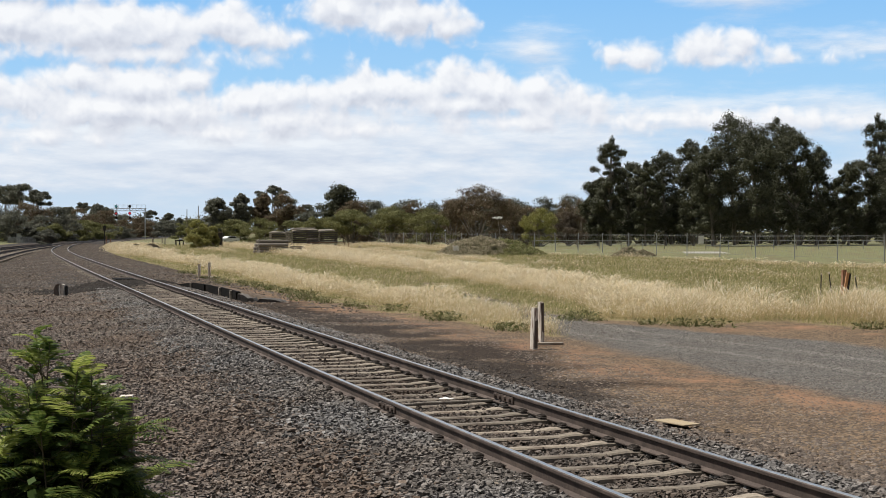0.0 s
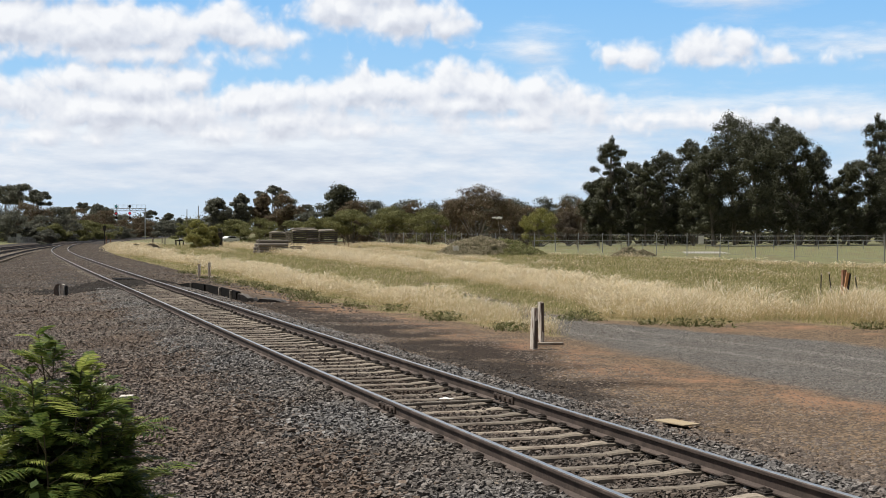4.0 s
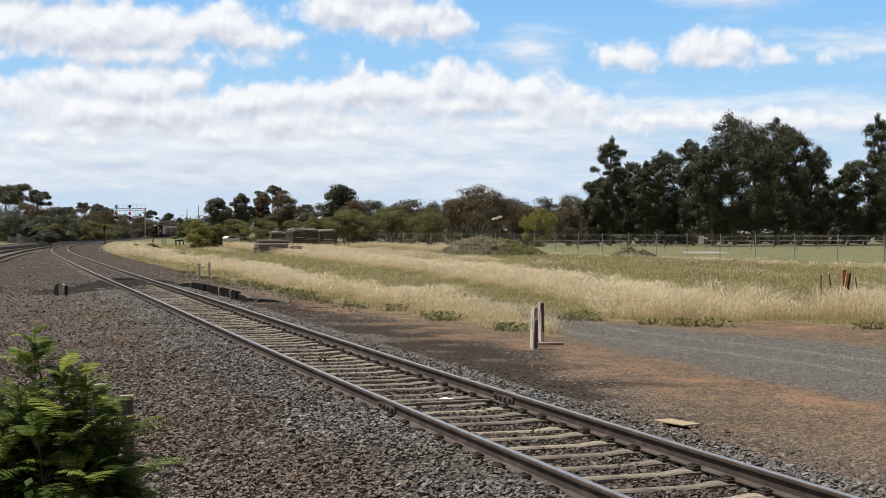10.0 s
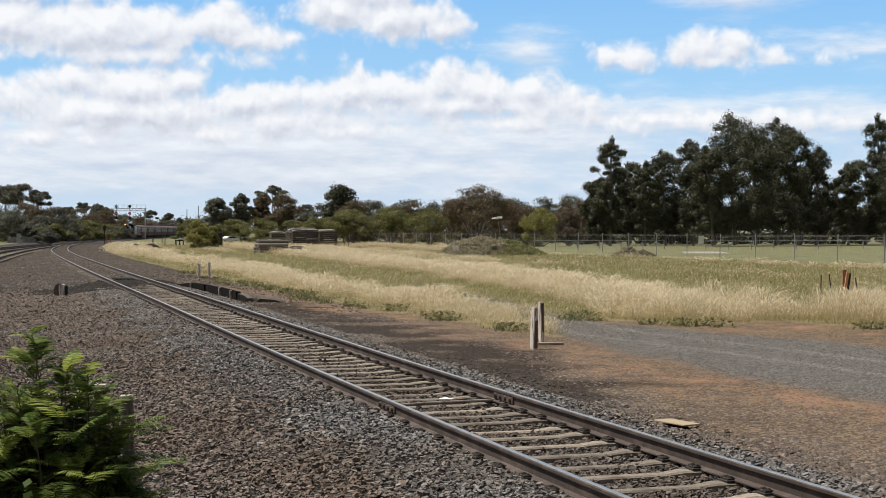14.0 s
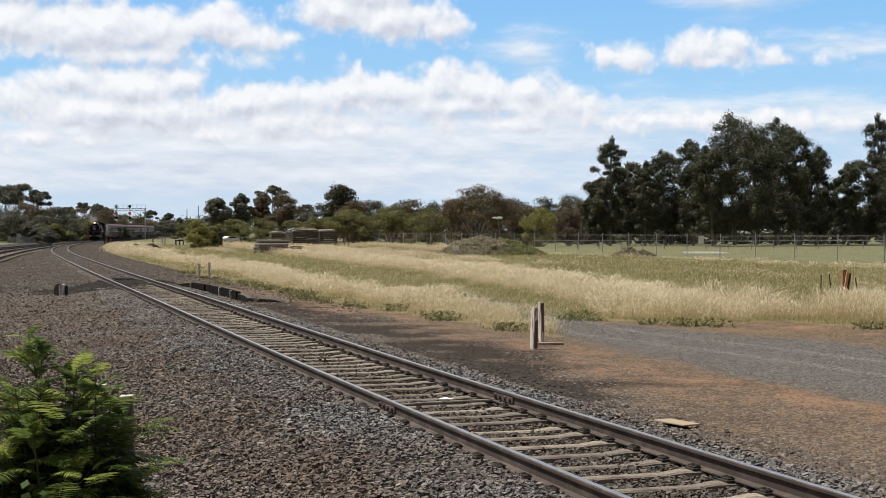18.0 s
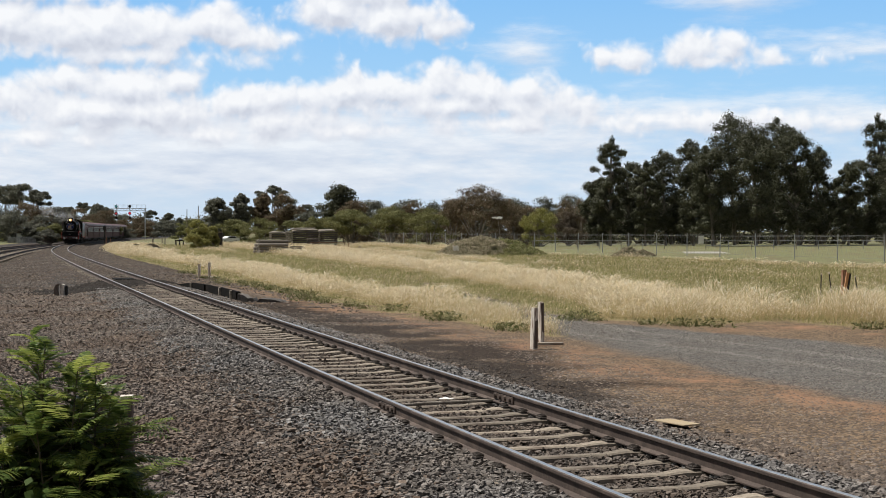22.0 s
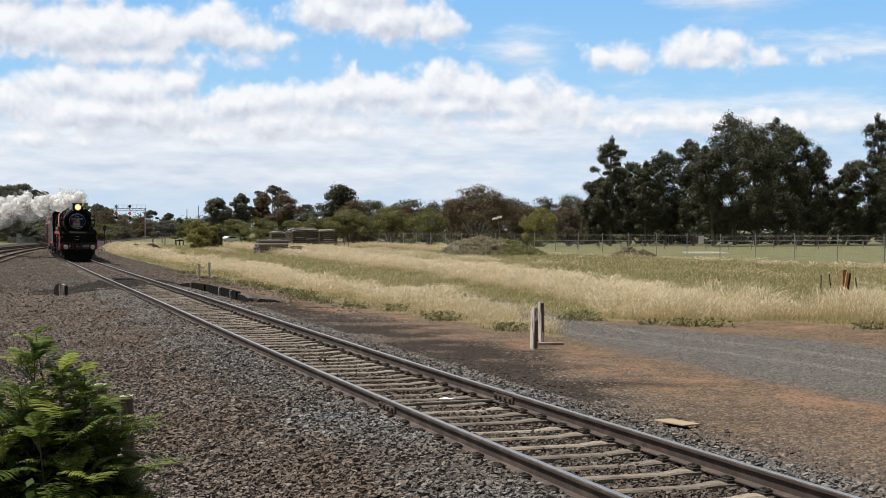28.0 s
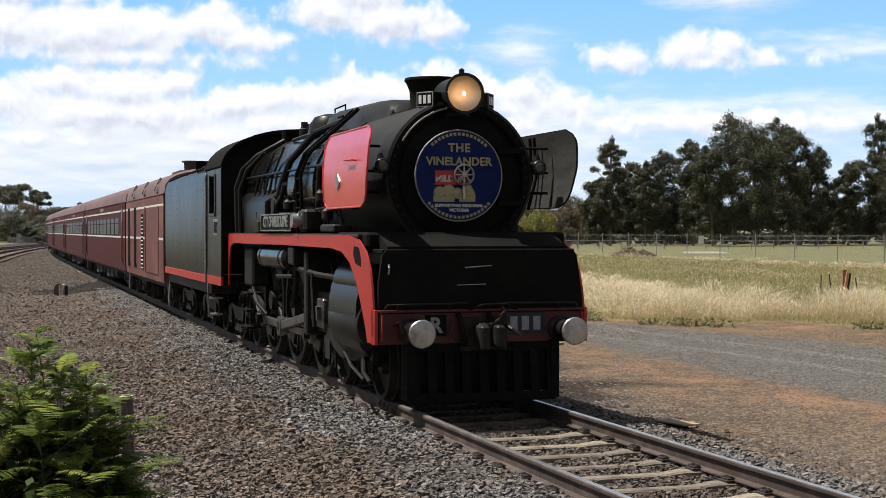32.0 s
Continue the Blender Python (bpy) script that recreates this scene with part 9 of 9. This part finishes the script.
def frond(rng, o, d, length):
    """One feathery leaf: an arched midrib with narrow leaflets on both sides."""
    v, f = [], []
    d = d.normalized()
    side = d.cross(Vector((0, 0, 1)))
    side = side.normalized() if side.length > 1e-3 else Vector((1, 0, 0))
    up = side.cross(d).normalized()
    n_ = 15
    droop = rng.uniform(0.3, 0.8)
    curl = rng.uniform(-0.25, 0.25)
    pts = [o + d * length * t + up * length * (0.22 * t - droop * t * t) + side * curl * length * t * t for t in np.linspace(0, 1, n_ + 1)]
    for i in range(n_):
        a, b = pts[i], pts[i + 1]
        k = len(v)
        r = 0.0025
        v += [a + side * r, a - side * r, b - side * r, b + side * r]
        f.append((k, k + 1, k + 2, k + 3))
        t = (i + 0.7) / n_
        ln = length * 0.36 * math.sin(math.pi * (0.12 + 0.83 * t)) + 0.01
        ax = (b - a).normalized()
        for sg in (-1, 1):
            tip = a + side * sg * ln + ax * ln * 0.45 - up * ln * rng.uniform(0.05, 0.35)
            mid = (a + tip) * 0.5 + up * ln * 0.06
            wd = ax * (0.0062 + 0.003 * rng.rand())
            k = len(v)
            v += [a - wd * 0.3, a + wd * 0.5, mid + wd, tip, mid - wd]
            f += [(k, k + 1, k + 2), (k, k + 2, k + 4), (k + 4, k + 2, k + 3)]
    return v, f


BUSH = thing("feathery_bush", "bright green feathery-leaved bush growing round old posts", "bush", pose(-2.42, 9.0, GROUND - 0.08))
BRANCHES = []
rng = np.random.RandomState(41)
spots = [(0.05, 0.1, 1.5, 0.02), (0.4, 0.0, 1.25, 0.08), (0.58, 0.0, 1.15, 0.1), (-0.2, 0.2, 1.75, 0.0), (0.12, 0.1, 1.78, 0.0), (-0.6, 0.0, 1.55, 0), (-0.05, 0.0, 1.95, -0.02), (-0.42, 0.1, 1.6, -0.05), (0.28, 0.0, 1.62, 0.06), (0.52, 0.1, 1.34, 0.10), (0.60, 0.1, 1.06, 0.12), (-0.7, 0.2, 1.5, -0.08), (0.05, -0.3, 1.5, 0.0), (-0.25, -0.3, 1.35, -0.04), (0.34, -0.25, 1.2, 0.05),
         (0.12, 0.35, 1.6, 0.03), (-0.5, -0.2, 1.2, -0.06), (0.48, -0.1, 0.80, 0.10), (0.1, -0.45, 1.0, 0.02), (-0.3, 0.4, 1.55, -0.03), (-0.85, 0.0, 1.45, -0.10), (-0.15, -0.15, 1.68, 0.0), (0.30, -0.4, 0.85, 0.06), (-0.55, -0.45, 0.95, -0.08), (0.3, 0.2, 1.3, 0.05), (-1.1, 0.1, 1.4, -0.1),
         (0.60, 0.2, 0.95, 0.08), (0.0, 0.2, 1.25, 0.0), (-0.4, -0.1, 0.9, 0.0), (0.25, -0.1, 0.9, 0.0), (0.30, 0.05, 1.76, 0.04), (0.44, 0.0, 1.64, 0.06), (0.58, 0.0, 1.36, 0.06), (0.20, -0.1, 1.84, 0.02), (0.54, 0.1, 1.5, 0.06), (0.56, 0.05, 1.12, 0.08), (-0.12, 0.1, 2.02, 0.0), (0.36, -0.2, 0.6, 0.04), (-0.1, -0.3, 0.7, 0.0)]
for tx, ty, h, lean in spots:
    base = Vector((tx * 0.45, ty * 0.45, 0))
    tip = Vector((tx * 0.72 + lean * 0.5 - 0.03, ty, h * 0.95))
    v, f, yv, yf_ = [], [], [], []
    stem = Shape()
    bend = Vector((rng.uniform(-0.08, 0.08), rng.uniform(-0.08, 0.08), 0))
    axis = [base + (tip - base) * t + bend * math.sin(math.pi * t) for t in np.linspace(0, 1, 8)]
    stem.tube(axis, list(np.linspace(0.014, 0.003, 8)), 6)
    n_f = int(16 + 12 * h)
    for i in range(n_f):
        t = 0.12 + 0.88 * (i + 0.5) / n_f
        j = min(int(t * 7), 6)
        o = axis[j].lerp(axis[j + 1], t * 7 - j)
        az = i * 2.4 + rng.rand()
        rise = 0.38 + 1.3 * max(0, t - 0.75) * 4 * 0.6
        d = Vector((math.cos(az), math.sin(az), rise + rng.uniform(-0.2, 0.3)))
        ln = (0.16 + 0.18 * rng.rand()) * (1.2 - 0.35 * t) * (0.72 if t > 0.86 else 1.0)
        if rng.rand() < 0.5 and t < 0.9:
            sub = o + d.normalized() * ln * 0.8
            stem.tube([o, sub], [0.004, 0.002], 4, False)
            o = sub
        a, b = frond(rng, o, d, ln)
        vv_, ff_ = (yv, yf_) if rng.rand() < (0.42 if t > 0.8 else 0.06) else (v, f)
        k = len(vv_)
        vv_ += a
        ff_ += [tuple(q + k for q in face) for face in b]
    # broad leaves low down, dark in colour to stand for the bush's inner shade
    bl, bf = [], []
    for i in range(int(200 * h)):
        t = 0.05 + 0.72 * rng.rand() ** 1.2
        j = min(int(t * 7), 6)
        o = axis[j].lerp(axis[j + 1], t * 7 - j)
        az, r = rng.rand() * 6.28, 0.04 + 0.16 * rng.rand()
        c = o + Vector((math.cos(az) * r, math.sin(az) * r, rng.uniform(-0.08, 0.08)))
        d = Vector((math.cos(az), math.sin(az), rng.uniform(-0.7, 0.3))).normalized()
        sd = d.cross(Vector((rng.normal() * 0.4, rng.normal() * 0.4, 1))).normalized()
        ll = 0.06 + 0.07 * rng.rand()
        k = len(bl)
        bl += [c, c + d * ll * 0.45 + sd * ll * 0.30, c + d * ll, c + d * ll * 0.45 - sd * ll * 0.30]
        bf.append((k, k + 1, k + 2, k + 3))
    br = part("branch", stem, M_STEM, BUSH, m=Matrix.Translation(base))
    for vv in br.data.vertices:
        vv.co -= base
    me = bpy.data.meshes.new("fronds")
    me.from_pydata([p - base for p in v], [], f)
    me.materials.append(M_FERN)
    fo = new("fronds", me)
    fo.parent = br
    me = bpy.data.meshes.new("young_fronds")
    me.from_pydata([p - base for p in yv], [], yf_)
    me.materials.append(M_YOUNG)
    tagged(new("young_fronds", me), "fresh yellow-green fronds").parent = br
    me = bpy.data.meshes.new("leaves")
    me.from_pydata([p - base for p in bl], [], bf)
    me.materials.append(M_BROADLEAF)
    new("leaves", me).parent = br
    BRANCHES.append((br, base, rng.rand() * 6.28, 0.7 + 0.6 * rng.rand()))

# ---- steam and smoke from the chimney, in drifting puffs ----
def vapour(name, tone, share):
    """Thin flakes of vapour: mostly see-through, white where many overlap."""
    m, n, l, b, out = shader(name)
    d, t, c = n.new("ShaderNodeBsdfDiffuse"), n.new("ShaderNodeBsdfTranslucent"), n.new("ShaderNodeBsdfTransparent")
    a, q = n.new("ShaderNodeMixShader"), n.new("ShaderNodeMixShader")
    d.inputs["Color"].default_value = t.inputs["Color"].default_value = (*tone, 1)
    a.inputs["Fac"].default_value, q.inputs["Fac"].default_value = 0.5, share
    l.new(d.outputs["BSDF"], a.inputs[1])
    l.new(t.outputs["BSDF"], a.inputs[2])
    l.new(c.outputs["BSDF"], q.inputs[1])
    l.new(a.outputs["Shader"], q.inputs[2])
    l.new(q.outputs["Shader"], out.inputs["Surface"])
    return m


M_STEAM = vapour("white_steam", (0.99, 0.99, 0.99), 0.3)
M_SMOKE = vapour("thin_grey_smoke", (0.62, 0.63, 0.65), 0.10)


def puff_mesh(name, seed_, mat, count, size):
    """A loose cloud of thin six-sided flakes, dense in its billows and thin at the rim."""
    rng = np.random.RandomState(seed_)
    lob = np.array([(rng.uniform(-1.25, 1.25), rng.uniform(-0.25, 0.25), rng.uniform(-0.25, 0.25), rng.uniform(0.28, 0.5)) for k in range(11)])
    pick = rng.choice(11, count)
    d = rng.normal(size=(count, 3))
    d /= np.linalg.norm(d, axis=1)[:, None]
    c = lob[pick, :3] + rng.normal(size=(count, 3)) * (lob[pick, 3] * 0.40)[:, None]
    c[:, 1:] = np.clip(c[:, 1:], -0.78, 0.78)
    u, w = rng.normal(size=(count, 3)), rng.normal(size=(count, 3))
    u /= np.linalg.norm(u, axis=1)[:, None]
    w /= np.linalg.norm(w, axis=1)[:, None]
    h = size * (0.5 + rng.rand(count))[:, None]
    w -= u * np.sum(u * w, axis=1)[:, None]
    w /= np.linalg.norm(w, axis=1)[:, None] + 1e-9
    P = np.stack([c + (u * math.cos(g) + w * math.sin(g)) * h * (0.8 + 0.4 * rng.rand(count, 1)) for g in np.arange(6) * math.pi / 3], 1).reshape(-1, 3)
    ob = loose(name, P, np.arange(count * 6).reshape(-1, 6), mat, "", "", "")
    me = ob.data
    bpy.data.objects.remove(ob)
    return me


def billow_mesh(seed_, mats):
    """A puff of thick steam: knobbly rounded billows with loose flakes round them."""
    rng = np.random.RandomState(seed_)
    bm = bmesh.new()
    for k in range(9):
        r = rng.uniform(0.26, 0.46)
        c = Vector((rng.uniform(-0.95, 0.95), rng.uniform(-0.3, 0.3), rng.uniform(-0.28, 0.28)))
        for v in bmesh.ops.create_icosphere(bm, subdivisions=3, radius=r)["verts"]:
            q = v.co.normalized() * 3.1 + c * 9
            v.co = v.co * (1 + 0.34 * noise.noise(q) + 0.26 * noise.noise(q * 2.7) + 0.14 * noise.noise(q * 6)) + c
    for f in bm.faces:
        f.smooth = True
    for k in range(46):
        c = Vector((rng.uniform(-1.2, 1.2), rng.normal() * 0.32, rng.normal() * 0.32))
        u = Vector(rng.normal(size=3)).normalized()
        w = u.orthogonal().normalized()
        x = u.cross(w)
        h = rng.uniform(0.08, 0.2)
        f = bm.faces.new([bm.verts.new(c + (w * math.cos(g) + x * math.sin(g)) * h * rng.uniform(0.8, 1.2)) for g in np.arange(6) * math.pi / 3])
        f.material_index = 1
    me = bpy.data.meshes.new("steam_puff")
    bm.to_mesh(me)
    bm.free()
    for m in mats:
        me.materials.append(m)
    return me


M_BILLOW = vapour("thick_white_steam", (0.99, 0.99, 0.99), 0.46)
PUFF_MESHES = [billow_mesh(60 + k, (M_BILLOW, M_STEAM)) for k in range(3)] + [puff_mesh("smoke_puff", 70 + k, M_SMOKE, 14, 0.5) for k in range(2)]
M_HAZE = vapour("thin_blue_smoke", (0.85, 0.87, 0.90), 0.085)
PUFF_MESHES.append(puff_mesh("smoke_puff", 80, M_HAZE, 9, 0.6))
PUFF_MESHES.append(puff_mesh("smoke_puff", 81, M_HAZE, 9, 0.6))
PUFFS = []           # thing, time of release, drift in metres a second
for k, t in enumerate([5.2, 5.5, 5.8, 6.1]):
    PUFFS.append((k % 3, t, (1.2, 0.5, 0.05)))
for k, t in enumerate([15.6, 16.3, 17.0, 17.7, 18.4, 19.1, 19.8, 20.5, 21.2, 21.9, 22.5, 23.1]):
    PUFFS.append((3 + k % 2, t, (-2.6, 0.0, 0.5)))
for k in range(39):
    t = 24.05 + 0.1 * k
    PUFFS.append((k % 3, t, (-4.2 - 0.5 * math.sin(k * 2.1), 0.4 * math.cos(k), 0.05 + 0.40 * math.sin(k * 1.3))))
for k in range(16):
    t = 24.9 + 0.2 * k
    PUFFS.append((5 + k % 2, t, (-1.5 - 1.3 * abs(math.sin(k * 1.9)), 0.6 * math.cos(k * 1.1), 0.25 - 0.75 * abs(math.sin(k * 2.7)))))
PUFFS = [(tagged(new("steam_puff" if m < 3 else "smoke_puff", PUFF_MESHES[m]), "drifting puff of white steam" if m < 3 else "thin drifting puff of grey smoke", "steam" if m < 3 else "smoke", "puffs from the chimney"), t, v) for m, t, v in PUFFS]

# ---- sleepers and clips, piece by piece ----
for i in range(235):
    s = -12.2 + i * SLEEPER_STEP
    x, y, t = line(s)
    jit = random.uniform(-0.012, 0.012)
    sl = new("sleeper", ME_SLEEPER)
    sl.parent = TRACK
    sl.matrix_basis = pose(float(x), float(y), jit, 0, 0, math.degrees(t) + random.uniform(-0.6, 0.6))
    if i < 84:
        for la, turn in ((RAIL_HALF + 0.1, 0), (RAIL_HALF - 0.1, 180), (-RAIL_HALF + 0.1, 0), (-RAIL_HALF - 0.1, 180)):
            cl = new("rail_clip", ME_CLIP)
            cl.parent = sl
            cl.matrix_basis = pose(0, la, 0, 0, 0, turn)
far_sl = Shape()
for i in range(235, 900):
    s = -12.2 + i * SLEEPER_STEP
    x, y, t = line(s)
    far_sl.box(-0.08, 0.08, -1.28, 1.28, -0.36, -0.19, 0.01, pose(float(x), float(y), 0, 0, 0, math.degrees(t)))
tagged(part("sleeper_run", far_sl, M_OLDSLEEPER, TRACK), kind="stuff")


# ---- what moves ----
RUN_T = [0, 5, 9, 13, 17, 19, 21, 23, 25, 28, 29, 30, 31, 31.5, 32]
RUN_S = [696.9, 584.9, 495.26, 405.61, 315.57, 271.74, 229.57, 188.67, 147.26, 82.99, 60.80, 38.41, 16.35, 5.45, -5.276]


def run(t):
    """Where the engine's front is along the line at t seconds."""
    T, S = RUN_T, RUN_S
    i = min(max(int(np.searchsorted(T, t)) - 1, 0), len(T) - 2)
    g = []
    for k in (i, i + 1):
        a, b = max(k - 1, 0), min(k + 1, len(T) - 1)
        g.append((S[b] - S[a]) / (T[b] - T[a]))
    h = T[i + 1] - T[i]
    u = (t - T[i]) / h
    return (2 * u ** 3 - 3 * u ** 2 + 1) * S[i] + (u ** 3 - 2 * u ** 2 + u) * h * g[0] + (3 * u ** 2 - 2 * u ** 3) * S[i + 1] + (u ** 3 - u ** 2) * h * g[1]


def stand(s, length, a=0.22, b=0.8):
    """The pose of a vehicle whose front is s metres along the line; its bogies keep to the rails."""
    ax, ay, _ = line(s + a * length)
    bx, by, _ = line(s + b * length)
    d = Vector((ax - bx, ay - by, 0)).normalized()
    return pose(ax + d.x * a * length, ay + d.y * a * length, 0, 0, 0, math.degrees(math.atan2(d.y, d.x)))


def motions():
    times = [0.5 * i for i in range(65)]
    for v, front, length in VEHICLES:
        aside = Matrix.Translation((0, -0.06, 0)) if v == LOCO else Matrix()
        walk(v, [(t, stand(run(t) + front, length) @ aside) for t in times])
    # wheels roll and rods follow, thirty times a second
    start = run(0.0)
    rows = [(i / 30.0, (start - run(i / 30.0)) / 0.885) for i in range(961)]
    c, rod = 0.31, 2.75
    for w, x, r in WHEELS:
        walk(w, [(t, pose(x, 0, r) @ Matrix.Rotation(a, 4, "Y")) for t, a in rows])
    for sgn in (-1, 1):
        ph = 0.0 if sgn > 0 else math.pi / 2
        k = 0 if sgn < 0 else 1
        walk(RODS[k][0], [(t, pose(AXLES[1] + c * math.sin(a + ph), 0, 0.885 + c * math.cos(a + ph))) for t, a in rows])
        mains, heads = [], []
        for t, a in rows:
            px, pz = AXLES[1] + c * math.sin(a + ph), 0.885 + c * math.cos(a + ph)
            reach = math.sqrt(rod ** 2 - (0.92 - pz) ** 2)
            mains.append((t, pose(px, 0, pz, 0, -math.degrees(math.asin((0.92 - pz) / rod)), 0)))
            heads.append((t, pose(px + reach, 0, 0.92)))
        walk(MAINS[k][0], mains)
        walk(HEADS[k][0], heads)
    # the bush stirs in the wind
    for br, base, ph, amp in BRANCHES:
        rows = []
        for i in range(81):
            t = 0.4 * i
            gust = 0.6 + 0.4 * math.sin(0.37 * t + 0.5)
            rows.append((t, Matrix.Translation(base) @ pose(0, 0, 0, amp * 1.3 * math.sin(1.9 * t + ph) * gust, amp * gust * (1.0 + 2.0 * math.sin(1.45 * t + ph * 0.6)), 0)))
        walk(br, rows)
    # puffs ride in the boiler until they leave by the chimney, then drift with the wind
    for k, (ob, t0, v) in enumerate(PUFFS):
        rows = [(t, stand(run(t), 13.2) @ pose(-6.2, -0.06, 2.68)) for t in [0.5 * i for i in range(65)] if t < t0 - 0.05]
        rows.append((t0, stand(run(t0), 13.2) @ pose(-6.2, -0.06, 2.68)))
        m = stand(run(t0 + 0.1), 13.2) @ pose(-3.6, 0, 4.15, 0, -14, 0)
        turn = 17.0 * math.sin(k * 1.7)
        for dt in (0.1, 0.6, 1.2, 2.0, 3.0, 5.0, 9.0, 16.0, 27.0):
            if t0 + dt < 32.0:
                rows.append((t0 + dt, Matrix.Translation(Vector(v) * (dt - 0.1)) @ m @ pose(0, 0, 0, 0, turn * min(dt, 3) * 0.4, 28 * min(dt, 2) * math.sin(k))))
        dt = 32.0 - t0
        rows.append((32.0, Matrix.Translation(Vector(v) * (dt - 0.1)) @ m @ pose(0, 0, 0, 0, turn * min(dt, 3) * 0.4, 28 * min(dt, 2) * math.sin(k))))
        walk(ob, rows)
    walk(BAG, [(0.4 * i, pose(bx_, by_, top_height(386, 150) + GROUND - 0.1, 12 * math.sin(1.1 * i), 14 * math.sin(0.7 * i + 1), 10 * math.sin(0.9 * i))) for i in range(81)])
    walk(SKY, [(0.0, pose(0, 0, 0)), (32.0, pose(0, 0, -6.0, 0, 0, 0.56))])


motions()
